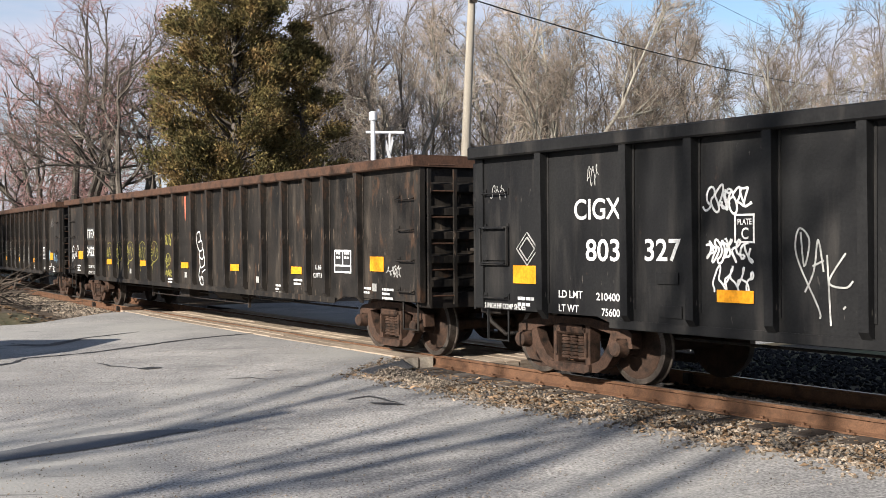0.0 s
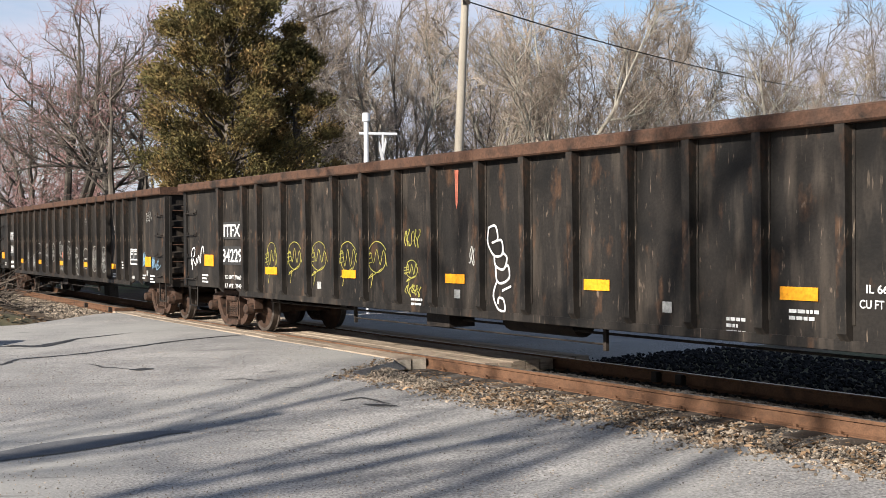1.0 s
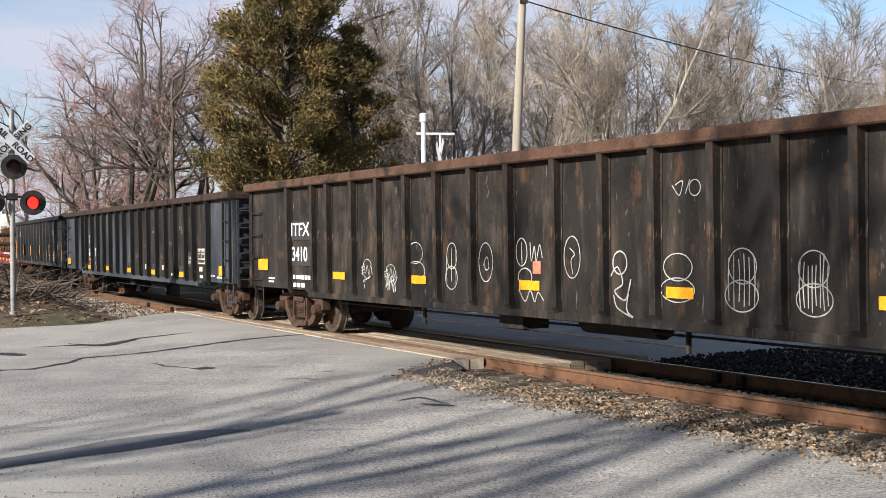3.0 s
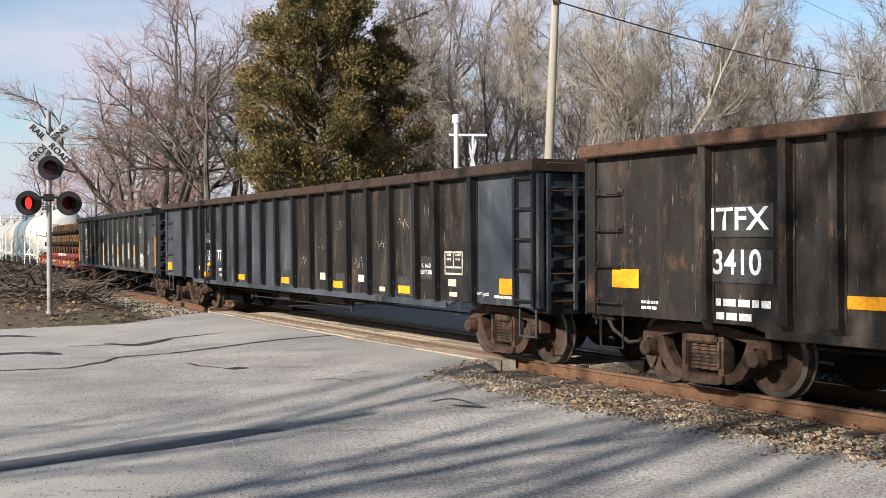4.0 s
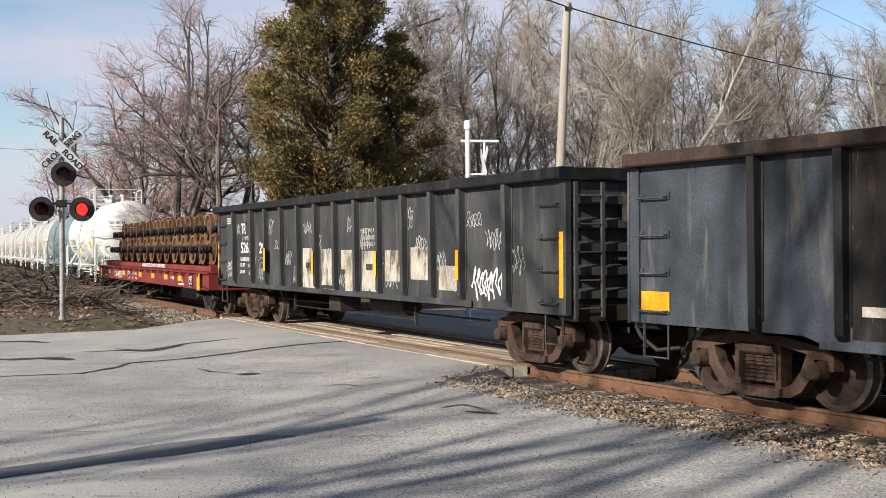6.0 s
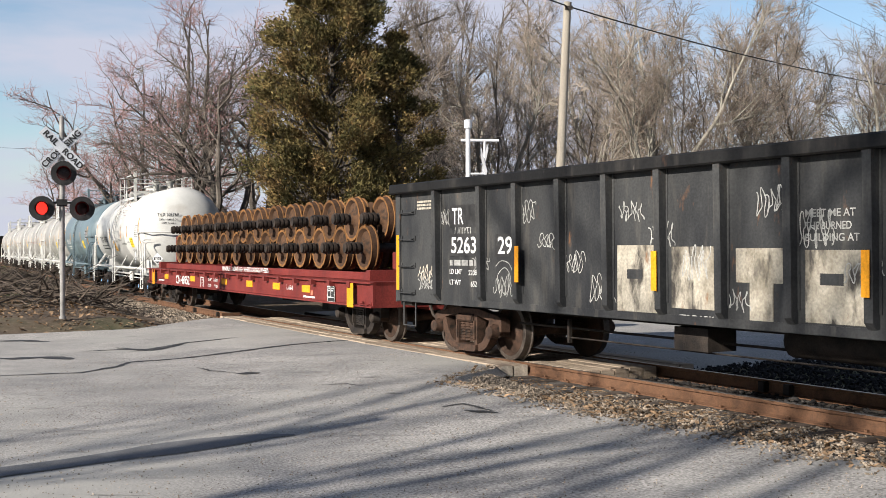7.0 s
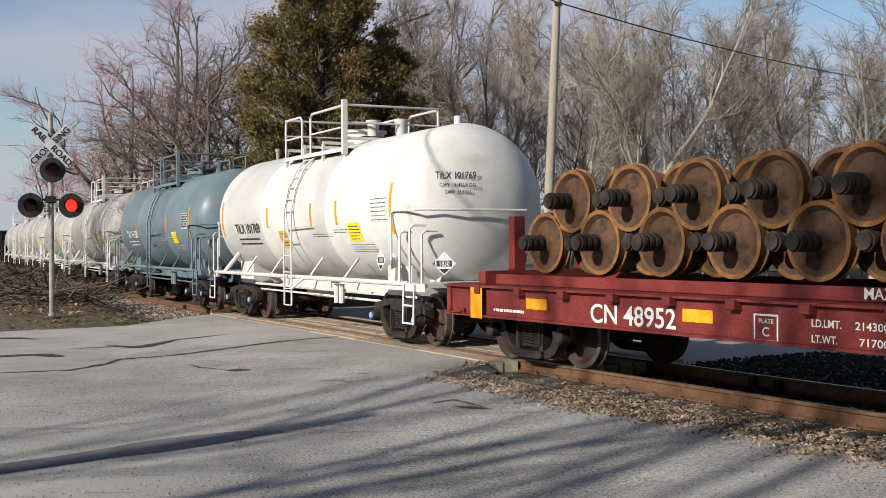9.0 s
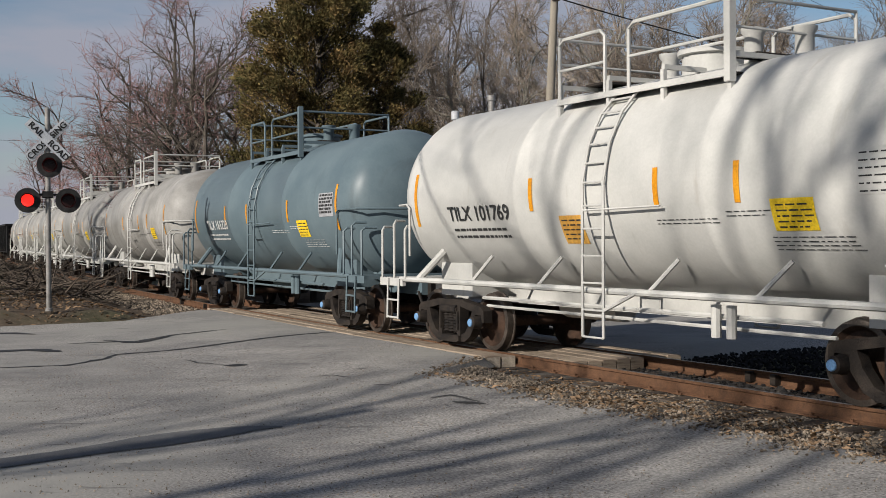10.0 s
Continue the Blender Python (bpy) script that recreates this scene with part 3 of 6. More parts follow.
def fill_z(u, lat):
    """Gravel heaped up to the paving towards the crossing's corner."""
    low = -0.23 + 0.03 * smooth(-2.6, -1.2, lat)
    return low + (road_z(lat) - 0.035 - 0.19 * smooth(-1.85, -1.42, lat) - low) * smooth(13.0, 15.2, u)


k = Kit()
us3, ls3 = [11 + 0.1 * i for i in range(46)], [-3.1 + 0.1 * i for i in range(18)]
m = len(ls3)
k.add([(*beside(u, lat).xy, fill_z(u, lat) - 0.012 + 0.012 * noise.noise((u * 4, lat * 4, 0)) - (0.06 if lat < road_edge(u) - 0.25 else 0)) for u in us3 for lat in ls3],
      [(i * m + j, i * m + j + 1, (i + 1) * m + j + 1, (i + 1) * m + j) for i in range(len(us3) - 1) for j in range(m - 1)], True)
tagged(part("gravel_fill", k, stone_mat), "tan crushed stone heaped beside the planks", "gravel", kind="structure")
scatter("verge_stones", "tan crushed stone along the road's broken edge", "stones", stone_mat, 17000, 1, 3, 15.6, -3.5, -0.85, 0.021, zed=lambda u, lat: fill_z(u, lat) - 0.005)
# these stones are near-black to deepen the shade under the train
scatter("track_stones", "ballast stones between and behind the rails, coloured near-black as in the train's shade", "stones", shaded_stone, 10000, 2, 2, 15.2, -0.6, 5.5, 0.04)
scatter("far_ballast_stones", "grey-brown ballast stones", "stones", stone_mat, 5000, 3, 30.5, 60, -2.6, -0.85, 0.045, zed=lambda u, lat: -0.2)
scatter("dead_leaves", "dead brown leaves on the verge", "leaves", leaf_mat, 4500, 4, 3, 15.6, -3.3, -1.0, 0.035, 0.1, zed=lambda u, lat: -0.2)
scatter("leaf_litter", "dead brown leaves on the soil", "leaves", leaf_mat, 16000, 5, 27, 75, -14, -2.0, 0.055, 0.1, zed=lambda u, lat: ground_z(*beside(u, lat).xy) + 0.01)

# loose grit lying on the asphalt
rnd, vs, fs = random.Random(17), [], []
for _ in range(9000):
    x, y = rnd.uniform(-8, 6), 8.5 + 11.5 * rnd.random() ** 1.3
    u, lat = coord((x, y))
    if lat > road_edge(u) and u < 16:
        continue
    r, i = rnd.choice((0.005, 0.006, 0.007, 0.009, 0.012)), len(vs)
    z, a = road_point(x, y) + 0.004, rnd.uniform(0, 6.28)
    vs += [(x + r * math.cos(a + t) * rnd.uniform(0.7, 1.2), y + r * math.sin(a + t) * rnd.uniform(0.7, 1.2), z - 0.003) for t in (0, 2.1, 4.2)] + [(x, y, z + r * 0.8)]
    fs += [(i, i + 1, i + 3), (i + 1, i + 2, i + 3), (i + 2, i, i + 3)]
k = Kit()
k.add(vs, fs)
tagged(part("road_grit", k, stone_mat), "loose pale grit strewn on the asphalt", "grit", kind="stuff")

# grass beyond the track
k = Kit()
gx, gy = [4 + 2 * i for i in range(30)], [62 + 2 * i for i in range(24)]
k.add([(x, y, ground_z(x, y) + 0.06 + 0.05 * noise.noise((x * 0.9, y * 0.9, 4))) for y in gy for x in gx],
      [(j * 30 + i, j * 30 + i + 1, (j + 1) * 30 + i + 1, (j + 1) * 30 + i) for j in range(23) for i in range(29)], True)
tagged(part("lawn", k, lawn_mat), "dull green winter grass beyond the track", "grass", kind="structure")


# ---- rolling stock ----
def make_wheelset(r=0.457, body=None, tread=None, spare=False):
    k = Kit()
    for sg in (-1, 1):
        pr = [(0.86, 0.085), (0.86, 0.12), (0.80, 0.145), (0.765, 0.20), (0.75, 0.335), (0.80, 0.375), (0.815, 0.39), (0.815, 0.445), (0.81, r),
              (0.705, r + 0.004), (0.695, r + 0.028), (0.672, r + 0.026), (0.668, 0.385), (0.70, 0.335), (0.70, 0.20), (0.68, 0.13), (0.66, 0.085)]
        pr = [(sg * a, b) for a, b in pr]
        k.lathe(pr if sg < 0 else pr[::-1], "y", 30)
        k.lathe([(sg * 0.81, 0.088), (sg * 0.97, 0.088), (sg * 0.975, 0.075), (sg * 1.12, 0.075), (sg * 1.125, 0.0)][:: (1 if sg < 0 else -1)], "y", 14)
    k.lathe([(0.66, 0.095), (0, 0.082), (-0.66, 0.095)], "y", 14)
    if spare:
        for sg in (-1, 1):
            for a in (0.95, 1.05, 1.15):
                k.lathe([(sg * a - 0.03, 0.076), (sg * a - 0.03, 0.12), (sg * a + 0.03, 0.12), (sg * a + 0.03, 0.076)][::-1], "y", 14)
            k.lathe([(sg * 1.22, 0.0), (sg * 1.22, 0.1), (sg * 1.12, 0.1)][:: (-1 if sg < 0 else 1)], "y", 14)
    me = k.mesh("wheelset")
    for m in (body, tread):
        me.materials.append(m)
    if spare:
        me.materials.append(spare_axle)
    for p in me.polygons:
        q = math.hypot(p.center.x, p.center.z)
        p.material_index = 1 if q > 0.40 and (q > 0.449 or abs(abs(p.center.y) - 0.815) < 0.012) else (2 if spare and (q < 0.13) else 0)
    return me


def side_frame_mesh():
    """A cast side frame: top arch, jaws over the bearings, two columns, and slanting lower arms that leave open windows."""
    k = Kit()
    k.prism_y([(-1.07, 0.46), (-1.06, 0.64), (-0.97, 0.70), (-0.36, 0.79), (0.36, 0.79), (0.97, 0.70), (1.06, 0.64), (1.07, 0.46), (1.01, 0.46), (0.98, 0.57), (0.80, 0.57),
               (0.70, 0.62), (0.30, 0.69), (-0.30, 0.69), (-0.70, 0.62), (-0.80, 0.57), (-0.98, 0.57), (-1.01, 0.46)], -0.08, 0.08)
    for g in (1, -1):
        arm = [(g * 0.78, 0.40), (g * 0.80, 0.60), (g * 0.70, 0.63), (g * 0.62, 0.44), (g * 0.48, 0.27), (g * 0.34, 0.22), (g * 0.30, 0.11), (g * 0.46, 0.12), (g * 0.62, 0.20)]
        k.prism_y(arm if g < 0 else arm[::-1], -0.075, 0.075)
        x0, x1 = sorted((g * 0.255, g * 0.345))
        k.box(x0, x1, -0.085, 0.085, 0.2, 0.70, 0.01)
        x0, x1 = sorted((g * 0.26, g * 0.30))
        k.box(x0, x1, -0.11, 0.11, 0.3, 0.6)
    k.prism_y([(-0.36, 0.13), (-0.28, 0.1), (0.28, 0.1), (0.36, 0.13), (0.36, 0.21), (-0.36, 0.21)], -0.13, 0.13)
    k.box(-0.26, 0.26, -0.12, 0.1, 0.585, 0.66, 0.02)
    return k.mesh("side_frame")


def spring_mesh():
    pr = []
    for i in range(7):
        z = 0.255 + i * 0.045
        pr += [(z, 0.058), (z + 0.012, 0.076), (z + 0.026, 0.076), (z + 0.036, 0.058)]
    return Kit().lathe(pr, "z", 10).mesh("spring")


MESH = {"wheelset": make_wheelset(0.457, wheel_steel, tread_steel), "spare": make_wheelset(0.44, spare_wheel, spare_rim, True),
        "frame": side_frame_mesh(), "spring": spring_mesh(),
        "cap": Kit().lathe([(-0.125, 0.0), (-0.125, 0.05), (-0.115, 0.062), (-0.09, 0.064)], "y", 16).mesh("end_cap"),
        "bearing": Kit().lathe([(-0.10, 0.0), (-0.10, 0.075), (-0.08, 0.095), (0.0, 0.10), (0.06, 0.115), (0.06, 0.0)], "y", 16).mesh("bearing_cap")}
BY_MAT = {}


def dyed(key, mat):
    """The same mesh in another material, kept once."""
    if (key, mat.name) not in BY_MAT:
        me = MESH[key].copy()
        me.materials.clear()
        me.materials.append(mat)
        BY_MAT[key, mat.name] = me
    return BY_MAT[key, mat.name]


def truck(car, x, place, mat, cap, turning):
    """A two-axle truck under a car at x along it."""
    bol = Kit().box(-0.24, 0.24, -1.13, 1.13, 0.57, 0.70, 0.03).box(-0.12, 0.12, -0.35, 0.35, 0.72, 0.80).box(-0.55, 0.55, -0.06, 0.06, 0.3, 0.4)
    t = part("truck", bol, mat, car, "rusty steel truck" if mat is truck_steel else "black steel truck", at=pose(x, 0, 0))
    for y in (-1.0, 1.0):
        part("side_frame", dyed("frame", mat), None, t, at=pose(0, y, 0))
        for sx in (-0.15, 0.0, 0.15):
            part("spring", dyed("spring", mat), None, t, at=pose(sx, y * 1.02, 0))
        for ax in (-0.89, 0.89):
            part("bearing", dyed("bearing", mat), None, t, at=pose(ax, y * 1.12, 0.457, 0, 0, 0 if y < 0 else 180))
            if cap is not mat:
                part("end_cap", dyed("cap", cap), None, t, "pale blue bearing end cap", at=pose(ax, y * 1.12, 0.457, 0, 0, 0 if y < 0 else 180))
    for ax in (-0.89, 0.89):
        w = part("wheelset", MESH["wheelset"], None, t, "worn steel wheels on an axle", at=pose(ax, 0, 0.457))
        if turning:
            WHEELS.append((w, ax))
    return t


def coupler(car, x, g):
    k = Kit().box(min(x, x + g * 0.5), max(x, x + g * 0.5), -0.09, 0.09, 0.78, 0.95, 0.02)
    pr = [(x + g * 0.42, 0.72), (x + g * 0.55, 0.70), (x + g * 0.72, 0.74), (x + g * 0.72, 1.0), (x + g * 0.5, 1.02), (x + g * 0.42, 1.0)]
    k.prism_y(pr if g > 0 else pr[::-1], -0.17, 0.16)
    k.tube([(x - g * 0.05, -0.35, 0.8), (x + g * 0.2, -0.38, 0.55), (x + g * 0.45, -0.3, 0.38), (x + g * 0.68, -0.1, 0.42)], 0.03, 6)
    return part("coupler", k, dark_truck, car, "knuckle coupler with an air hose")


def grab(car, x, z, y, w, mat, name="grab_iron"):
    k = Kit().tube([(x - w / 2, y, z), (x - w / 2, y - 0.07, z - 0.02), (x + w / 2, y - 0.07, z - 0.02), (x + w / 2, y, z)], 0.012, 5)
    k.box(x - w / 2 - 0.03, x - w / 2 + 0.03, y - 0.015, y + 0.005, z - 0.04, z + 0.04).box(x + w / 2 - 0.03, x + w / 2 + 0.03, y - 0.015, y + 0.005, z - 0.04, z + 0.04)
    return part(name, k, mat, car)


def bars(car, x, z, rows, w, h, mat, y, gap=1.9, name="small_print", seed=1):
    """Print too small to read: rows of short bars."""
    rnd = random.Random(seed)
    k = Kit()
    for i in range(rows):
        a, zz = x, z - i * h * gap
        while a < x + w * (1 if i % 2 == 0 else 0.8) - h:
            c = min(rnd.uniform(0.7, 2.6) * h, x + w - a)
            k.box(a, a + c, y - 0.004, y, zz - h / 2, zz + h / 2)
            a += c + h * 0.45
    if k.v:
        part(name, k, mat, car)


def plate(car, x0, x1, z0, z1, mat, y, name="reflector", label=""):
    return part(name, Kit().box(x0, x1, y - 0.005, y, z0, z1), mat, car, label)


def scrawl(car, x, z, w, h, mat, y, seed, loops=5, width=0.022):
    """A sprayed scribble: a wandering flat stroke of looping letters."""
    rnd = random.Random(seed)
    k = Kit()
    strokes = rnd.randint(2, 3)
    for st in range(strokes):
        pts = []
        ph, fx = rnd.uniform(0, 6.28), rnd.uniform(0.8, 1.25)
        x0, dx = x + w * st / strokes, w / strokes * rnd.uniform(0.9, 1.4)
        n = 12 * loops
        am = [rnd.uniform(0.5, 1.0) for _ in range(loops + 2)]
        for i in range(n):
            u = i / (n - 1)
            a = am[int(u * loops)]
            t = u * loops * 6.283 / strokes * fx + ph
            pts.append((x0 + dx * u + 0.16 * w / strokes * math.sin(t * 2 + ph), z + h * 0.5 + h * 0.47 * a * math.sin(t) + 0.08 * h * math.sin(t * 2.7)))
        for i in range(n - 1):
            (xa, za), (xb, zb) = pts[i], pts[i + 1]
            d = math.hypot(xb - xa, zb - za) or 1
            nx, nz = -(zb - za) / d * width / 2, (xb - xa) / d * width / 2
            yy = y - 0.003 - 0.0002 * (i % 5)
            k.add([(xa - nx, yy, za - nz), (xb - nx, yy, zb - nz), (xb + nx, yy, zb + nz), (xa + nx, yy, za + nz)], [(0, 1, 2, 3)])
    part("graffiti", k, mat, car, "sprayed scrawl")


def train_place(car, place, bogie):
    TRAIN.append((car, place, bogie))


BIG_RIBS = [-8.06, -6.9, -6.25, -5.25, -4.3, -3.33, -2.37, -1.38, -0.42, 0.66, 1.64, 2.58, 3.54, 4.48, 5.44, 6.42, 7.13, 8.32]
B_RIBS = [x - (0.09 if x < 0 else 0) for x in BIG_RIBS]
SMALL_RIBS = [-6.6, -5.2, -4.2, -3.12, -2.08, -1.04, 0.0, 1.04, 2.08, 3.12, 4.2, 5.2, 6.6]


def gondola(label, place, half, ribs, mat, top_mat, ztop, bogie, fish=True, wheel=True, patches=(), rib_mat=None, turning=True, patch_z=1.27, end_brake=True, side_ladder=False, rear=None):
    car = thing("gondola_car", label, "freight car", "train")
    rib_mat = rib_mat or mat
    zb, zm = 0.86, 0.73
    f0, f1 = ribs[1] - 0.1, ribs[-2] + 0.1
    prof = [(-half, zb), (f0 - 0.45, zb), (f0, zm), (f1, zm), (f1 + 0.45, zb), (half, zb), (half, ztop - 0.1), (-half, ztop - 0.1)]
    if not fish:
        prof = [(-half, zb), (half, zb), (half, ztop - 0.1), (-half, ztop - 0.1)]
    for y0, y1 in ((-1.50, -1.46), (1.46, 1.50)):
        part("side_sheet", Kit().prism_y(prof, y0, y1), mat, car)
    zr = zm if fish else zb
    rib = Kit()
    for a, b in ((-0.055, 0.055),):
        rib.prism_x([(-1.5, zr + 0.05), (-1.6, zr + 0.17), (-1.625, ztop - 0.20), (-1.625, ztop - 0.1), (-1.5, ztop - 0.1)][::-1], a, b)
        rib.box(-0.085, 0.085, -1.512, -1.5, zr + 0.25, ztop - 0.12)
    rib_me = rib.mesh("rib")
    for x in ribs:
        part("rib", rib_me, rib_mat, car, at=pose(x, 0, 0))
        part("rib", rib_me, rib_mat, car, at=pose(x, 0, 0, 0, 0, 180))
    for y in (-1.55, 1.55):
        part("top_chord", Kit().box(-half, half, y - 0.1, y + 0.1, ztop - 0.16, ztop, 0.02), top_mat, car, "rust-browned top chord")
        part("side_sill", Kit().box(f0 - 0.2, f1 + 0.2, y - 0.01 if y > 0 else y + 0.02, y + 0.01 if y < 0 else y + 0.03, zr + 0.01, zr + 0.11), mat, car)
    for g in (-1, 1):
        x0, x1 = sorted((g * (half - 0.05), g * half))
        part("end_sheet", Kit().box(x0, x1, -1.46, 1.46, zb, ztop - 0.1), mat, car)
        part("end_chord", Kit().box(min(x0, x0 + g * 0.08), max(x1, x1 + g * 0.08), -1.645, 1.645, ztop - 0.165, ztop + 0.005, 0.02), top_mat, car)
        for i in range(5):
            zz = zb + 0.28 + i * (ztop - zb - 0.4) / 5
            part("end_rib", Kit().prism_y([(g * half, zz - 0.09), (g * (half + 0.11), zz - 0.05), (g * (half + 0.11), zz + 0.05), (g * half, zz + 0.09)][:: (1 if g > 0 else -1)], -1.4, 1.4), mat, car)
        for y in (-1.52, 1.45):
            part("corner_post", Kit().box(min(g * (half - 0.1), g * (half + 0.06)), max(g * (half - 0.1), g * (half + 0.06)), y - 0.01, y + 0.08, zb, ztop - 0.1, 0.015), mat, car)
        # end ladder by the side's corner
        lad = Kit()
        xe = g * (half + 0.17)
        for y in (-1.44, -1.0):
            lad.box(xe - 0.02, xe + 0.02, y - 0.025, y + 0.025, zb - 0.02, ztop - 0.2)
        ladder = part("ladder", lad, mat, car, "end ladder")
        rung = Kit().tube([(0, -1.44, 0), (0, -1.0, 0)], 0.013, 6).mesh("rung")
        for i in range(6):
            part("rung", rung, rusty_top, ladder, at=pose(xe, 0, zb + 0.1 + i * 0.38))
        st = Kit().tube([(g * (half - 0.12), -1.46, zb), (g * (half - 0.12), -1.46, 0.45), (g * (half - 0.55), -1.46, 0.45), (g * (half - 0.55), -1.46, zb)], 0.018, 5)
        part("step", st, mat, car, "sill step")
        coupler(car, g * half, g)
        for i in range(4):
            if side_ladder and g > 0:
                continue
            grab(car, g * (half - 0.36), zb + 0.17 + i * 0.455, -1.5, 0.47, mat)
        if side_ladder and g > 0:
            lad = Kit()
            for x in (half - 0.52, half - 0.03):
                lad.box(x - 0.03, x + 0.03, -1.59, -1.55, zb + 0.02, ztop - 0.2, 0.008)
            lad = part("ladder", lad, black_steel, car, "black side ladder")
            rung = Kit().tube([(-0.25, 0, 0), (0.25, 0, 0)], 0.016, 6).mesh("rung")
            for i in range(5):
                part("rung", rung, black_steel, lad, at=pose(half - 0.275, -1.57, zb + 0.1 + i * 0.43))
        truck(car, g * (bogie if g > 0 else rear or bogie), place, truck_steel, truck_steel, turning)
        part("end_sill", Kit().box(min(g * (half - 0.3), g * (half + 0.12)), max(g * (half - 0.3), g * (half + 0.12)), -1.4, 1.4, zb - 0.08, zb + 0.14, 0.02), dark_truck, car)
    part("floor_plate", Kit().box(-half + 0.05, half - 0.05, -1.46, 1.46, 1.06, 1.12), mat, car)
    sill = Kit().box(-half, half, -0.3, 0.3, 0.72, 1.06)
    for x in np.arange(-half + 2.6, half - 2.2, 1.9):
        sill.box(x - 0.04, x + 0.04, -1.4, 1.4, 0.84, 1.06)
    part("centre_sill", sill, dark_truck, car)
    under = Kit().lathe([(0.4, 0.0), (0.4, 0.2), (1.9, 0.2), (1.9, 0.0)], "x", 14, at=(0, -0.8, 0.72))
    under.tube([(-half + 3, -0.95, 0.62), (half - 3, -0.95, 0.62)], 0.018, 5).box(-1.2, -0.6, -1.2, -0.75, 0.52, 0.8).box(2.6, 2.65, -1.1, -1.05, 0.42, 0.75)
    under.box(-3.6, -3.55, -1.1, -1.05, 0.42, 0.75).tube([(-3.6, -1.07, 0.5), (2.6, -1.07, 0.5)], 0.012, 5)
    part("brake_gear", under, dark_truck, car, "air reservoir and brake rods")
    if end_brake:
        bw = Kit()
        for j in range(24):
            a, b = 2 * math.pi * j / 24, 2 * math.pi * (j + 1) / 24
            bw.tube([(half + 0.34, -0.42 + 0.28 * math.cos(a), ztop - 0.55 + 0.28 * math.sin(a)), (half + 0.34, -0.42 + 0.28 * math.cos(b), ztop - 0.55 + 0.28 * math.sin(b))], 0.014, 5, cap=False)
        for j in range(5):
            a = 2 * math.pi * j / 5 + 0.3
            bw.tube([(half + 0.32, -0.42, ztop - 0.55), (half + 0.34, -0.42 + 0.28 * math.cos(a), ztop - 0.55 + 0.28 * math.sin(a))], 0.012, 4)
        part("brake_wheel", bw, truck_steel, car, "spoked hand-brake wheel")
        part("brake_housing", Kit().box(half + 0.05, half + 0.26, -0.62, -0.2, ztop - 0.75, ztop - 0.35, 0.03).tube([(half + 0.2, -0.5, ztop - 0.75), (half + 0.2, -0.5, zb + 0.2)], 0.035, 6)
             .box(half + 0.04, half + 0.4, -0.7, 0.6, zb + 0.75, zb + 0.79), dark_truck, car)
    for x, w, big in patches:
        z0, z1 = (patch_z + 0.04, patch_z + 0.27) if big else (patch_z - 0.065, patch_z + 0.065)
        plate(car, x - w / 2, x + w / 2, z0, z1, yellow_tape, -1.5125, label="yellow reflective patch")
    train_place(car, place, bogie)
    return car


def stamp_box(car, x, z, mat, y=-1.505, w=0.62, h=0.52):
    """The white ruled box for inspection dates."""
    k = Kit()
    t = w * 0.05
    plate(car, x, x + w, z, z + h, black_paint, y + 0.002, "stencil_field", "black stencil field")
    for a, b, c, d in ((x, x + w, z, z + t), (x, x + w, z + h - t, z + h), (x, x + t, z, z + h), (x + w - t, x + w, z, z + h), (x + w * 0.48, x + w * 0.48 + t, z + h * 0.3, z + h), (x, x + w, z + h * 0.28, z + h * 0.28 + t)):
        k.box(a, b, y - 0.004, y, c, d)
    part("stencil_box", k, mat, car, "white ruled stencil box")
    bars(car, x + w * 0.13, z + h * 0.85, 2, w * 0.29, 0.06 * w, mat, y)
    bars(car, x + w * 0.6, z + h * 0.85, 2, w * 0.29, 0.06 * w, mat, y, seed=3)


YS = -1.507


def mark(car, text, x, z, size, mat=None, squeeze=1.0, align="CENTER", y=YS):
    return words(text, size, mat or white_paint, car, pose(x, y, z), squeeze=squeeze, align=align)


def fit_mark(car, text, x0, x1, z0, z1, mat=None, y=YS):
    """Lettering stretched to fill a given box on the side."""
    ob = words(text, 1.0, mat or white_paint, car, pose(0, 0, 0))
    me = ob.data
    xs_, ys_ = [v.co.x for v in me.vertices], [v.co.y for v in me.vertices]
    w, h, mx, my = max(xs_) - min(xs_), max(ys_) - min(ys_), min(xs_), min(ys_)
    me.transform(Matrix.Diagonal(((x1 - x0) / w, (z1 - z0) / h, 1, 1)) @ Matrix.Translation((-mx, -my, 0)))
    ob.matrix_basis = pose(x0, y, z0, 90)
    return ob


A_RIBS = [-8.82, -7.34, -6.36, -5.32, -4.25, -3.2, -2.13, -1.06, 0.0, 1.06, 2.13, 3.2, 4.25, 5.32, 6.36, 7.34, 8.82]
BC_PATCH = [(5.87, 0.45, False), (2.95, 0.45, False), (0.0, 0.47, False), (-3.02, 0.45, False), (-5.91, 0.49, False)]
# first gondola, only its rear half comes into view
car_a = gondola("black steel gondola car with white stencils and scrawls", 3.05, 10.15, A_RIBS, black_steel, black_steel, 3.0, 8.45, rear=8.8,
                patches=[(-9.2, 0.47, True), (-5.81, 0.48, False), (-1.8, 0.5, False), (2.2, 0.5, False)], patch_z=1.17)
car_b = gondola("weathered black gondola car with a rusty top edge", 24.76, 10.12, B_RIBS, worn_steel, rusty_top, 3.0, 8.5, rear=8.63,
                patches=[(8.84, 0.44, True), (-8.83, 0.47, True)] + BC_PATCH, patch_z=1.25)
car_c = gondola("weathered black gondola car covered in pale scrawls", 46.3, 10.15, BIG_RIBS, worn_steel, rusty_top, 3.0, 8.45, rear=8.6,
                patches=[(8.85, 0.46, True), (-9.49, 0.5, True)] + BC_PATCH, patch_z=1.17)
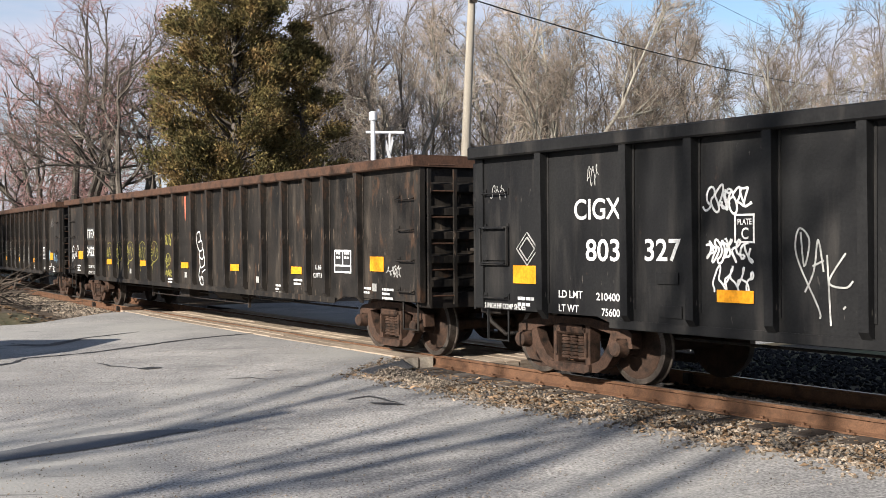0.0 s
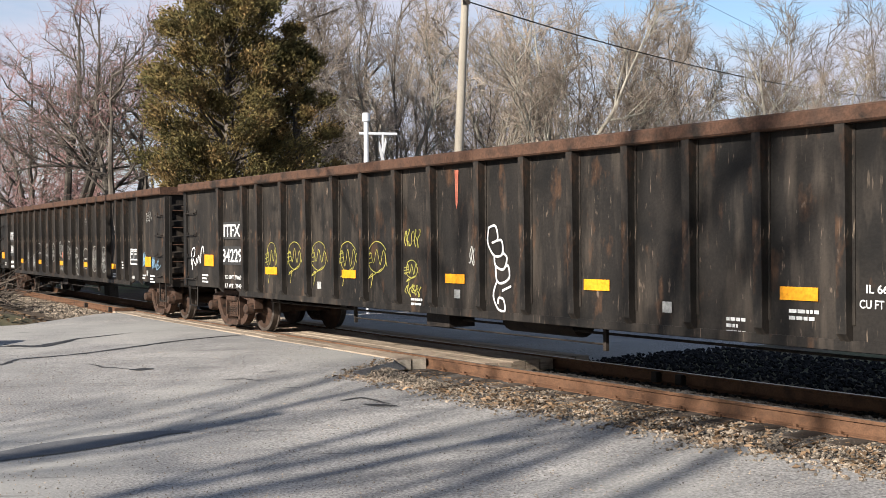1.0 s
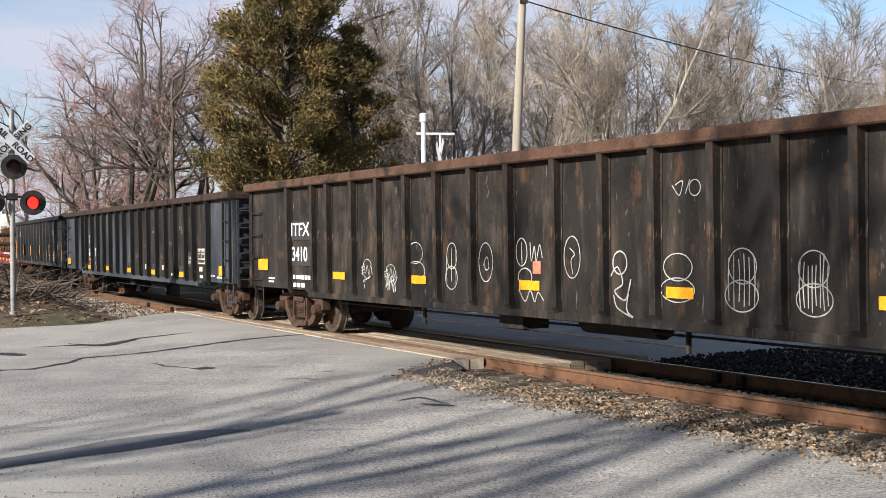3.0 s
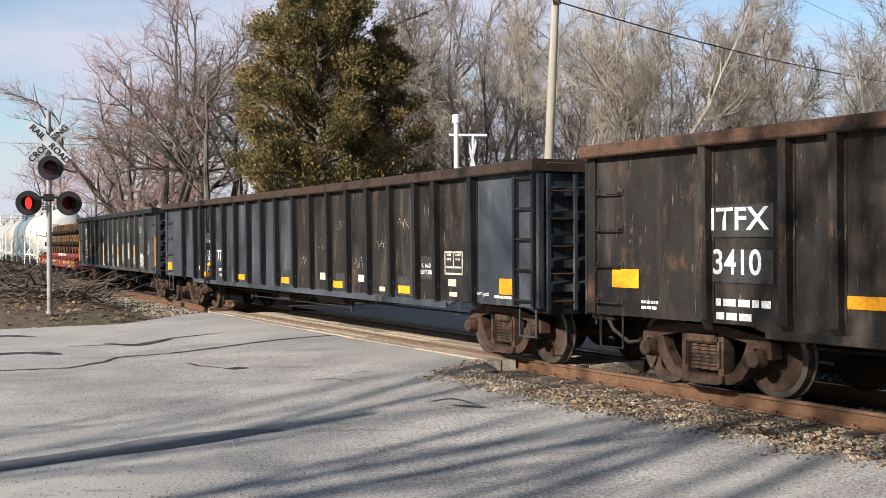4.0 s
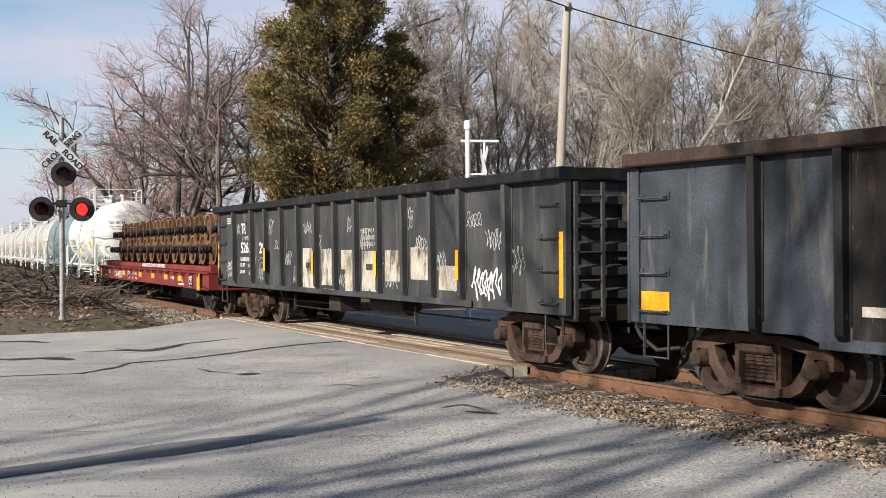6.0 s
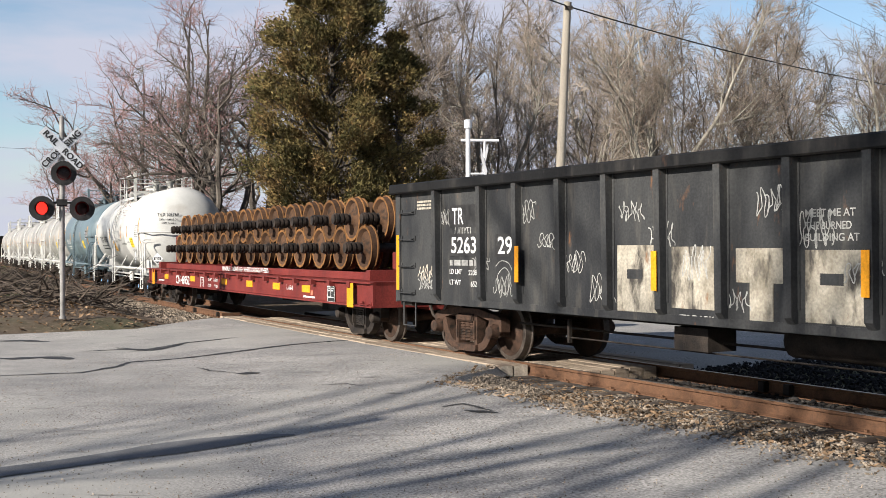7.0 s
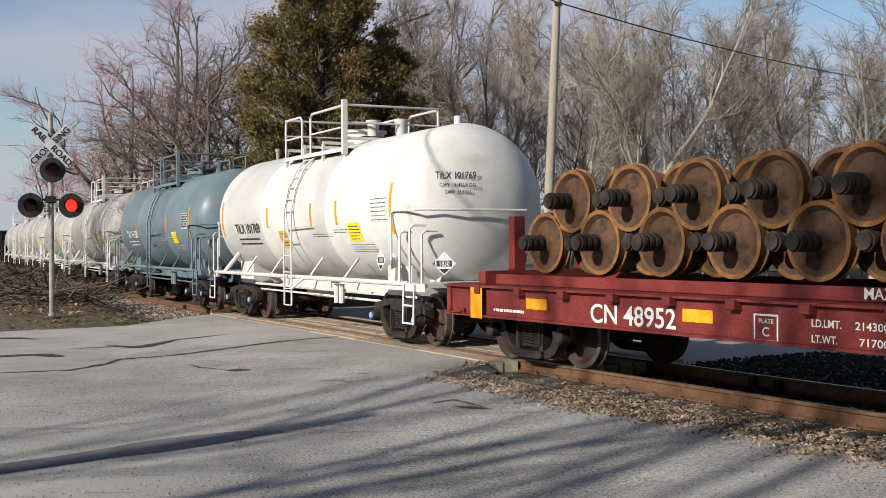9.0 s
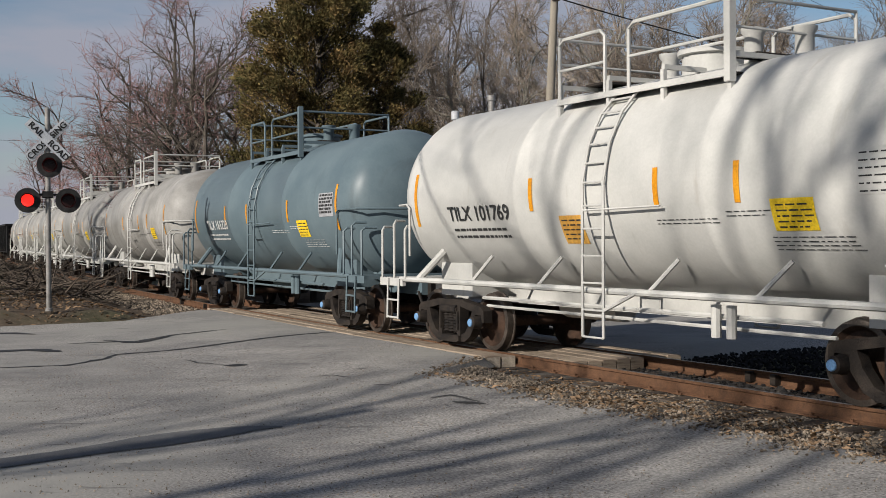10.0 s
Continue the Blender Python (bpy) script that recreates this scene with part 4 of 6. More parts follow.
car_d = gondola("black gondola car with grey repainted panels", 67.68, 10.08, BIG_RIBS, grey_steel, dark_top, 2.92, 8.42, rib_mat=black_steel, rear=8.47,
                patches=[(9.26, 0.42, True), (-9.7, 0.5, True)] + BC_PATCH, patch_z=0.98, side_ladder=True)
car_e = gondola("shorter grey gondola car with cream paint blocks", 87.25, 8.05, SMALL_RIBS, old_grey_steel, black_steel, 2.87, 6.6, fish=False, rear=6.45,
                patches=[])

# writing on the first gondola
for t_, x0_, x1_, z0_, z1_ in (("CIGX", -8.27, -7.47, 2.0, 2.25), ("803", -8.07, -7.5, 1.51, 1.77), ("327", -7.1, -6.56, 1.52, 1.77), ("LD LMT", -8.56, -8.13, 1.06, 1.15), ("210400", -7.89, -7.5, 1.05, 1.14),
                               ("LT WT", -8.56, -8.2, 0.89, 0.98), ("75600", -7.8, -7.5, 0.87, 0.96), ("2 INCH HF COMP SHOES", -10.05, -9.2, 0.87, 0.94), ("PLATE", -5.78, -5.6, 1.91, 1.97), ("C", -5.73, -5.64, 1.76, 1.88)):
    fit_mark(car_a, t_, x0_, x1_, z0_, z1_)
bars(car_a, -9.35, 1.02, 2, 0.35, 0.04, white_paint, YS)
part("stencil_box", Kit().box(-5.82, -5.80, YS - 0.004, YS, 1.72, 2.02).box(-5.58, -5.56, YS - 0.004, YS, 1.72, 2.02).box(-5.80, -5.58, YS - 0.004, YS, 1.72, 1.74).box(-5.80, -5.58, YS - 0.004, YS, 2.0, 2.02), white_paint, car_a)
k = Kit()
for r_ in (0.21, 0.15):
    for a in range(4):
        c, d = math.cos(a * math.pi / 2), math.sin(a * math.pi / 2)
        c2, d2 = math.cos((a + 1) * math.pi / 2), math.sin((a + 1) * math.pi / 2)
        k.tube([(-9.16 + r_ * c, YS, 1.65 + r_ * d), (-9.16 + r_ * c2, YS, 1.65 + r_ * d2)], 0.009, 4)
part("placard_holder", k, dull_white, car_a, "diamond placard holder")
part("hatch_frame", Kit().tube([(-10.1, -1.54, 1.45), (-10.1, -1.54, 1.93), (-9.53, -1.54, 1.93), (-9.53, -1.54, 1.45), (-10.1, -1.54, 1.45)], 0.022, 5).box(-10.05, -9.58, -1.53, -1.5, 1.5, 1.88), black_steel, car_a)
scrawl(car_a, -6.2, 2.03, 0.5, 0.3, white_paint, YS, 3, 7, 0.025)
scrawl(car_a, -6.18, 1.5, 0.5, 0.3, white_paint, YS, 4, 7, 0.025)
scrawl(car_a, -6.12, 1.18, 0.55, 0.3, white_paint, YS, 5, 4, 0.022)
scrawl(car_a, -8.04, 2.4, 0.18, 0.28, dull_white, YS, 8, 3, 0.01)
scrawl(car_a, -9.9, 2.3, 0.3, 0.2, dull_white, YS, 9, 3, 0.01)
for x_, z_ in ((-6.92, 1.27), (-6.87, 0.9)):
    part("wear_plate", Kit().box(x_, x_ + 0.33, YS - 0.012, YS, z_, z_ + 0.13, 0.003), black_steel, car_a)


def stroke(car, runs, width, mat, y=YS - 0.004, wobble=0.0, seed=1):
    """Sprayed lines through given places (x, z) on a side, rounded off."""
    rnd, k = random.Random(seed), Kit()
    for run in runs:
        pts = []
        for i in range(len(run) - 1):
            p0, p1, p2, p3 = run[max(0, i - 1)], run[i], run[i + 1], run[min(len(run) - 1, i + 2)]
            for j in range(6):
                u = j / 6
                pts.append(tuple(0.5 * (2 * p1[c] + (p2[c] - p0[c]) * u + (2 * p0[c] - 5 * p1[c] + 4 * p2[c] - p3[c]) * u * u + (3 * p1[c] - p0[c] - 3 * p2[c] + p3[c]) * u ** 3) + rnd.gauss(0, wobble) for c in (0, 1)))
        pts.append(run[-1])
        for i in range(len(pts) - 1):
            (xa, za), (xb, zb) = pts[i], pts[i + 1]
            d = math.hypot(xb - xa, zb - za) or 1
            nx, nz = -(zb - za) / d * width / 2, (xb - xa) / d * width / 2
            ex, ez = (xb - xa) / d * width * 0.3, (zb - za) / d * width * 0.3
            yy = y - 0.0003 * (i % 7)
            k.add([(xa - nx - ex, yy, za - nz - ez), (xb - nx + ex, yy, zb - nz + ez), (xb + nx + ex, yy, zb + nz + ez), (xa + nx - ex, yy, za + nz - ez)], [(0, 1, 2, 3)])
    part("graffiti", k, mat, car, "sprayed scrawl")


# three tall letters with a dot
stroke(car_a, [[(-5.0, 1.82), (-4.96, 1.5), (-4.9, 1.75), (-5.02, 1.86), (-5.05, 1.6), (-4.8, 1.1), (-4.78, 1.0)], [(-4.95, 1.25), (-4.85, 1.45), (-4.8, 1.75), (-4.74, 1.45)], [(-4.86, 1.5), (-4.74, 1.55)],
               [(-4.7, 1.6), (-4.66, 0.94)], [(-4.5, 1.62), (-4.68, 1.35), (-4.5, 1.3), (-4.42, 1.36)], [(-4.52, 1.1), (-4.5, 1.12)]], 0.02, dull_white)

# second gondola
for t_, x0_, x1_, z0_, z1_, a0_, a1_ in (("ITFX", -8.06, -7.27, 1.88, 2.12, -8.1, -7.2), ("34229", -8.12, -7.18, 1.38, 1.64, -8.1, -7.16)):
    plate(car_b, a0_, a1_, z0_ - 0.05, z1_ + 0.05, black_paint, -1.5135, "paint_panel")
    fit_mark(car_b, t_, x0_, x1_, z0_, z1_, y=-1.521)
fit_mark(car_b, "LD LMT 210600", -8.02, -7.2, 1.05, 1.13)
fit_mark(car_b, "LT WT   75400", -8.02, -7.2, 0.88, 0.96)
fit_mark(car_b, "IL 66-0", 6.62, 6.95, 1.28, 1.36)
fit_mark(car_b, "CU FT 3550", 6.55, 7.02, 1.14, 1.22)
stamp_box(car_b, 7.36, 1.24, white_paint, w=0.61, h=0.38)
for i, (x_, z_, w_) in enumerate(((8.4, 1.02, 0.25), (9.0, 1.02, 0.35), (5.75, 1.08, 0.35), (4.95, 0.96, 0.25), (-1.15, 0.92, 0.3), (-9.2, 1.1, 0.3))):
    bars(car_b, x_, z_, 2 + i % 2, w_, 0.035, white_paint, YS, seed=i)
for x_ in (8.75, 4.1, 0.05, -4.05):
    plate(car_b, x_ - 0.07, x_ + 0.07, 0.98, 1.1, dull_white, YS, "label_sticker", "small pale sticker")


def tag_loop(car, x0, x1, z0, z1, mat, seed):
    """A round sprayed tag: a ring with letters across it and a tail."""
    rnd = random.Random(seed)
    cx, cz, rx, rz = (x0 + x1) / 2, z0 + (z1 - z0) * 0.66, (x1 - x0) * 0.45, (z1 - z0) * 0.33
    ring = [(cx + rx * math.cos(0.5 + i * 0.6) * rnd.uniform(0.9, 1.1), cz + rz * math.sin(0.5 + i * 0.6)) for i in range(11)]
    zig = [(x0 + (x1 - x0) * (0.02 + 0.16 * i), cz + rz * (0.5 if i % 2 else -0.6) * rnd.uniform(0.6, 1.1)) for i in range(7)]
    tail = [(x0 + (x1 - x0) * 0.75, z0 + (z1 - z0) * 0.42), (x0 + (x1 - x0) * 0.1, z0 + (z1 - z0) * 0.2), (x0 + (x1 - x0) * 0.3, z0 + (z1 - z0) * 0.3), (x0 + (x1 - x0) * 0.2, z0)]
    dash = [[(x0 - 0.04, cz + rz * a), (x0 + (x1 - x0) * 0.25, cz + rz * (a + 0.15))] for a in (-0.5, -0.2, 0.1)]
    stroke(car, [ring, zig, tail] + dash, 0.0125, mat, seed=seed)


for i, (a_, b_) in enumerate(((-5.25, -4.68), (-4.37, -3.74), (-3.35, -2.76), (-2.45, -1.82))):
    tag_loop(car_b, a_, b_, 1.05, 1.78, yellow_spray, 20 + i)
scrawl(car_b, -1.32, 1.68, 0.4, 0.28, yellow_spray, YS, 25, 4, 0.018)
tag_loop(car_b, -1.3, -0.95, 1.1, 1.5, yellow_spray, 26)
scrawl(car_b, -1.32, 0.95, 0.42, 0.2, yellow_spray, YS, 28, 4, 0.016)
tag_loop(car_b, -6.13, -5.67, 1.02, 1.77, yellow_spray, 27)
# a chain of fat bubble letters
stroke(car_b, [[(0.8, 1.95), (0.95, 1.97), (1.0, 1.8), (0.88, 1.75), (1.08, 1.78), (1.1, 1.6), (0.92, 1.58), (0.78, 1.75), (0.8, 1.95)], [(0.92, 1.58), (0.95, 1.45), (1.12, 1.4), (1.2, 1.55), (1.1, 1.62)],
               [(0.95, 1.45), (0.98, 1.25), (1.1, 1.22), (1.25, 1.3), (1.22, 1.45), (1.12, 1.4)], [(0.98, 1.25), (0.9, 1.05), (1.0, 0.88), (1.15, 0.86), (1.12, 1.0), (1.02, 1.02), (1.0, 0.95)], [(1.1, 1.12), (1.28, 1.18)]], 0.03, white_paint)
stroke(car_b, [[(-9.8, 1.3), (-9.75, 1.6), (-9.6, 1.65), (-9.62, 1.5), (-9.7, 1.45), (-9.55, 1.3), (-9.5, 1.45), (-9.45, 1.35), (-9.38, 1.5), (-9.3, 1.35), (-9.25, 1.6), (-9.15, 1.68), (-9.1, 1.55)], [(-9.75, 1.2), (-9.7, 1.45)]], 0.028, white_paint)
scrawl(car_b, 9.15, 1.2, 0.4, 0.2, dull_white, YS, 32, 4, 0.016)
scrawl(car_b, 0.35, 1.45, 0.25, 0.25, dull_white, YS, 33, 3, 0.018)
part("paint_drip", Kit().prism_y([(0.0, 2.76), (0.02, 2.3), (0.045, 2.22), (0.07, 2.3), (0.09, 2.76)], YS - 0.003, YS), red_spray, car_b, "faded red sprayed line")

# third gondola
for z_ in (2.0, 1.5):
    plate(car_c, -8.08, -7.1, z_ - 0.18, z_ + 0.18, black_paint, -1.5135, "paint_panel")
fit_mark(car_c, "ITFX", -8.02, -7.16, 1.9, 2.15, y=-1.521)
fit_mark(car_c, "3410", -7.98, -7.27, 1.41, 1.69, y=-1.521)
bars(car_c, -7.95, 1.1, 2, 0.8, 0.08, white_paint, YS)
stamp_box(car_c, 7.36, 1.24, white_paint, w=0.6, h=0.38)
for i, (x_, z_, w_) in enumerate(((8.35, 1.0, 0.3), (9.0, 1.0, 0.35), (5.75, 0.98, 0.35), (6.6, 1.28, 0.3), (-9.2, 1.05, 0.3))):
    bars(car_c, x_, z_, 2 + i % 2, w_, 0.035, white_paint, YS, seed=i)
plate(car_c, 8.72, 8.83, 1.0, 1.12, dull_white, YS, "label_sticker", "small pale sticker")
plate(car_c, 7.5, 7.72, 0.9, 0.97, dull_white, YS, "label_sticker", "small pale sticker")
for i, (a_, b_, c_) in enumerate(((-5.0, -4.6, 0.5), (-4.15, -3.75, 0.42))):
    tag_loop(car_c, a_, b_, 0.98, 0.98 + c_, dull_white, 50 + i)
    if i % 2:
        scrawl(car_c, a_, 0.95, 0.4, c_ * 0.7, dull_white, YS, 80 + i, 4, 0.02)


def ring(cx, cz, rx, rz, turn=0.0, n=13):
    """An oval sprayed line."""
    return [(cx + rx * math.cos(turn + i * 6.6 / n), cz + rz * math.sin(turn + i * 6.6 / n)) for i in range(n + 1)]


def blob_tag(car, x0, x1, z0, z1, mat, hatch, seed, width=0.014):
    """Two fat ovals, one over the other, hatched with upright strokes."""
    rnd = random.Random(seed)
    cx, w, h = (x0 + x1) / 2, x1 - x0, z1 - z0
    runs = [ring(cx + rnd.uniform(-0.05, 0.05) * w, z0 + h * 0.72, w * 0.42, h * 0.28, 0.4), ring(cx, z0 + h * 0.25, w * 0.5, h * 0.25, 1.1)]
    for i in range(hatch):
        x = x0 + w * (0.12 + 0.76 * i / max(1, hatch - 1))
        a, b = rnd.uniform(0.05, 0.2), rnd.uniform(0.75, 0.95)
        runs.append([(x, z0 + h * a), (x + rnd.uniform(-0.02, 0.02), z0 + h * (a + b) / 2), (x, z0 + h * b)])
    stroke(car, runs, width, mat, seed=seed)


blob_tag(car_c, -3.38, -2.83, 1.16, 1.76, dull_white, 0, 1)
blob_tag(car_c, -2.2, -1.86, 1.05, 1.75, dull_white, 3, 2)
stroke(car_c, [ring(-1.08, 1.47, 0.18, 0.28), [(-1.15, 1.42), (-1.05, 1.55), (-1.0, 1.4), (-1.08, 1.36), (-1.12, 1.46)]], 0.016, dull_white)
stroke(car_c, [ring(-0.18, 1.62, 0.13, 0.19), [(-0.18, 1.75), (-0.17, 1.45)], ring(-0.1, 1.28, 0.16, 0.12), [(0.02, 1.75), (0.05, 1.5), (0.12, 1.7), (0.16, 1.5), (0.24, 1.72), (0.3, 1.55)],
               [(-0.25, 1.1), (-0.1, 0.95), (0.02, 1.1), (0.12, 0.95), (0.2, 1.08), (0.32, 0.98)]], 0.018, dull_white)
plate(car_c, 0.08, 0.26, 1.33, 1.5, red_spray, YS, "paint_mark", "brown-red smear")
stroke(car_c, [ring(0.95, 1.56, 0.17, 0.27), [(0.9, 1.68), (1.0, 1.6), (0.93, 1.52), (0.96, 1.35)]], 0.016, dull_white)
stroke(car_c, [ring(1.9, 1.5, 0.13, 0.14), [(1.7, 1.3), (1.85, 1.45), (1.95, 1.25), (1.8, 1.15), (2.0, 1.05), (2.1, 1.3), (2.02, 0.95), (2.13, 0.85), (1.85, 0.95), (1.78, 1.1)]], 0.02, dull_white)
blob_tag(car_c, 2.63, 3.19, 1.06, 1.62, dull_white, 0, 5)
blob_tag(car_c, 3.66, 4.14, 1.0, 1.68, dull_white, 6, 6)
blob_tag(car_c, 4.65, 5.11, 1.0, 1.66, dull_white, 8, 7)
stroke(car_c, [[(2.83, 2.4), (2.95, 2.28), (3.0, 2.44), (2.88, 2.4)], ring(3.2, 2.36, 0.09, 0.09), [(3.05, 2.3), (3.12, 2.45)]], 0.012, dull_white)
scrawl(car_c, 8.42, 1.2, 0.25, 0.35, blue_spray, YS, 70, 5, 0.02)
scrawl(car_c, 9.14, 1.15, 0.2, 0.3, blue_spray, YS, 72, 4, 0.018)
stroke(car_c, [[(9.4, 1.3), (9.45, 1.2), (9.55, 1.3), (9.6, 1.2), (9.68, 1.3), (9.6, 1.36), (9.5, 1.15), (9.75, 1.22), (9.84, 1.28)]], 0.018, blue_spray)
scrawl(car_c, 5.9, 1.9, 0.35, 0.4, dull_white, YS, 73, 4, 0.007)
scrawl(car_c, 8.7, 2.2, 0.4, 0.3, dull_white, YS, 74, 4, 0.006)

# fourth gondola
for i, (a_, b_) in enumerate(((-6.9, -6.25), (0.66, 1.64), (1.64, 2.58), (2.58, 3.54), (3.54, 4.48), (4.48, 5.44), (5.44, 6.42), (6.42, 7.13), (7.13, 8.32))):
    plate(car_d, a_ + 0.09, b_ - 0.09, 0.86, 2.74, worn_steel, -1.5022, "unpainted_panel", "worn brown-black panel")
plate(car_d, -6.03, -5.3, 1.8, 2.1, old_grey_steel, -1.5065, "paint_panel")
plate(car_d, -5.07, -4.36, 1.34, 1.78, old_grey_steel, -1.5065, "paint_panel")
plate(car_d, -6.03, -5.3, 0.88, 1.7, black_paint, -1.5065, "paint_panel")
plate(car_d, -5.07, -4.36, 0.9, 1.24, black_paint, -1.5065, "paint_panel")
for t_, x0_, x1_, z0_, z1_ in (("CIGX", -5.98, -5.36, 1.8, 2.06), ("805", -5.96, -5.48, 1.33, 1.61), ("773", -5.0, -4.47, 1.33, 1.62), ("LD LMT", -5.9, -5.55, 1.07, 1.15), ("LT WT", -5.9, -5.55, 0.92, 1.0),
                               ("209000", -4.9, -4.51, 1.08, 1.16), ("77000", -4.85, -4.51, 0.94, 1.02), ("LIFT / JACK", 8.4, 8.75, 0.97, 1.03), ("IL 66-0", 6.55, 6.85, 1.37, 1.44), ("CU FT 3600", 6.5, 6.92, 1.26, 1.33)):
    if t_.startswith("IL"):
        plate(car_d, 6.46, 7.0, 1.18, 1.55, black_paint, -1.5065, "paint_panel")
    fit_mark(car_d, t_, x0_, x1_, z0_, z1_, y=-1.514)
plate(car_d, -5.94, -5.52, 1.2, 1.29, yellow_tape, -1.51, label="yellow reflective patch")
stamp_box(car_d, 7.34, 1.27, cream_paint, w=0.6, h=0.37, y=-1.509)
bars(car_d, 8.9, 0.98, 1, 0.5, 0.04, white_paint, YS)
for a_, b_, c_, d_ in ((2.02, 2.31, 1.05, 1.19), (3.92, 4.18, 1.06, 1.19), (4.86, 5.09, 0.92, 1.0), (7.46, 7.72, 1.09, 1.2), (-6.69, -6.41, 1.09, 1.19), (7.5, 7.75, 0.93, 1.0)):
    plate(car_d, a_, b_, c_, d_, cream_paint, YS, "label_sticker", "cream painted patch")
for a_, b_ in ((2.82, 3.5), (-0.1, 0.6), (5.62, 6.28)):
    plate(car_d, a_, b_, 0.88, 1.2, black_paint, -1.5068, "paint_panel")
for i, x_ in enumerate((0.95, 1.95, 2.9, 3.75, 4.7, 5.6, 7.4)):
    scrawl(car_d, x_, 1.3 + 0.35 * (i % 3), 0.4, 0.22, cream_paint, YS, 90 + i, 2, 0.005)
bars(car_d, 0.15, 0.92, 1, 0.5, 0.05, white_paint, YS)

# fifth, shorter gondola
for a_, b_, c_, d_ in ((-5.78, -5.3, 2.1, 2.45), (-4.87, -4.35, 1.64, 1.98), (-6.25, -5.3, 1.64, 2.0), (-6.25, -5.75, 2.1, 2.45)):
    plate(car_e, a_, b_, c_, d_, black_paint, -1.5065, "paint_panel")
for t_, x0_, x1_, z0_, z1_ in (("TR", -6.16, -5.8, 2.15, 2.41), ("5263", -6.19, -5.42, 1.69, 1.95), ("29", -4.79, -4.39, 1.68, 1.94), ("LD LMT", -6.24, -5.85, 1.36, 1.44), ("220800", -5.65, -5.27, 1.35, 1.43), ("LT WT", -6.24, -5.88, 1.19, 1.27), ("65200", -5.58, -5.27, 1.17, 1.26)):
    fit_mark(car_e, t_, x0_, x1_, z0_, z1_, y=-1.514)
bars(car_e, -6.24, 1.54, 1, 0.95, 0.09, dull_white, YS)
bars(car_e, -7.35, 2.55, 3, 0.65, 0.035, cream_paint, YS, 1.6)
for i, (a_, b_, c_, d_) in enumerate(((-1.93, -1.12, 0.97, 1.8), (-0.89, -0.1, 1.05, 1.78), (0.19, 0.93, 1.38, 1.76), (0.4, 0.75, 0.96, 1.38), (1.2, 1.98, 0.99, 1.74), (2.25, 3.0, 1.2, 1.75), (3.3, 4.05, 1.25, 1.8), (4.35, 5.1, 1.1, 1.5))):
    plate(car_e, a_, b_, c_, d_, faded_cream, -1.5035, "paint_block", "cream block of paint")
    if i in (0, 4):
        plate(car_e, a_ + 0.2, a_ + 0.5, 1.38, 1.5, old_grey_steel, -1.506, "paint_mark")
for x_, z0_, z1_, y_ in ((-8.08, 1.05, 2.0, -1.53), (-4.15, 1.28, 1.8, -1.63), (-1.12, 1.25, 1.73, -1.63), (2.02, 1.28, 1.74, -1.63), (5.15, 1.28, 1.75, -1.63), (7.95, 1.1, 2.0, -1.53)):
    plate(car_e, x_, x_ + 0.1, z0_, z1_, yellow_tape, y_, label="upright yellow reflective strip")
for t_, x0_, x1_, z0_ in (("MEET ME AT", 1.2, 1.85, 2.08), ("THE BURNED", 1.2, 1.8, 1.95), ("BUILDING AT 3", 1.2, 1.98, 1.83), ("HOLD", 0.35, 0.75, 0.9 - 0.02), ("ITS DARK", -0.75, -0.15, 0.9)):
    fit_mark(car_e, t_, x0_, x1_, z0_, z0_ + 0.08, dull_white)
for i in range(24):
    scrawl(car_e, -7.3 + i * 0.6, 1.05 + 0.35 * ((i * 7) % 4), 0.45, 0.25 + 0.08 * (i % 3), dull_white, YS, 120 + i, 5, 0.014)
scrawl(car_e, -7.3, 1.2, 0.6, 0.3, cream_paint, YS, 150, 6, 0.022)
stroke(car_e, [[(-4.85, 1.5), (-4.7, 1.58), (-4.5, 1.55), (-4.4, 1.45)], [(-4.75, 1.1), (-4.8, 1.35), (-4.6, 1.48), (-4.45, 1.35), (-4.5, 1.15), (-4.55, 1.05)], [(-4.68, 1.35), (-4.6, 1.25), (-4.55, 1.35), (-4.62, 1.2)]], 0.014, dull_white)
scrawl(car_e, 5.5, 1.0, 0.9, 0.5, white_paint, YS, 151, 7, 0.03)
for g_ in (-1, 1):
    for i in range(8):
        plate(car_e, g_ * 6.6 - 0.3 + 0.01, g_ * 6.6 - 0.27, 1.0 + i * 0.2, 1.02 + i * 0.2, black_paint, -1.506, "rivet")

# flat car with stacked wheelsets
car_f = thing("flat_car", "oxide-red flat car with yellow reflectors, loaded with wheelsets", "freight car", "train")
HF = 9.42
for y, g in ((-1.45, -1), (1.45, 1)):
    k = Kit().prism_x([(y, 0.68), (y + g * 0.09, 0.68), (y + g * 0.09, 0.71), (y + g * 0.02, 0.72), (y + g * 0.02, 1.11), (y + g * 0.1, 1.12), (y + g * 0.1, 1.15), (y, 1.15)][:: (1 if g > 0 else -1)], -HF, HF)
    part("side_sill", k, flat_red, car_f)
    pocket = Kit().box(-0.07, 0.07, -0.06, 0.06, 1.03, 1.14, 0.01).mesh("stake_pocket")
    for i in range(17):
        part("stake_pocket", pocket, flat_red, car_f, at=pose(-8.4 + i * 1.05, y + g * 0.08, 0))
    y0, y1 = sorted((y - g * 0.34, y - g * 0.42))
    part("load_beam", Kit().box(-8.6, 8.6, y0, y1, 1.155, 1.31, 0.01), flat_red, car_f, "raised red bearer beam")
deck = Kit().box(-HF, HF, -1.45, 1.45, 1.08, 1.15).box(-HF, HF, -0.35, 0.35, 0.62, 1.08)
for x in np.arange(-7.2, 7.3, 1.2):
    deck.box(x - 0.04, x + 0.04, -1.42, 1.42, 0.78, 1.08)
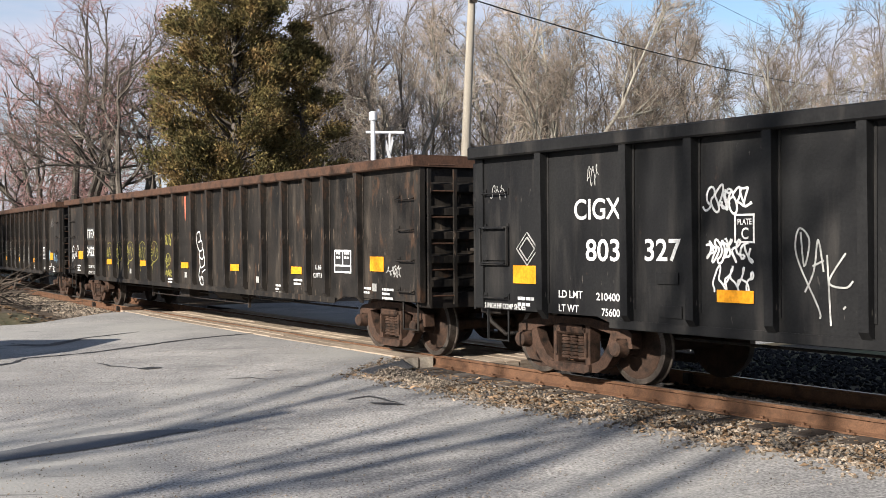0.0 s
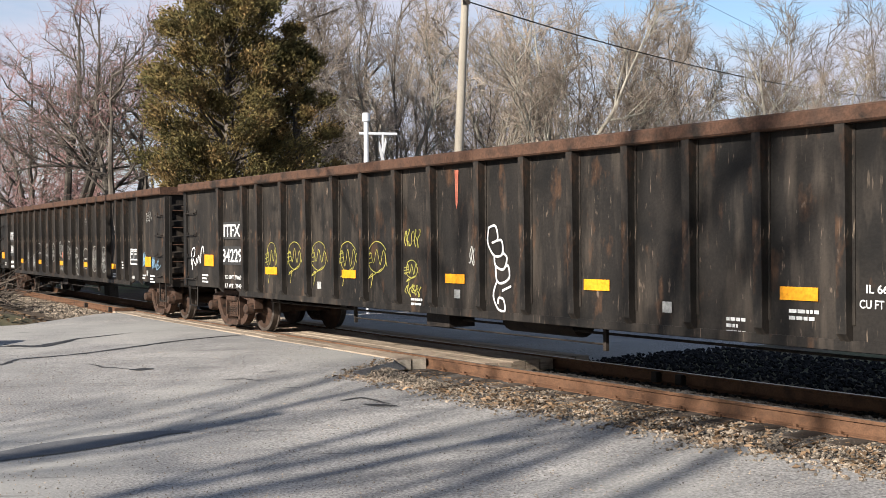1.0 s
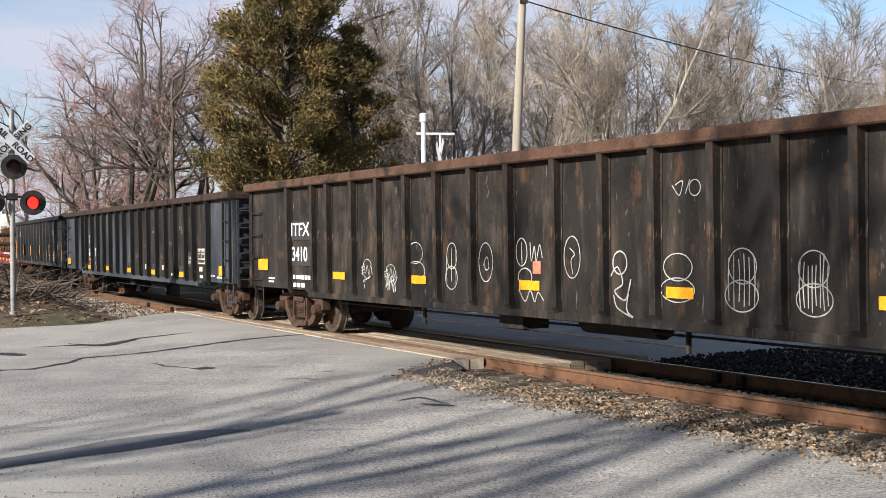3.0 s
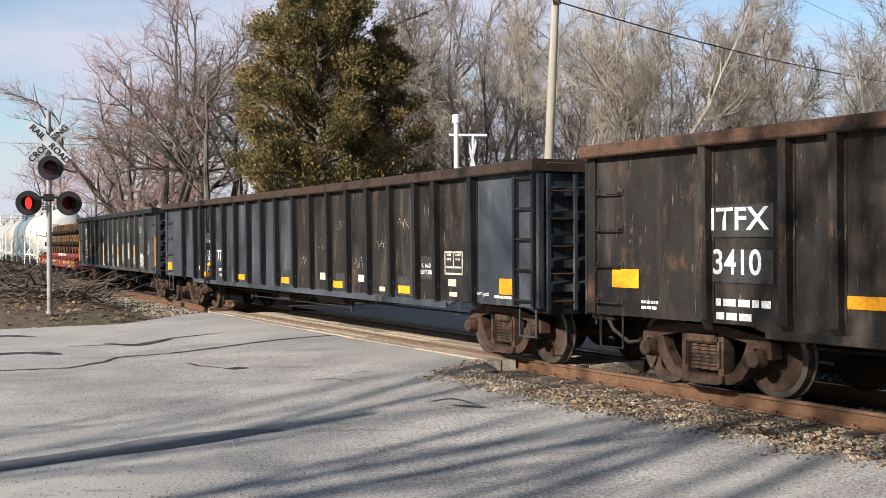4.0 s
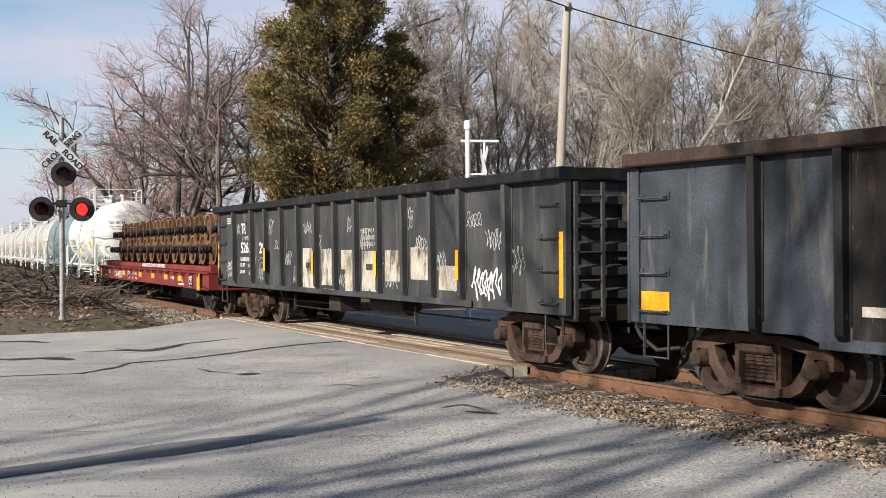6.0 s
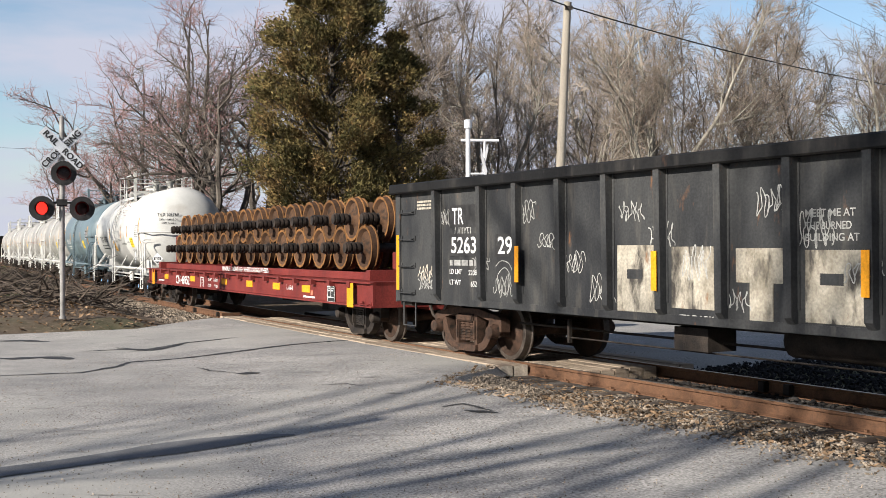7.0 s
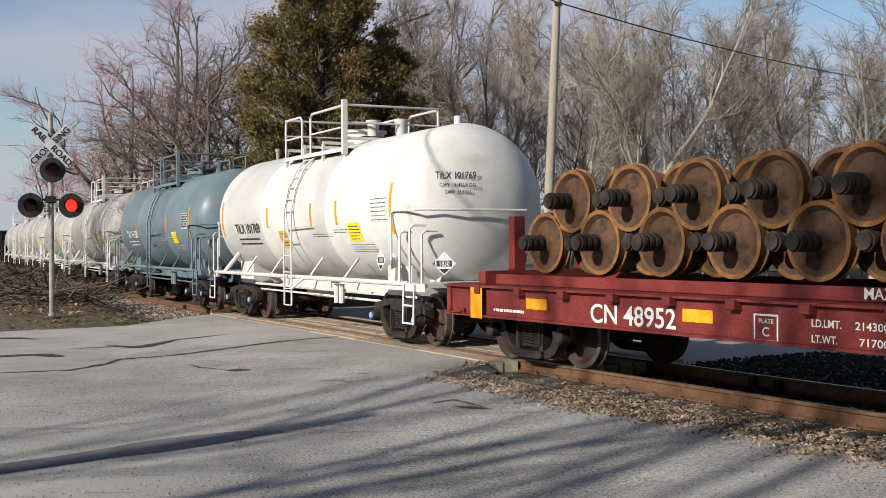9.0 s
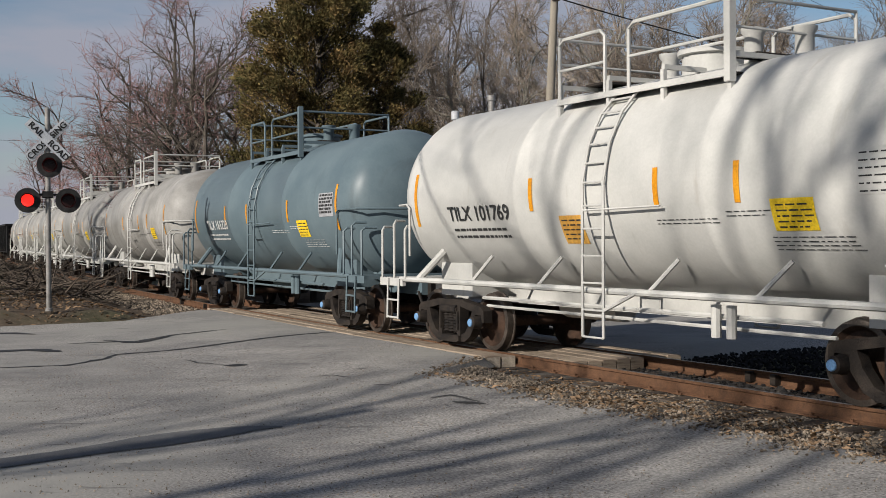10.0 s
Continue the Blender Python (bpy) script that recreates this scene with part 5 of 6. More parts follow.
part("deck", deck, flat_red, car_f)
for g in (-1, 1):
    part("end_sill", Kit().box(min(g * HF, g * (HF - 0.12)), max(g * HF, g * (HF - 0.12)), -1.5, 1.5, 0.68, 1.16, 0.02), flat_red, car_f)
    plate(car_f, g * 8.45 - 0.16, g * 8.45 + 0.16, 0.66, 1.12, yellow_tape, -1.56, label="yellow reflective patch")
    coupler(car_f, g * HF, g)
    truck(car_f, g * 7.75, 105.73, dark_truck, dark_truck, True)
    grab(car_f, g * (HF - 0.3), 0.75, -1.5, 0.4, flat_red)
    part("stop_post", Kit().box(g * 8.7 - 0.1, g * 8.7 + 0.1, -1.3, 1.3, 1.15, 1.36, 0.02).box(g * 8.7 - 0.08, g * 8.7 + 0.08, 0.55, 0.75, 1.36, 1.75 if g > 0 else 2.2, 0.02).box(g * 8.7 - 0.08, g * 8.7 + 0.08, -0.75, -0.55, 1.36, 1.7 if g > 0 else 2.2, 0.02), flat_red, car_f, "red end stop")
for x in (5.75, 3.77, 1.71, -0.5, -3.78, -7.0):
    plate(car_f, x - 0.25, x + 0.25, 0.85, 1.0, yellow_tape, -1.474, label="yellow reflective patch")
fit_mark(car_f, "CN 48952", -5.78, -4.15, 0.74, 0.99, y=-1.476)
fit_mark(car_f, "MAXIMUM 2 ROWS HIGH WHEN LOADING WHEELS", -1.67, 2.32, 1.19, 1.31, y=-1.195)
part("stencil_box", Kit().box(-2.9, -2.88, -1.48, -1.475, 0.7, 1.0).box(-2.57, -2.55, -1.48, -1.475, 0.7, 1.0).box(-2.88, -2.57, -1.48, -1.475, 0.7, 0.72).box(-2.88, -2.57, -1.48, -1.475, 0.98, 1.0), white_paint, car_f)
for t_, x0_, x1_, z0_, z1_ in (("PLATE", -2.83, -2.62, 0.9, 0.95), ("C", -2.78, -2.68, 0.76, 0.86), ("LD.LMT.", -2.1, -1.72, 0.9, 0.98), ("214300", -1.55, -1.15, 0.9, 0.98), ("LT.WT.", -2.1, -1.77, 0.74, 0.82), ("71700", -1.5, -1.15, 0.74, 0.82), ("L 65-8", 4.5, 4.91, 0.87, 0.97)):
    fit_mark(car_f, t_, x0_, x1_, z0_, z1_, y=-1.476)
bars(car_f, -8.1, 0.80, 1, 0.8, 0.04, white_paint, -1.475)
bars(car_f, 5.6, 0.76, 1, 0.7, 0.04, white_paint, -1.475)
plate(car_f, 6.05, 6.2, 0.8, 0.9, red_spray, -1.474, "label_sticker", "pink sticker")
stamp_box(car_f, 7.08, 0.7, white_paint, -1.5, 0.4, 0.33)
# the stacked wheelsets, each a thing of its own that rides on the flat car
LOAD = []
for row in range(2):
    n = 25 if row == 0 else 24
    for i in range(n):
        x = -7.55 + 0.632 * i + (0.0 if row == 0 else 0.632)
        main = i % 2 == 0
        w = part("spare_wheelset", MESH["spare"], None, None, at=pose(x, -0.12 if main else 0.24, 1.315 + 0.468 + row * 0.585, 0, 37 * i + 11 * row, 0))
        tagged(w, "rusty railway wheelset lying stacked on a red flat car", "wheelset", "stacked wheelsets")
        LOAD.append(w)
train_place(car_f, 105.73, 7.6)


# tank cars
def tank_car(label, place, paint, fit_mat, truck_mat, turning=True, detail=True, cap=None):
    car = thing("tank_car", label, "tank car", "train")
    R, ZC, HL = 1.475, 2.47, 5.95
    prof = [(-HL, 0.0), (-HL + 0.02, 0.4), (-HL + 0.12, 0.85), (-HL + 0.32, 1.2), (-HL + 0.55, 1.39), (-HL + 0.8, R)]
    full = prof + [(-2.0, R), (-1.985, R + 0.008), (-1.9, R + 0.008), (-1.885, R), (1.9, R), (1.915, R + 0.008), (2.0, R + 0.008), (2.015, R)] + [(-a, b) for a, b in reversed(prof)]
    part("shell", Kit().lathe(full, "x", 64, at=(0, 0, ZC)), paint, car, "round welded tank shell")
    part("centre_sill", Kit().box(-6.35, 6.35, -0.3, 0.3, 0.74, 1.05).box(-4.9, -3.9, -1.0, 1.0, 0.85, 1.5).box(3.9, 4.9, -1.0, 1.0, 0.85, 1.5), fit_mat, car)
    for y in (-1.42, 1.42):
        part("side_rail", Kit().tube([(-5.6, y, 1.1), (5.6, y, 1.1)], 0.045, 8), fit_mat, car)
        for x in (-3.0, -1.2, 1.2, 3.0):
            part("bracket", Kit().tube([(x - 0.25, y, 1.1), (x + 0.12, y * 0.88, 1.52)], 0.028, 6), fit_mat, car)
    # ladder and the top walkway
    for y in (-1.54, 1.54):
        lad = Kit()
        for x in (-0.22, 0.22):
            zz = [0.5, 1.0, 1.9, 2.5, 3.0, 3.4, 3.7]
            yy = [1.0, 1.0, 1.0, 1.0, 0.93, 0.8, 0.62]
            lad.tube([(x, y * b, a) for a, b in zip(zz, yy)], 0.022, 6)
        ladder = part("ladder", lad, fit_mat, car, "curved side ladder")
        rung = Kit().tube([(-0.22, 0, 0), (0.22, 0, 0)], 0.014, 6).mesh("rung")
        for a, b in ((0.5, 1.0), (0.85, 1.0), (1.2, 1.0), (1.55, 1.0), (1.9, 1.0), (2.2, 1.0), (2.5, 1.0), (2.75, 0.97), (3.0, 0.93), (3.22, 0.86), (3.42, 0.79), (3.6, 0.69)):
            part("rung", rung, fit_mat, ladder, at=pose(0, y * b, a))
        part("ladder_brace", Kit().tube([(0.22, y, 0.85), (0.8, y * 0.93, 1.12)], 0.025, 6).tube([(-0.22, y, 2.14), (1.3, y * 0.99, 2.16)], 0.015, 5), fit_mat, car)
    zp = 3.68
    wk = Kit().box(-1.42, 2.02, -1.08, -1.04, zp - 0.03, zp + 0.05).box(-1.42, 2.02, 1.04, 1.08, zp - 0.03, zp + 0.05)
    for x in (-1.4, -0.3, 0.8, 1.98):
        wk.box(x - 0.03, x + 0.03, -1.04, 1.04, zp + 0.2, zp + 0.26).box(x - 0.03, x + 0.03, -1.06, -1.0, zp - 0.2, zp + 0.2).box(x - 0.03, x + 0.03, 1.0, 1.06, zp - 0.2, zp + 0.2)
    part("walkway", wk, fit_mat, car, "walkway frame round the loading fittings")
    for y0, y1 in ((-1.04, -0.62), (0.62, 1.04)):
        part("tread_plate", Kit().box(-1.38, 1.96, y0, y1, zp + 0.0, zp + 0.03), dark_truck, car, "dark steel grating")
    for x0, x1 in ((-1.38, -0.9), (1.55, 1.96)):
        part("tread_plate", Kit().box(x0, x1, -0.6, 0.6, zp + 0.26, zp + 0.29), dark_truck, car)
    for y in (-1.06, 1.06):
        for xa, xb in ((-1.38, -0.35), (0.15, 1.98)) if y < 0 else ((-1.38, 0.2), (0.6, 1.98)):
            rl = Kit().tube([(xa, y, zp), (xa, y, zp + 0.8), (xa + 0.1, y, zp + 0.88), (xb - 0.1, y, zp + 0.88), (xb, y, zp + 0.8), (xb, y, zp)], 0.026, 6)
            rl.tube([(xa, y, zp + 0.45), (xb, y, zp + 0.45)], 0.02, 6)
            part("railing", rl, fit_mat, car, "tubular safety railing")
    part("corner_post", Kit().box(1.93, 2.03, -1.1, -1.0, zp - 0.1, zp + 1.0, 0.01), fit_mat, car)
    for x in (-1.38, 1.98):
        part("railing", Kit().tube([(x, -1.06, zp), (x, -1.06, zp + 0.9), (x, 1.06, zp + 0.9), (x, 1.06, zp)], 0.026, 6).tube([(x, -1.06, zp + 0.55), (x, 1.06, zp + 0.55)], 0.02, 6), fit_mat, car)
    dome = Kit().lathe([(3.85, 0.42), (4.14, 0.42), (4.15, 0.48), (4.2, 0.48), (4.23, 0.3), (4.24, 0.0)], "z", 20, at=(0.6, 0, 0))
    for a, b in ((-0.5, 0.2), (1.5, -0.2), (1.9, 0.25)):
        dome.lathe([(3.85, 0.12), (4.25, 0.12), (4.3, 0.16), (4.34, 0.16), (4.36, 0.0)], "z", 12, at=(a, b, 0))
    part("manway", dome, paint, car, "bolted manway and valves")
    for g in (-1, 1):
        # end platform, steps, rails
        x0, x1 = sorted((g * 5.45, g * 6.3))
        part("end_platform", Kit().box(x0, x1, -1.45, 1.45, 1.05, 1.12).box(x0, x1, -1.46, -1.4, 0.98, 1.12), fit_mat, car)
        st = Kit()
        for x in (g * 5.55, g * 5.95):
            st.tube([(x, -1.48, 1.1), (x, -1.5, 0.42)], 0.02, 6)
        for z in (0.44, 0.74):
            st.tube([(g * 5.55, -1.5, z), (g * 5.95, -1.5, z)], 0.018, 6)
        part("step", st, fit_mat, car, "sill step")
        for x, z1 in ((g * 5.35, 2.0), (g * 5.75, 2.1), (g * 6.2, 2.0)):
            part("handrail", Kit().tube([(x, -1.46, 1.12), (x, -1.46, z1 - 0.06), (x + 0.04 * g, -1.4, z1), (x + 0.1 * g, -1.2, z1)], 0.024, 6), fit_mat, car)
        hr = Kit().tube([(g * 5.1, -1.5, 1.5), (g * 5.1, -1.5, 2.3), (g * 5.2, -1.5, 2.36), (g * 5.75, -1.35, 2.36), (g * 6.02, -0.7, 2.36), (g * 6.05, 0, 2.36), (g * 6.02, 0.7, 2.36)], 0.022, 6)
        part("head_handrail", hr, fit_mat, car, "rail bent round the tank head")
        for y in (-0.6, 0.6):
            part("cradle", Kit().prism_y([(g * 3.6, 1.0), (g * 5.2, 1.0), (g * 5.5, 1.45), (g * 5.0, 1.5), (g * 4.0, 1.1)][:: (1 if g > 0 else -1)], y - 0.04, y + 0.04), fit_mat, car)
        part("side_brace", Kit().tube([(g * 5.0, -1.4, 1.1), (g * 4.5, -1.15, 1.6)], 0.06, 8), fit_mat, car)
        coupler(car, g * 6.35, g)
        truck(car, g * 4.5, place, truck_mat, cap or truck_mat, turning)
    part("brake_gear", Kit().lathe([(-2.9, 0.0), (-2.9, 0.22), (-1.5, 0.22), (-1.5, 0.0)], "x", 14, at=(0, 0.2, 0.75)).tube([(-3.6, -0.9, 0.72), (3.4, -0.9, 0.7)], 0.025, 6)
         .tube([(-3.4, -1.1, 0.86), (3.4, -1.1, 0.86)], 0.03, 6).tube([(1.9, -1.2, 1.0), (1.9, -1.2, 0.62)], 0.06, 8).tube([(2.15, -1.2, 1.0), (2.15, -1.2, 0.62)], 0.06, 8), fit_mat, car)
    train_place(car, place, 4.5)
    return car


def on_shell(x, ang, r=1.481, zc=2.47):
    """A place on the camera's side of the shell, ang degrees above its middle."""
    a = radians(ang)
    return (x, -r * math.cos(a), zc + r * math.sin(a))


def shell_patch(car, x0, x1, a0, a1, mat, name="placard", label="", r=1.4815):
    k, n = Kit(), 8
    for i in range(n):
        u, v = a0 + (a1 - a0) * i / n, a0 + (a1 - a0) * (i + 1) / n
        k.add([on_shell(x0, u, r), on_shell(x1, u, r), on_shell(x1, v, r), on_shell(x0, v, r)], [(0, 1, 2, 3)], True)
    return part(name, k, mat, car, label)


def shell_words(car, text, x, ang, size, mat, squeeze=1.0, r=1.485):
    a = radians(ang)
    p = on_shell(x, ang, r)
    return words(text, size, mat, car, pose(*p) @ pose(0, 0, 0, -ang), squeeze=squeeze)


def shell_bars(car, x, ang, rows, w, step, h, mat, seed=1):
    rnd = random.Random(seed)
    k = Kit()
    for i in range(rows):
        a = x
        while a < x + w:
            c = rnd.uniform(0.04, 0.16)
            u = ang - i * step
            k.add([on_shell(a, u, 1.4855), on_shell(a + c, u, 1.4855), on_shell(a + c, u + h, 1.4855), on_shell(a, u + h, 1.4855)], [(0, 1, 2, 3)])
            a += c + 0.03
    part("small_print", k, mat, car)


def tank_marks(car, ink, mark_text, full=True, strips=(-1.53, 1.15, 2.51), px=2.98):
    for x, a0, a1 in [(-4.92, -19, 15)] + [(x, -12, 6) for x in strips] + [(5.0, -20, 15)]:
        shell_patch(car, x - 0.045, x + 0.045, a0, a1, yellow_tape, "reflector", "upright yellow reflective strip")
    shell_patch(car, px, px + 0.6, -25, -11, lemon_placard, "placard", "yellow warning placard")
    shell_bars(car, px + 0.07, -14, 5, 0.42, 2.4, 0.7, black_paint, 5)
    if mark_text:
        shell_words(car, mark_text, -3.87, -16, 0.33, ink, 1.0)
        shell_bars(car, -3.8, -22.5, 2, 1.5, 4.5, 1.6, ink, 2)
    shell_bars(car, 1.1, -19, 2, 1.0, 1.8, 0.38, ink, 7)
    shell_bars(car, 2.3, -16, 2, 0.6, 1.9, 0.38, ink, 9)
    shell_bars(car, 2.9, -28, 4, 1.1, 2.0, 0.38, ink, 8)
    if full:
        shell_patch(car, -0.91, -0.4, -31, -15, brown_placard, "placard", "brown-yellow warning placard")
        shell_bars(car, -0.86, -18, 5, 0.4, 2.6, 0.8, black_paint, 6)


def diamond(car, x, y, z, rz=0):
    k = Kit().prism_y([(0, -0.2), (0.2, 0), (0, 0.2), (-0.2, 0)], -0.006, 0.0)
    d = part("hazard_placard", k, sign_white, car, "white diamond hazard placard", at=pose(x, y, z, 0, 0, rz))
    part("placard_band", Kit().box(-0.13, 0.13, -0.0085, -0.0065, -0.05, 0.05), black_paint, d)
    words("1830", 0.1, white_paint, d, pose(0, -0.0105, -0.035), squeeze=0.9, align="CENTER", name="placard_number")
    part("placard_foot", Kit().add([(0, -0.008, -0.17), (0.09, -0.008, -0.09), (-0.09, -0.008, -0.09)], [(0, 1, 2)]), black_paint, d)


car_g = tank_car("white acid tank car with yellow placards and railings", 122.25, tank_white, tank_white, dark_truck, cap=bearing_blue)
tank_marks(car_g, black_paint, "TILX 101769")
shell_patch(car_g, 4.15, 4.85, -11, 7, tank_white, "test_chart", "ruled test-date chart")
shell_bars(car_g, 4.18, 4.5, 6, 0.6, 2.9, 0.6, black_paint, 11)
diamond(car_g, 4.72, -1.52, 1.5)
diamond(car_g, 6.22, -1.05, 1.45, 55)
hw = pose(5.86, -0.62, 2.9, 0, 0, 75)
words("TILX 101769", 0.17, black_paint, car_g, hw, squeeze=0.8, align="CENTER")
for i, t_ in enumerate(("CAPY  14149 US GAL", "CAPY  53 560 L")):
    words(t_, 0.09, black_paint, car_g, pose(5.90, -0.6, 2.76 - i * 0.12, 0, 0, 75), squeeze=0.8, align="CENTER")
part("relief_valve", Kit().lathe([(3.9, 0.05), (4.15, 0.05), (4.16, 0.07), (4.25, 0.07), (4.26, 0)], "z", 10, at=(-4.9, 0, 0)), mast_paint, car_g)
car_h = tank_car("blue-grey tank car with a small walkway", 135.5, tank_blue, tank_blue, dark_truck, cap=bearing_blue)
tank_marks(car_h, white_paint, "TILX 161220", False, (-2.25, -0.55, 2.25), 2.75)
shell_patch(car_h, 4.1, 4.85, -9, 9, aged_white, "test_chart", "ruled test-date chart")
shell_bars(car_h, 4.15, 6.5, 6, 0.62, 2.6, 1.6, black_paint, 12)
car_i = tank_car("stained white tank car", 149.15, tank_dirty, tank_white, dark_truck)
tank_marks(car_i, black_paint, "", False)
for i in range(4):
    c_ = tank_car("stained white tank car", 162.8 + 13.65 * i, tank_dirty, tank_white, dark_truck, turning=False)
    tank_marks(c_, black_paint, "", False)
gondola("black steel gondola car behind the tank cars", 221.0, 8.05, SMALL_RIBS, black_steel, black_steel, 3.3, 6.55, fish=False, turning=False)


# ---- trees ----
def bare_tree(seed, height, limb, trunk_r, limbs, low=0.25, angle=(35, 65), kink=0.2, rise=0.05, stems=1, fork=0.0, lean=0.0, dense=1.0, levels=4):
    """Trunk with limbs, and the twigs of the crown: two kits. limb: a low limb's length; angle: how far children turn off; fork: where the trunk parts."""
    rnd = random.Random(seed)
    wood, fine = Kit(), Kit()

    def off(d, lo, hi):
        """A direction turned off d by lo to hi degrees."""
        a, q = radians(rnd.uniform(lo, hi)), d.orthogonal().normalized()
        q = Matrix.Rotation(rnd.uniform(0, 6.283), 3, d) @ q
        return (d * math.cos(a) + q * math.sin(a)).normalized()

    def grow(p, d, length, r, level):
        n = max(2, min(12, int(length / 0.5))) if level < 3 else (2 if level == 3 else 1)
        pts, ways, q, dd = [p], [d], p.copy(), d.copy()
        kk = kink * (0.45 if level == 0 else 1.0)
        for i in range(n):
            dd = (dd + Vector((rnd.gauss(0, kk), rnd.gauss(0, kk), rnd.gauss(rise if level else 0.06, kk * 0.7)))).normalized()
            q = q + dd * (length / n)
            pts.append(q.copy())
            ways.append(dd.copy())
        (wood if level < 3 else fine).tube(pts, r, (7, 5, 4, 3, 3)[level], r * (0.3 if level else 0.12), cap=False)
        if level >= levels:
            return
        kids = (limbs, max(5, int(length * 2.6 * dense)), max(4, int(length * 3.6 * dense)), max(3, int(length * 4.5 * dense)))[level]
        for j in range(kids):
            f = low + (0.99 - low) * (j + rnd.random()) / kids if level == 0 else 0.15 + 0.84 * (j + rnd.random()) / kids
            i = min(n - 1, int(f * n))
            base = pts[i].lerp(pts[i + 1], f * n - i)
            out = off(ways[i + 1], *angle)
            if out.z < -0.1:
                out.z *= -0.4
            if level == 0:
                ln = limb * rnd.uniform(0.65, 1.15) * (1.1 - 0.5 * (f - low) / (1 - low))
            else:
                ln = max(0.5, length * rnd.uniform(0.42, 0.68) * (1.15 - 0.4 * f))
            if level == 3:
                ln = rnd.uniform(0.35, 0.85)
            grow(base, out.normalized(), ln, max(r * rnd.uniform(0.4, 0.58) * (1.05 - 0.55 * f), (0.03, 0.018, 0.012, 0.009)[level]), level + 1)

    for i in range(stems):
        a = 2.4 * i + seed
        up = Vector((lean + 0.14 * i * math.cos(a), lean * 0.4 + 0.14 * i * math.sin(a), 1)).normalized()
        foot = Vector((0.25 * i * math.cos(a), 0.25 * i * math.sin(a), -0.3))
        if not fork:
            grow(foot, up, height * (1 - 0.1 * i), trunk_r * (1 - 0.15 * i), 0)
            continue
        # a short bole that parts into heavy crooked stems
        top = foot + up * height * fork + Vector((rnd.gauss(0, 0.2), rnd.gauss(0, 0.2), 0))
        wood.tube([foot, foot.lerp(top, 0.5) + Vector((rnd.gauss(0, 0.1), rnd.gauss(0, 0.1), 0)), top], trunk_r * 1.25, 8, trunk_r, cap=False)
        for j in range(3):
            way = (off(up, 14, 42) if j else off(up, 3, 12))
            grow(top - up * 0.1, way, height * (1 - fork) * rnd.uniform(0.75, 1.05), trunk_r * (0.78 if j else 0.9), 0)
    return wood.mesh("trunk"), fine.mesh("crown")


def tree(meshes, x, y, rz, scale, bark, twig, label, group):
    t = thing("tree", label, "tree", group, at=pose(x, y, ground_z(x, y), 0, 0, rz) @ Matrix.Diagonal((scale, scale, scale, 1)))
    key = (meshes[0].name, bark.name, twig.name)
    if key not in BY_MAT:
        pair = []
        for me, mt in zip(meshes, (bark, twig)):
            c = me.copy()
            c.materials.clear()
            c.materials.append(mt)
            pair.append(c)
        BY_MAT[key] = pair
    part("trunk", BY_MAT[key][0], None, t)
    part("crown", BY_MAT[key][1], None, t, "bare twigs")
    return t


SLIM = [bare_tree(100 + i, 11.5 + i * 0.7, 2.9, 0.10, 15, 0.2, (20, 50), 0.17, 0.07, 1 + i % 2, lean=0.03 * (i - 2), dense=0.72) for i in range(6)]
WIDE = [bare_tree(200 + i, 10.0 + i * 0.8, 3.6, 0.2, 6, 0.15, (28, 68), 0.24, 0.03, 1, 0.2, 0.05 * (i - 1)) for i in range(4)]
FORKED = [bare_tree(240 + i, 11.0, 3.3, 0.15, 7, 0.15, (22, 55), 0.2, 0.05, 1, 0.3) for i in range(2)]
THIN = [bare_tree(300 + i, 13.5, 4.6, 0.14, 6, 0.35, (28, 50), 0.12, 0.07, dense=0.3, levels=2) for i in range(3)]
rnd = random.Random(7)
SLIM_LABEL, WIDE_LABEL = "slender bare grey-brown tree in the wood", "spreading dark bare tree with knotty limbs"
# the wood behind the track
for i in range(46):
    az = radians(-11 + 40 * (i + rnd.random()) / 50)
    d = rnd.choice((44, 50, 57, 64, 74)) + rnd.uniform(-3, 3)
    hi = 0.92 - 0.17 * smooth(10, 20, math.degrees(az))
    tree(rnd.choice(SLIM), d * math.sin(az), d * math.cos(az), rnd.uniform(0, 360), hi * rnd.uniform(0.85, 1.15) * d / 54, bark_grey, twig_tan, SLIM_LABEL, "wood behind the track")
for az, d, sc in ((6.2, 44, 1.05), (10.5, 47, 0.95), (16.3, 47, 0.9), (3.0, 47, 0.95), (-1.5, 46, 0.95), (19.8, 52, 0.85)):
    a = radians(az)
    tree(rnd.choice(FORKED), d * math.sin(a), d * math.cos(a), rnd.uniform(0, 360), sc, bark_pale, twig_tan, "bare tree with a forked pale trunk", "wood behind the track")
for az, d, sc, red in ((-20.6, 66, 0.8, 1), (-19.2, 58, 0.95, 1), (-17.9, 48, 1.0, 1), (-15.8, 44, 1.08, 0), (-14.0, 56, 1.2, 0), (-12.4, 46, 1.1, 0), (-16.9, 66, 1.2, 1),
                       (-10.0, 60, 1.2, 0), (-18.6, 74, 1.1, 1), (-5.5, 60, 1.15, 0), (-3.0, 55, 1.1, 0), (-22.3, 84, 0.8, 1)):
    a = radians(az)
    tree(rnd.choice(WIDE), d * math.sin(a), d * math.cos(a), rnd.uniform(0, 360), sc, bark_dark, twig_red if red else twig_dark, "bare tree with reddish budding twigs" if red else WIDE_LABEL, "trees by the crossing")
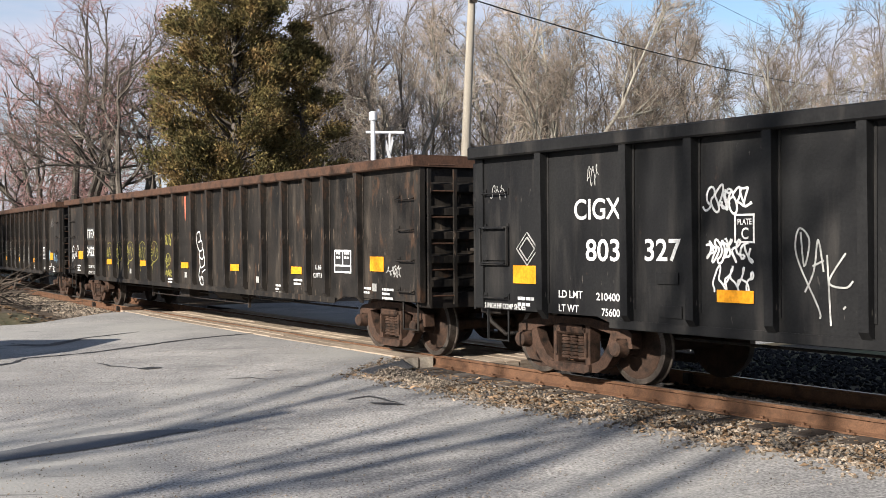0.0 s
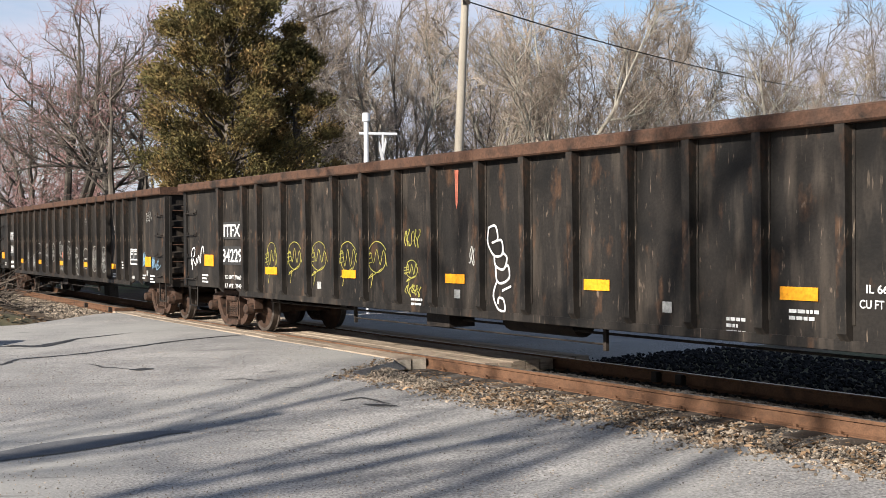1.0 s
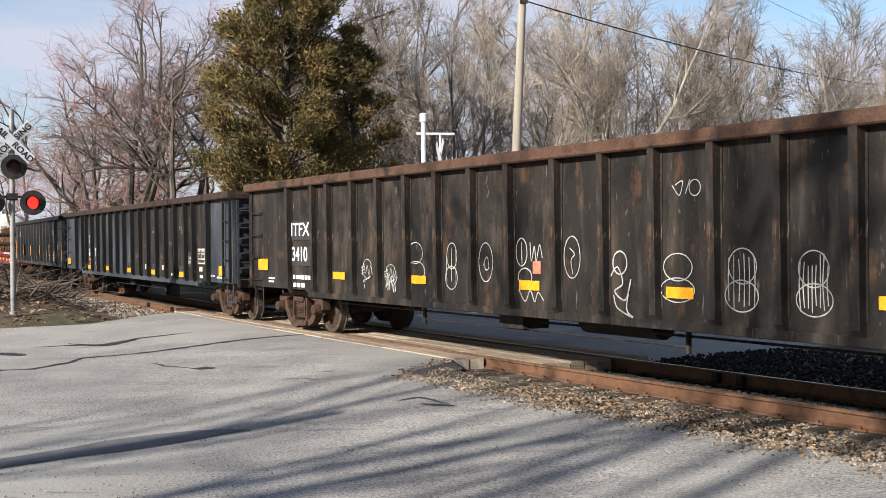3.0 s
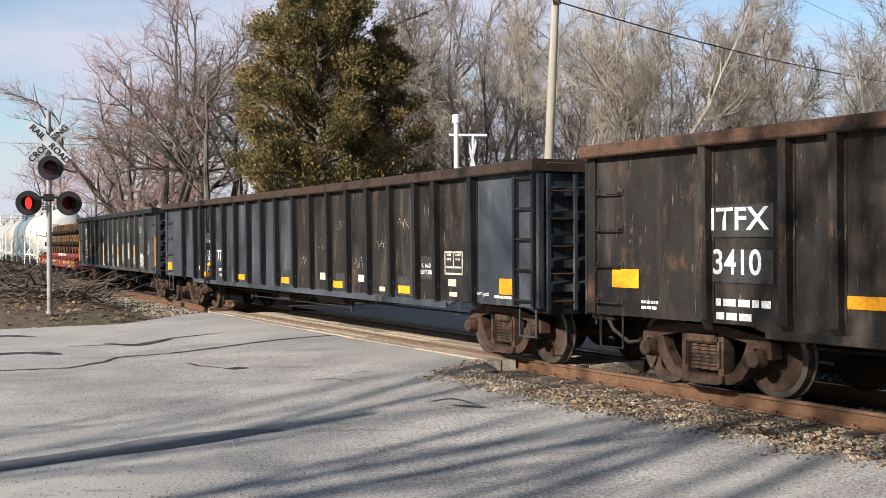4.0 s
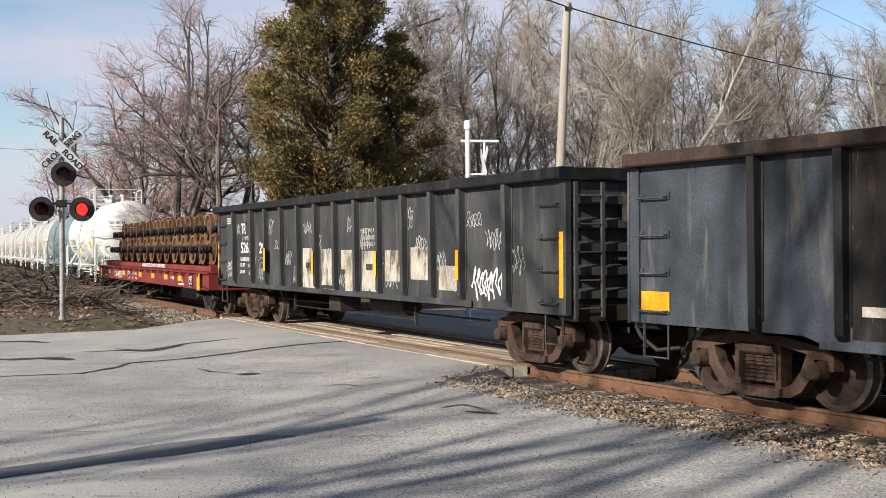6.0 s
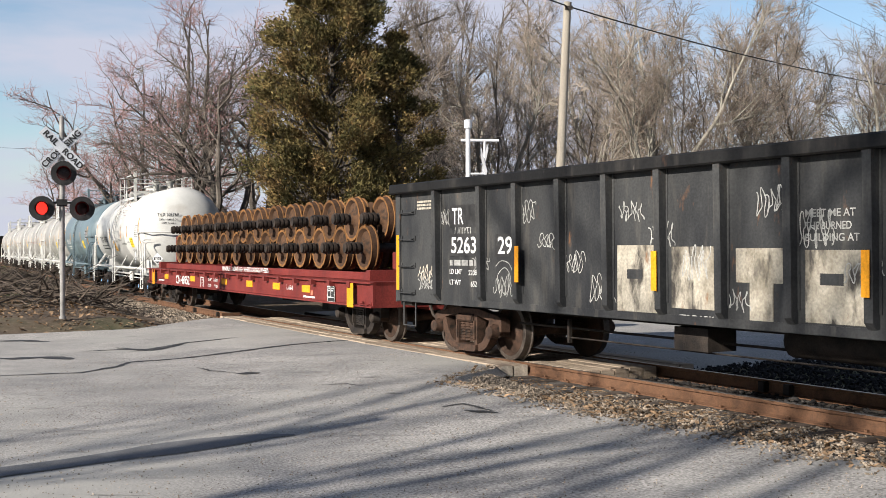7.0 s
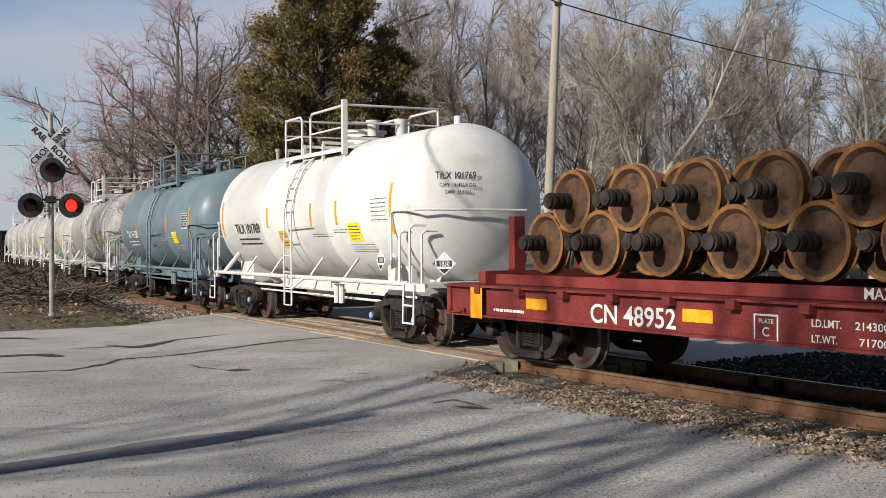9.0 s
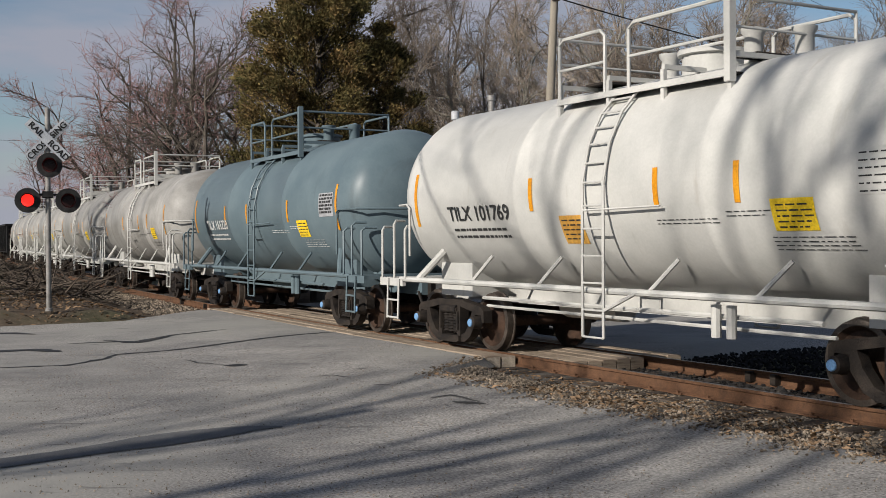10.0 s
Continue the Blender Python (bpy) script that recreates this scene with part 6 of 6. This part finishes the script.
# trees beside the road, out of the camera's sight but for a branch; they shade the road
tree(WIDE[1], -28.0, 34.0, 40, 1.3, bark_dark, twig_dark, WIDE_LABEL, "trees beside the road")
for i, (c, k) in enumerate(((-9.4, -18), (-8.7, -26), (-7.9, -21), (-7.4, -16), (-6.3, -24), (-3.9, -20))):
    tree(THIN[i % 3], 0.75 * c + 0.66 * k, -0.66 * c + 0.75 * k, 70 * i, 1.45 + 0.1 * (i % 3), bark_dark, twig_dark, "tall bare tree across the road from the track", "trees beside the road")


def cedar(x, y, height, girth, seed, count):
    rnd = random.Random(seed)
    t = thing("cedar_tree", "dense green-brown red cedar with a ragged outline", "tree", at=pose(x, y, ground_z(x, y)))
    part("trunk", Kit().tube([(0, 0, -0.2), (0.1, 0, height * 0.5), (0, 0.1, height * 0.95)], 0.3, 8, 0.03), bark_dark, t)

    def radius(f):
        return girth * float(np.interp(f, (0, 0.1, 0.31, 0.56, 0.71, 0.8, 0.88, 1.0), (0.75, 0.95, 1.0, 0.92, 0.8, 0.68, 0.4, 0.05)))
    limbs, vs, fs = Kit(), [], []
    for i in range(count):
        f = 0.04 + 0.94 * (i + rnd.random()) / count
        az = i * 2.399 + rnd.uniform(-0.4, 0.4)
        R = radius(f) * rnd.choice((rnd.uniform(0.5, 0.95), rnd.uniform(0.9, 1.18)))
        z = f * height
        tip = Vector((math.cos(az) * R, math.sin(az) * R, z + 0.25 * R + rnd.uniform(-0.2, 0.5)))
        root = Vector((0, 0, z - 0.15 * R))
        limbs.tube([root, root.lerp(tip, 0.5) + Vector((0, 0, -0.1)), tip], 0.05, 4, 0.012, cap=False)
        size = 0.3 + 0.12 * R
        for c in range(430):
            u = rnd.random() ** 0.4
            p = root.lerp(tip, 0.3 + 0.7 * u) + Vector((rnd.gauss(0, size * 0.32), rnd.gauss(0, size * 0.32), rnd.gauss(0.05, size * 0.30)))
            out = (Vector((p.x, p.y, 0)).normalized() * 0.7 + Vector((rnd.gauss(0, 0.5), rnd.gauss(0, 0.5), 0.6 + rnd.gauss(0, 0.4)))).normalized()
            w = out.orthogonal().normalized()
            w = (Matrix.Rotation(rnd.uniform(0, 6.28), 3, out) @ w)
            ln, wd = rnd.uniform(0.08, 0.2), rnd.uniform(0.014, 0.034)
            k = len(vs)
            v2 = w.cross(out)
            vs += [tuple(p - w * wd), tuple(p + out * ln), tuple(p + w * wd), tuple(p + out * ln * 0.6 + v2 * wd * 1.6), tuple(p - v2 * wd)]
            fs += [(k, k + 1, k + 2), (k + 4, k + 3, k + 1)]
    tagged(part("limb", limbs, bark_dark, t), kind="stuff")
    part("crown", Kit().add(vs, fs), needle, t, "scale-leaved sprays, browned by winter")


cedar(-6.95, 38.05, 11.6, 2.65, 5, 190)
cedar(-4.75, 38.6, 9.4, 1.35, 8, 52)

# far woods all round, one mass
k = Kit()
rnd = random.Random(21)
fv = [np.array([v.co for v in me.vertices]) for me in (SLIM[1][0], WIDE[1][0])]
ff = [[tuple(p.vertices) for p in me.polygons] for me in (SLIM[1][0], WIDE[1][0])]
for i in range(58):
    az, d = radians(-180 + 360 * (i + rnd.random()) / 70), rnd.uniform(100, 160)
    x, y = d * math.sin(az), d * math.cos(az)
    u, lat = coord((x, y))
    if abs(lat) < 12:
        continue
    w = i % 2
    c, s, sc = math.cos(i * 1.7), math.sin(i * 1.7), rnd.uniform(0.8, 1.15)
    pts = fv[w] * sc
    k.add([(x + c * a - s * b, y + s * a + c * b, z - 0.3) for a, b, z in pts], ff[w])
tagged(part("far_woods", k, bark_grey), "bare woods in the distance", "woods", kind="stuff")

# brush heap and undergrowth left of the signal
k, rnd = Kit(), random.Random(31)
for i in range(1500):
    u, lat = rnd.uniform(33, 60), rnd.uniform(-9.5, -2.8)
    p = beside(u, lat)
    z = ground_z(p.x, p.y)
    a, el = rnd.uniform(0, 6.28), abs(rnd.gauss(0.1, 0.25))
    ln = rnd.uniform(0.6, 2.2)
    d = Vector((math.cos(a) * math.cos(el), math.sin(a) * math.cos(el), math.sin(el))) * ln
    b = Vector((p.x, p.y, z + rnd.uniform(0, 0.55)))
    k.tube([b, b + d * 0.5 + Vector((rnd.gauss(0, 0.08), rnd.gauss(0, 0.08), rnd.gauss(0.05, 0.05))), b + d], rnd.uniform(0.012, 0.035), 4, 0.006, cap=False)
tagged(part("brush_heap", k, brush_wood), "heap of cut dark branches on the soil", "brush", kind="stuff")

# ---- poles, wires and signals ----
pole = thing("utility_pole", "pale leaning wooden utility pole", "utility pole")
PT = Vector((0.92, 35.0, 9.12))
part("shaft", Kit().tube([(0.48, 35.0, -0.4), tuple(PT + Vector((0.01, 0, 0.12)))], 0.165, 14, 0.115), pole_wood, pole)
part("bracket", Kit().box(PT.x - 0.07, PT.x + 0.16, PT.y - 0.15, PT.y - 0.1, 8.98, 9.1).tube([(PT.x + 0.1, PT.y - 0.14, 9.05), (PT.x + 0.1, PT.y - 0.14, 9.2)], 0.03, 8), dark_truck, pole)


def wire(a, b, sag, r, name="cable"):
    a, b = Vector(a), Vector(b)
    k = Kit().tube([a.lerp(b, i / 24) - Vector((0, 0, sag * 4 * (i / 24) * (1 - i / 24))) for i in range(25)], r, 5, cap=False)
    tagged(part(name, k, cable_mat), "black cable hung between utility poles", "cable", "overhead cables")


wire(PT, (27.5, 62.0, 9.3), 0.75, 0.022)
wire(PT, (-13.9, -1.1, 8.3), 0.4, 0.022)
pole_two = thing("utility_pole", "wooden utility pole beside the road, behind the camera", "utility pole")
part("shaft", Kit().tube([(-13.9, -1.1, -0.4), (-13.8, -1.05, 8.4)], 0.17, 14, 0.12), pole_wood, pole_two)
wire((8.0, 42.0, 11.5), (34.0, 74.0, 10.4), 0.6, 0.008)
wire((-46, 74, 9.4), (-27, 80, 8.9), 0.3, 0.012)


def signal(x, y, z, rz, lamps=True, top=4.75):
    """A crossing signal: mast, crossbuck, lamps on a cross-arm."""
    s = thing("crossing_signal", "silver crossing signal mast with crossbuck and red lamps" if lamps else "silver mast with a crossbuck and a cross-arm", "railroad signal", "crossing signals", at=pose(x, y, z, 0, 0, rz))
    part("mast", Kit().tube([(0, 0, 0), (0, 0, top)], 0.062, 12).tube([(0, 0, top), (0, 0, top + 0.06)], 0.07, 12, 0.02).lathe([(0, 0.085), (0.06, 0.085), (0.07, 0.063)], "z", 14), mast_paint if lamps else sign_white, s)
    return s


def bold(ob):
    """Thickens flat lettering by a second copy of its faces set a little aside."""
    me, shift = ob.data, Matrix.Translation((0.008, 0.004, 0.0006))
    k = len(me.vertices)
    vs = [tuple(v.co) for v in me.vertices]
    vs += [tuple(shift @ v.co) for v in me.vertices]
    fs = [tuple(p.vertices) for p in me.polygons]
    me.clear_geometry()
    me.from_pydata(vs, [], fs + [tuple(k + i for i in f) for f in fs])
    return ob


def crossbuck(s, z, y, txt=True, x=0.0, rz=0.0, mat=bright_sign, f=1.0):
    for a, t_ in ((-45, "RAILROAD"), (45, "CROSSING")):
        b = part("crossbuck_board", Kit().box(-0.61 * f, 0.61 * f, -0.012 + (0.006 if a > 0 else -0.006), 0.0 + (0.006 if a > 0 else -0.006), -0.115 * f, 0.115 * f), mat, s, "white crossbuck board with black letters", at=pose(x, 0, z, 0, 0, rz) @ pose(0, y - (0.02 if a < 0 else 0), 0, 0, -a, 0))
        if txt:
            for half in ((t_[:4], -0.34), (t_[4:], 0.34)):
                bold(words(half[0], 0.2, signal_black, b, pose(half[1], -0.024, -0.07), align="CENTER", squeeze=1.02, name="lettering"))


def lamp(s, x, z, y=-0.1, flips=None):
    h = part("lamp", Kit().lathe([(0.0, 0.29), (-0.02, 0.29), (-0.02, 0.16), (0.02, 0.155), (0.16, 0.12), (0.18, 0.0)][::-1], "y", 28), signal_black, s, "round black lamp hood and background disc", at=pose(x, y, z))
    vs = Kit()
    for i in range(13):
        a, b = math.pi * i / 13, math.pi * (i + 1) / 13
        vs.add([(0.165 * math.cos(a), -0.02, 0.165 * math.sin(a)), (0.165 * math.cos(b), -0.02, 0.165 * math.sin(b)), (0.165 * math.cos(b), -0.24, 0.165 * math.sin(b)), (0.165 * math.cos(a), -0.24, 0.165 * math.sin(a)),
                (0.172 * math.cos(a), -0.02, 0.172 * math.sin(a)), (0.172 * math.cos(b), -0.02, 0.172 * math.sin(b)), (0.172 * math.cos(b), -0.24, 0.172 * math.sin(b)), (0.172 * math.cos(a), -0.24, 0.172 * math.sin(a))],
               [(0, 1, 2, 3), (7, 6, 5, 4), (3, 2, 6, 7)])
    part("visor", vs, signal_black, h)
    lens = Kit().lathe([(-0.012, 0.0), (-0.012, 0.06), (-0.006, 0.11), (0.0, 0.145)][::-1], "y", 24).lathe([(0.0, 0.145), (0.006, 0.11), (0.012, 0.06), (0.012, 0.0)][::-1], "y", 24)
    me = lens.mesh("lens")
    me.materials.append(red_glow)
    me.materials.append(dark_lens)
    for p in me.polygons:
        p.material_index = 0 if p.center.y < 0 else 1
    return part("lens", me, None, h, "red signal lens", at=pose(0, -0.045, 0))


near_sig = signal(-11.2, 26.2, 0.14, 23.0)
crossbuck(near_sig, 4.02, -0.09)
part("cross_arm", Kit().tube([(-0.46, 0, 2.74), (0.46, 0, 2.74)], 0.025, 8).box(-0.12, 0.12, -0.1, 0.1, 2.66, 2.82, 0.02).tube([(-0.45, 0, 2.74), (-0.45, -0.02, 2.6)], 0.03, 8).tube([(0.45, 0, 2.74), (0.45, -0.02, 2.6)], 0.03, 8), signal_black, near_sig)
lens_left = lamp(near_sig, -0.45, 2.6)
lens_right = lamp(near_sig, 0.45, 2.6)
lens_top = lamp(near_sig, 0.04, 3.43)
lens_top.matrix_basis = pose(0, -0.045, 0, 0, 0, 180)
far_sig = signal(-1.75, 28.9, -0.1, 0.0, lamps=False, top=5.05)
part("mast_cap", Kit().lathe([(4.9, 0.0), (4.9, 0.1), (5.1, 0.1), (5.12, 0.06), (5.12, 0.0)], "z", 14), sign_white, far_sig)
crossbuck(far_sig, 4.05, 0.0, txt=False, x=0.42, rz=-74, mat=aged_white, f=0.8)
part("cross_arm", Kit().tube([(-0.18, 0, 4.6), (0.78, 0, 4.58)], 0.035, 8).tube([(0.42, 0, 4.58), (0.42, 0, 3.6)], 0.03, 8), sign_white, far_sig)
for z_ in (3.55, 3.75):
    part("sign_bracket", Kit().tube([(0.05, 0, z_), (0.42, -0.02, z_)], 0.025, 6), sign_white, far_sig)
# a boxy car that drives off beside the road, out of sight; its shadow leaves the asphalt
runabout = thing("car", "grey boxy car driving away on the asphalt road", "car")
AWAY = Vector((-0.97, 0.24, 0)).normalized()
k = Kit().prism_y([(-2.2, 0.35), (2.25, 0.35), (2.3, 0.75), (2.15, 1.0), (1.1, 1.08), (0.35, 1.72), (-2.0, 1.8), (-2.2, 1.7), (-2.3, 0.9)], -0.93, 0.93)
part("body", k, old_grey_steel, runabout, "grey painted body")
for y in (-0.935, 0.935):
    part("side_window", Kit().prism_y([(-1.9, 1.12), (0.75, 1.12), (0.3, 1.6), (-1.85, 1.66)], y - 0.004, y + 0.004), signal_black, runabout, "dark side windows")
part("rear_window", Kit().box(-2.27, -2.255, -0.7, 0.7, 1.15, 1.6), signal_black, runabout, "dark rear window")
tyre = Kit().lathe([(-0.11, 0.0), (-0.11, 0.2), (-0.12, 0.22), (-0.11, 0.33), (-0.06, 0.35), (0.06, 0.35), (0.11, 0.33), (0.12, 0.22), (0.11, 0.2), (0.11, 0.0)], "y", 20).mesh("wheel")
ROAD_WHEELS = []
for x in (-1.4, 1.4):
    for y in (-0.84, 0.84):
        ROAD_WHEELS.append((part("wheel", tyre, signal_black, runabout, "black tyre", at=pose(x, y, 0.35)), x, y))


def drive_off(t):
    """Metres that the car has gone by then."""
    return 2.0 * t if t < 2.5 else 5.0 + 2.0 * ((t - 2.5) - (t - 2.5) ** 2 / 5) if t < 5 else 7.5


def runabout_pose(t):
    p = Vector((-10.75, 18.6, 0)) + AWAY * drive_off(t)
    return pose(p.x, p.y, -0.155, 0, 0, math.degrees(math.atan2(AWAY.y, AWAY.x)))


FLIPS = [2.45, 3.25, 4.05, 4.85, 5.62, 6.45, 7.25, 7.9, 8.75, 9.65]


def flash():
    """The lamps' lenses turn like a beacon, by turns lit and dark."""
    for lens, turn in ((lens_left, 0), (lens_right, 180)):
        rows, a = [(0.0, turn)], turn
        for t in FLIPS:
            rows += [(t - 1 / 15, a), (t - 1 / 30, a + 60), (t, a + 120), (t + 1 / 30, a + 180)]
            a += 180
        rows.append((10.0, a))
        walk(lens, [(t, pose(0, -0.045, 0, 0, 0, r)) for t, r in rows])


# ---- movement ----
def car_pose(place, bogie, t):
    s = place - SPEED * t
    a, b = on_track(s - bogie), on_track(s + bogie)
    mid = (a + b) / 2
    d = a - b
    return pose(mid.x, mid.y, 0, 0, 0, math.degrees(math.atan2(d.y, d.x)))


def motions():
    for car, place, bogie in TRAIN:
        walk(car, [(0.5 * i, car_pose(place, bogie, 0.5 * i)) for i in range(21)])
    rests = [(w, w.matrix_basis.copy()) for w in LOAD]
    for w, rest in rests:
        walk(w, [(0.5 * i, car_pose(105.73, 7.6, 0.5 * i) @ rest) for i in range(21)])
    step = math.degrees(SPEED / 30 / 0.457)
    for w, ax in WHEELS:
        walk(w, [(i / 30, pose(ax, 0, 0.457, 0, step * i, 0)) for i in range(301)])
    flash()
    times = [0.1 * i for i in range(51)] + [10.0]
    walk(runabout, [(t, runabout_pose(t)) for t in times])
    for w, x, y in ROAD_WHEELS:
        walk(w, [(t, pose(x, y, 0.35, 0, math.degrees(drive_off(t) / 0.35), 0)) for t in times])


motions()
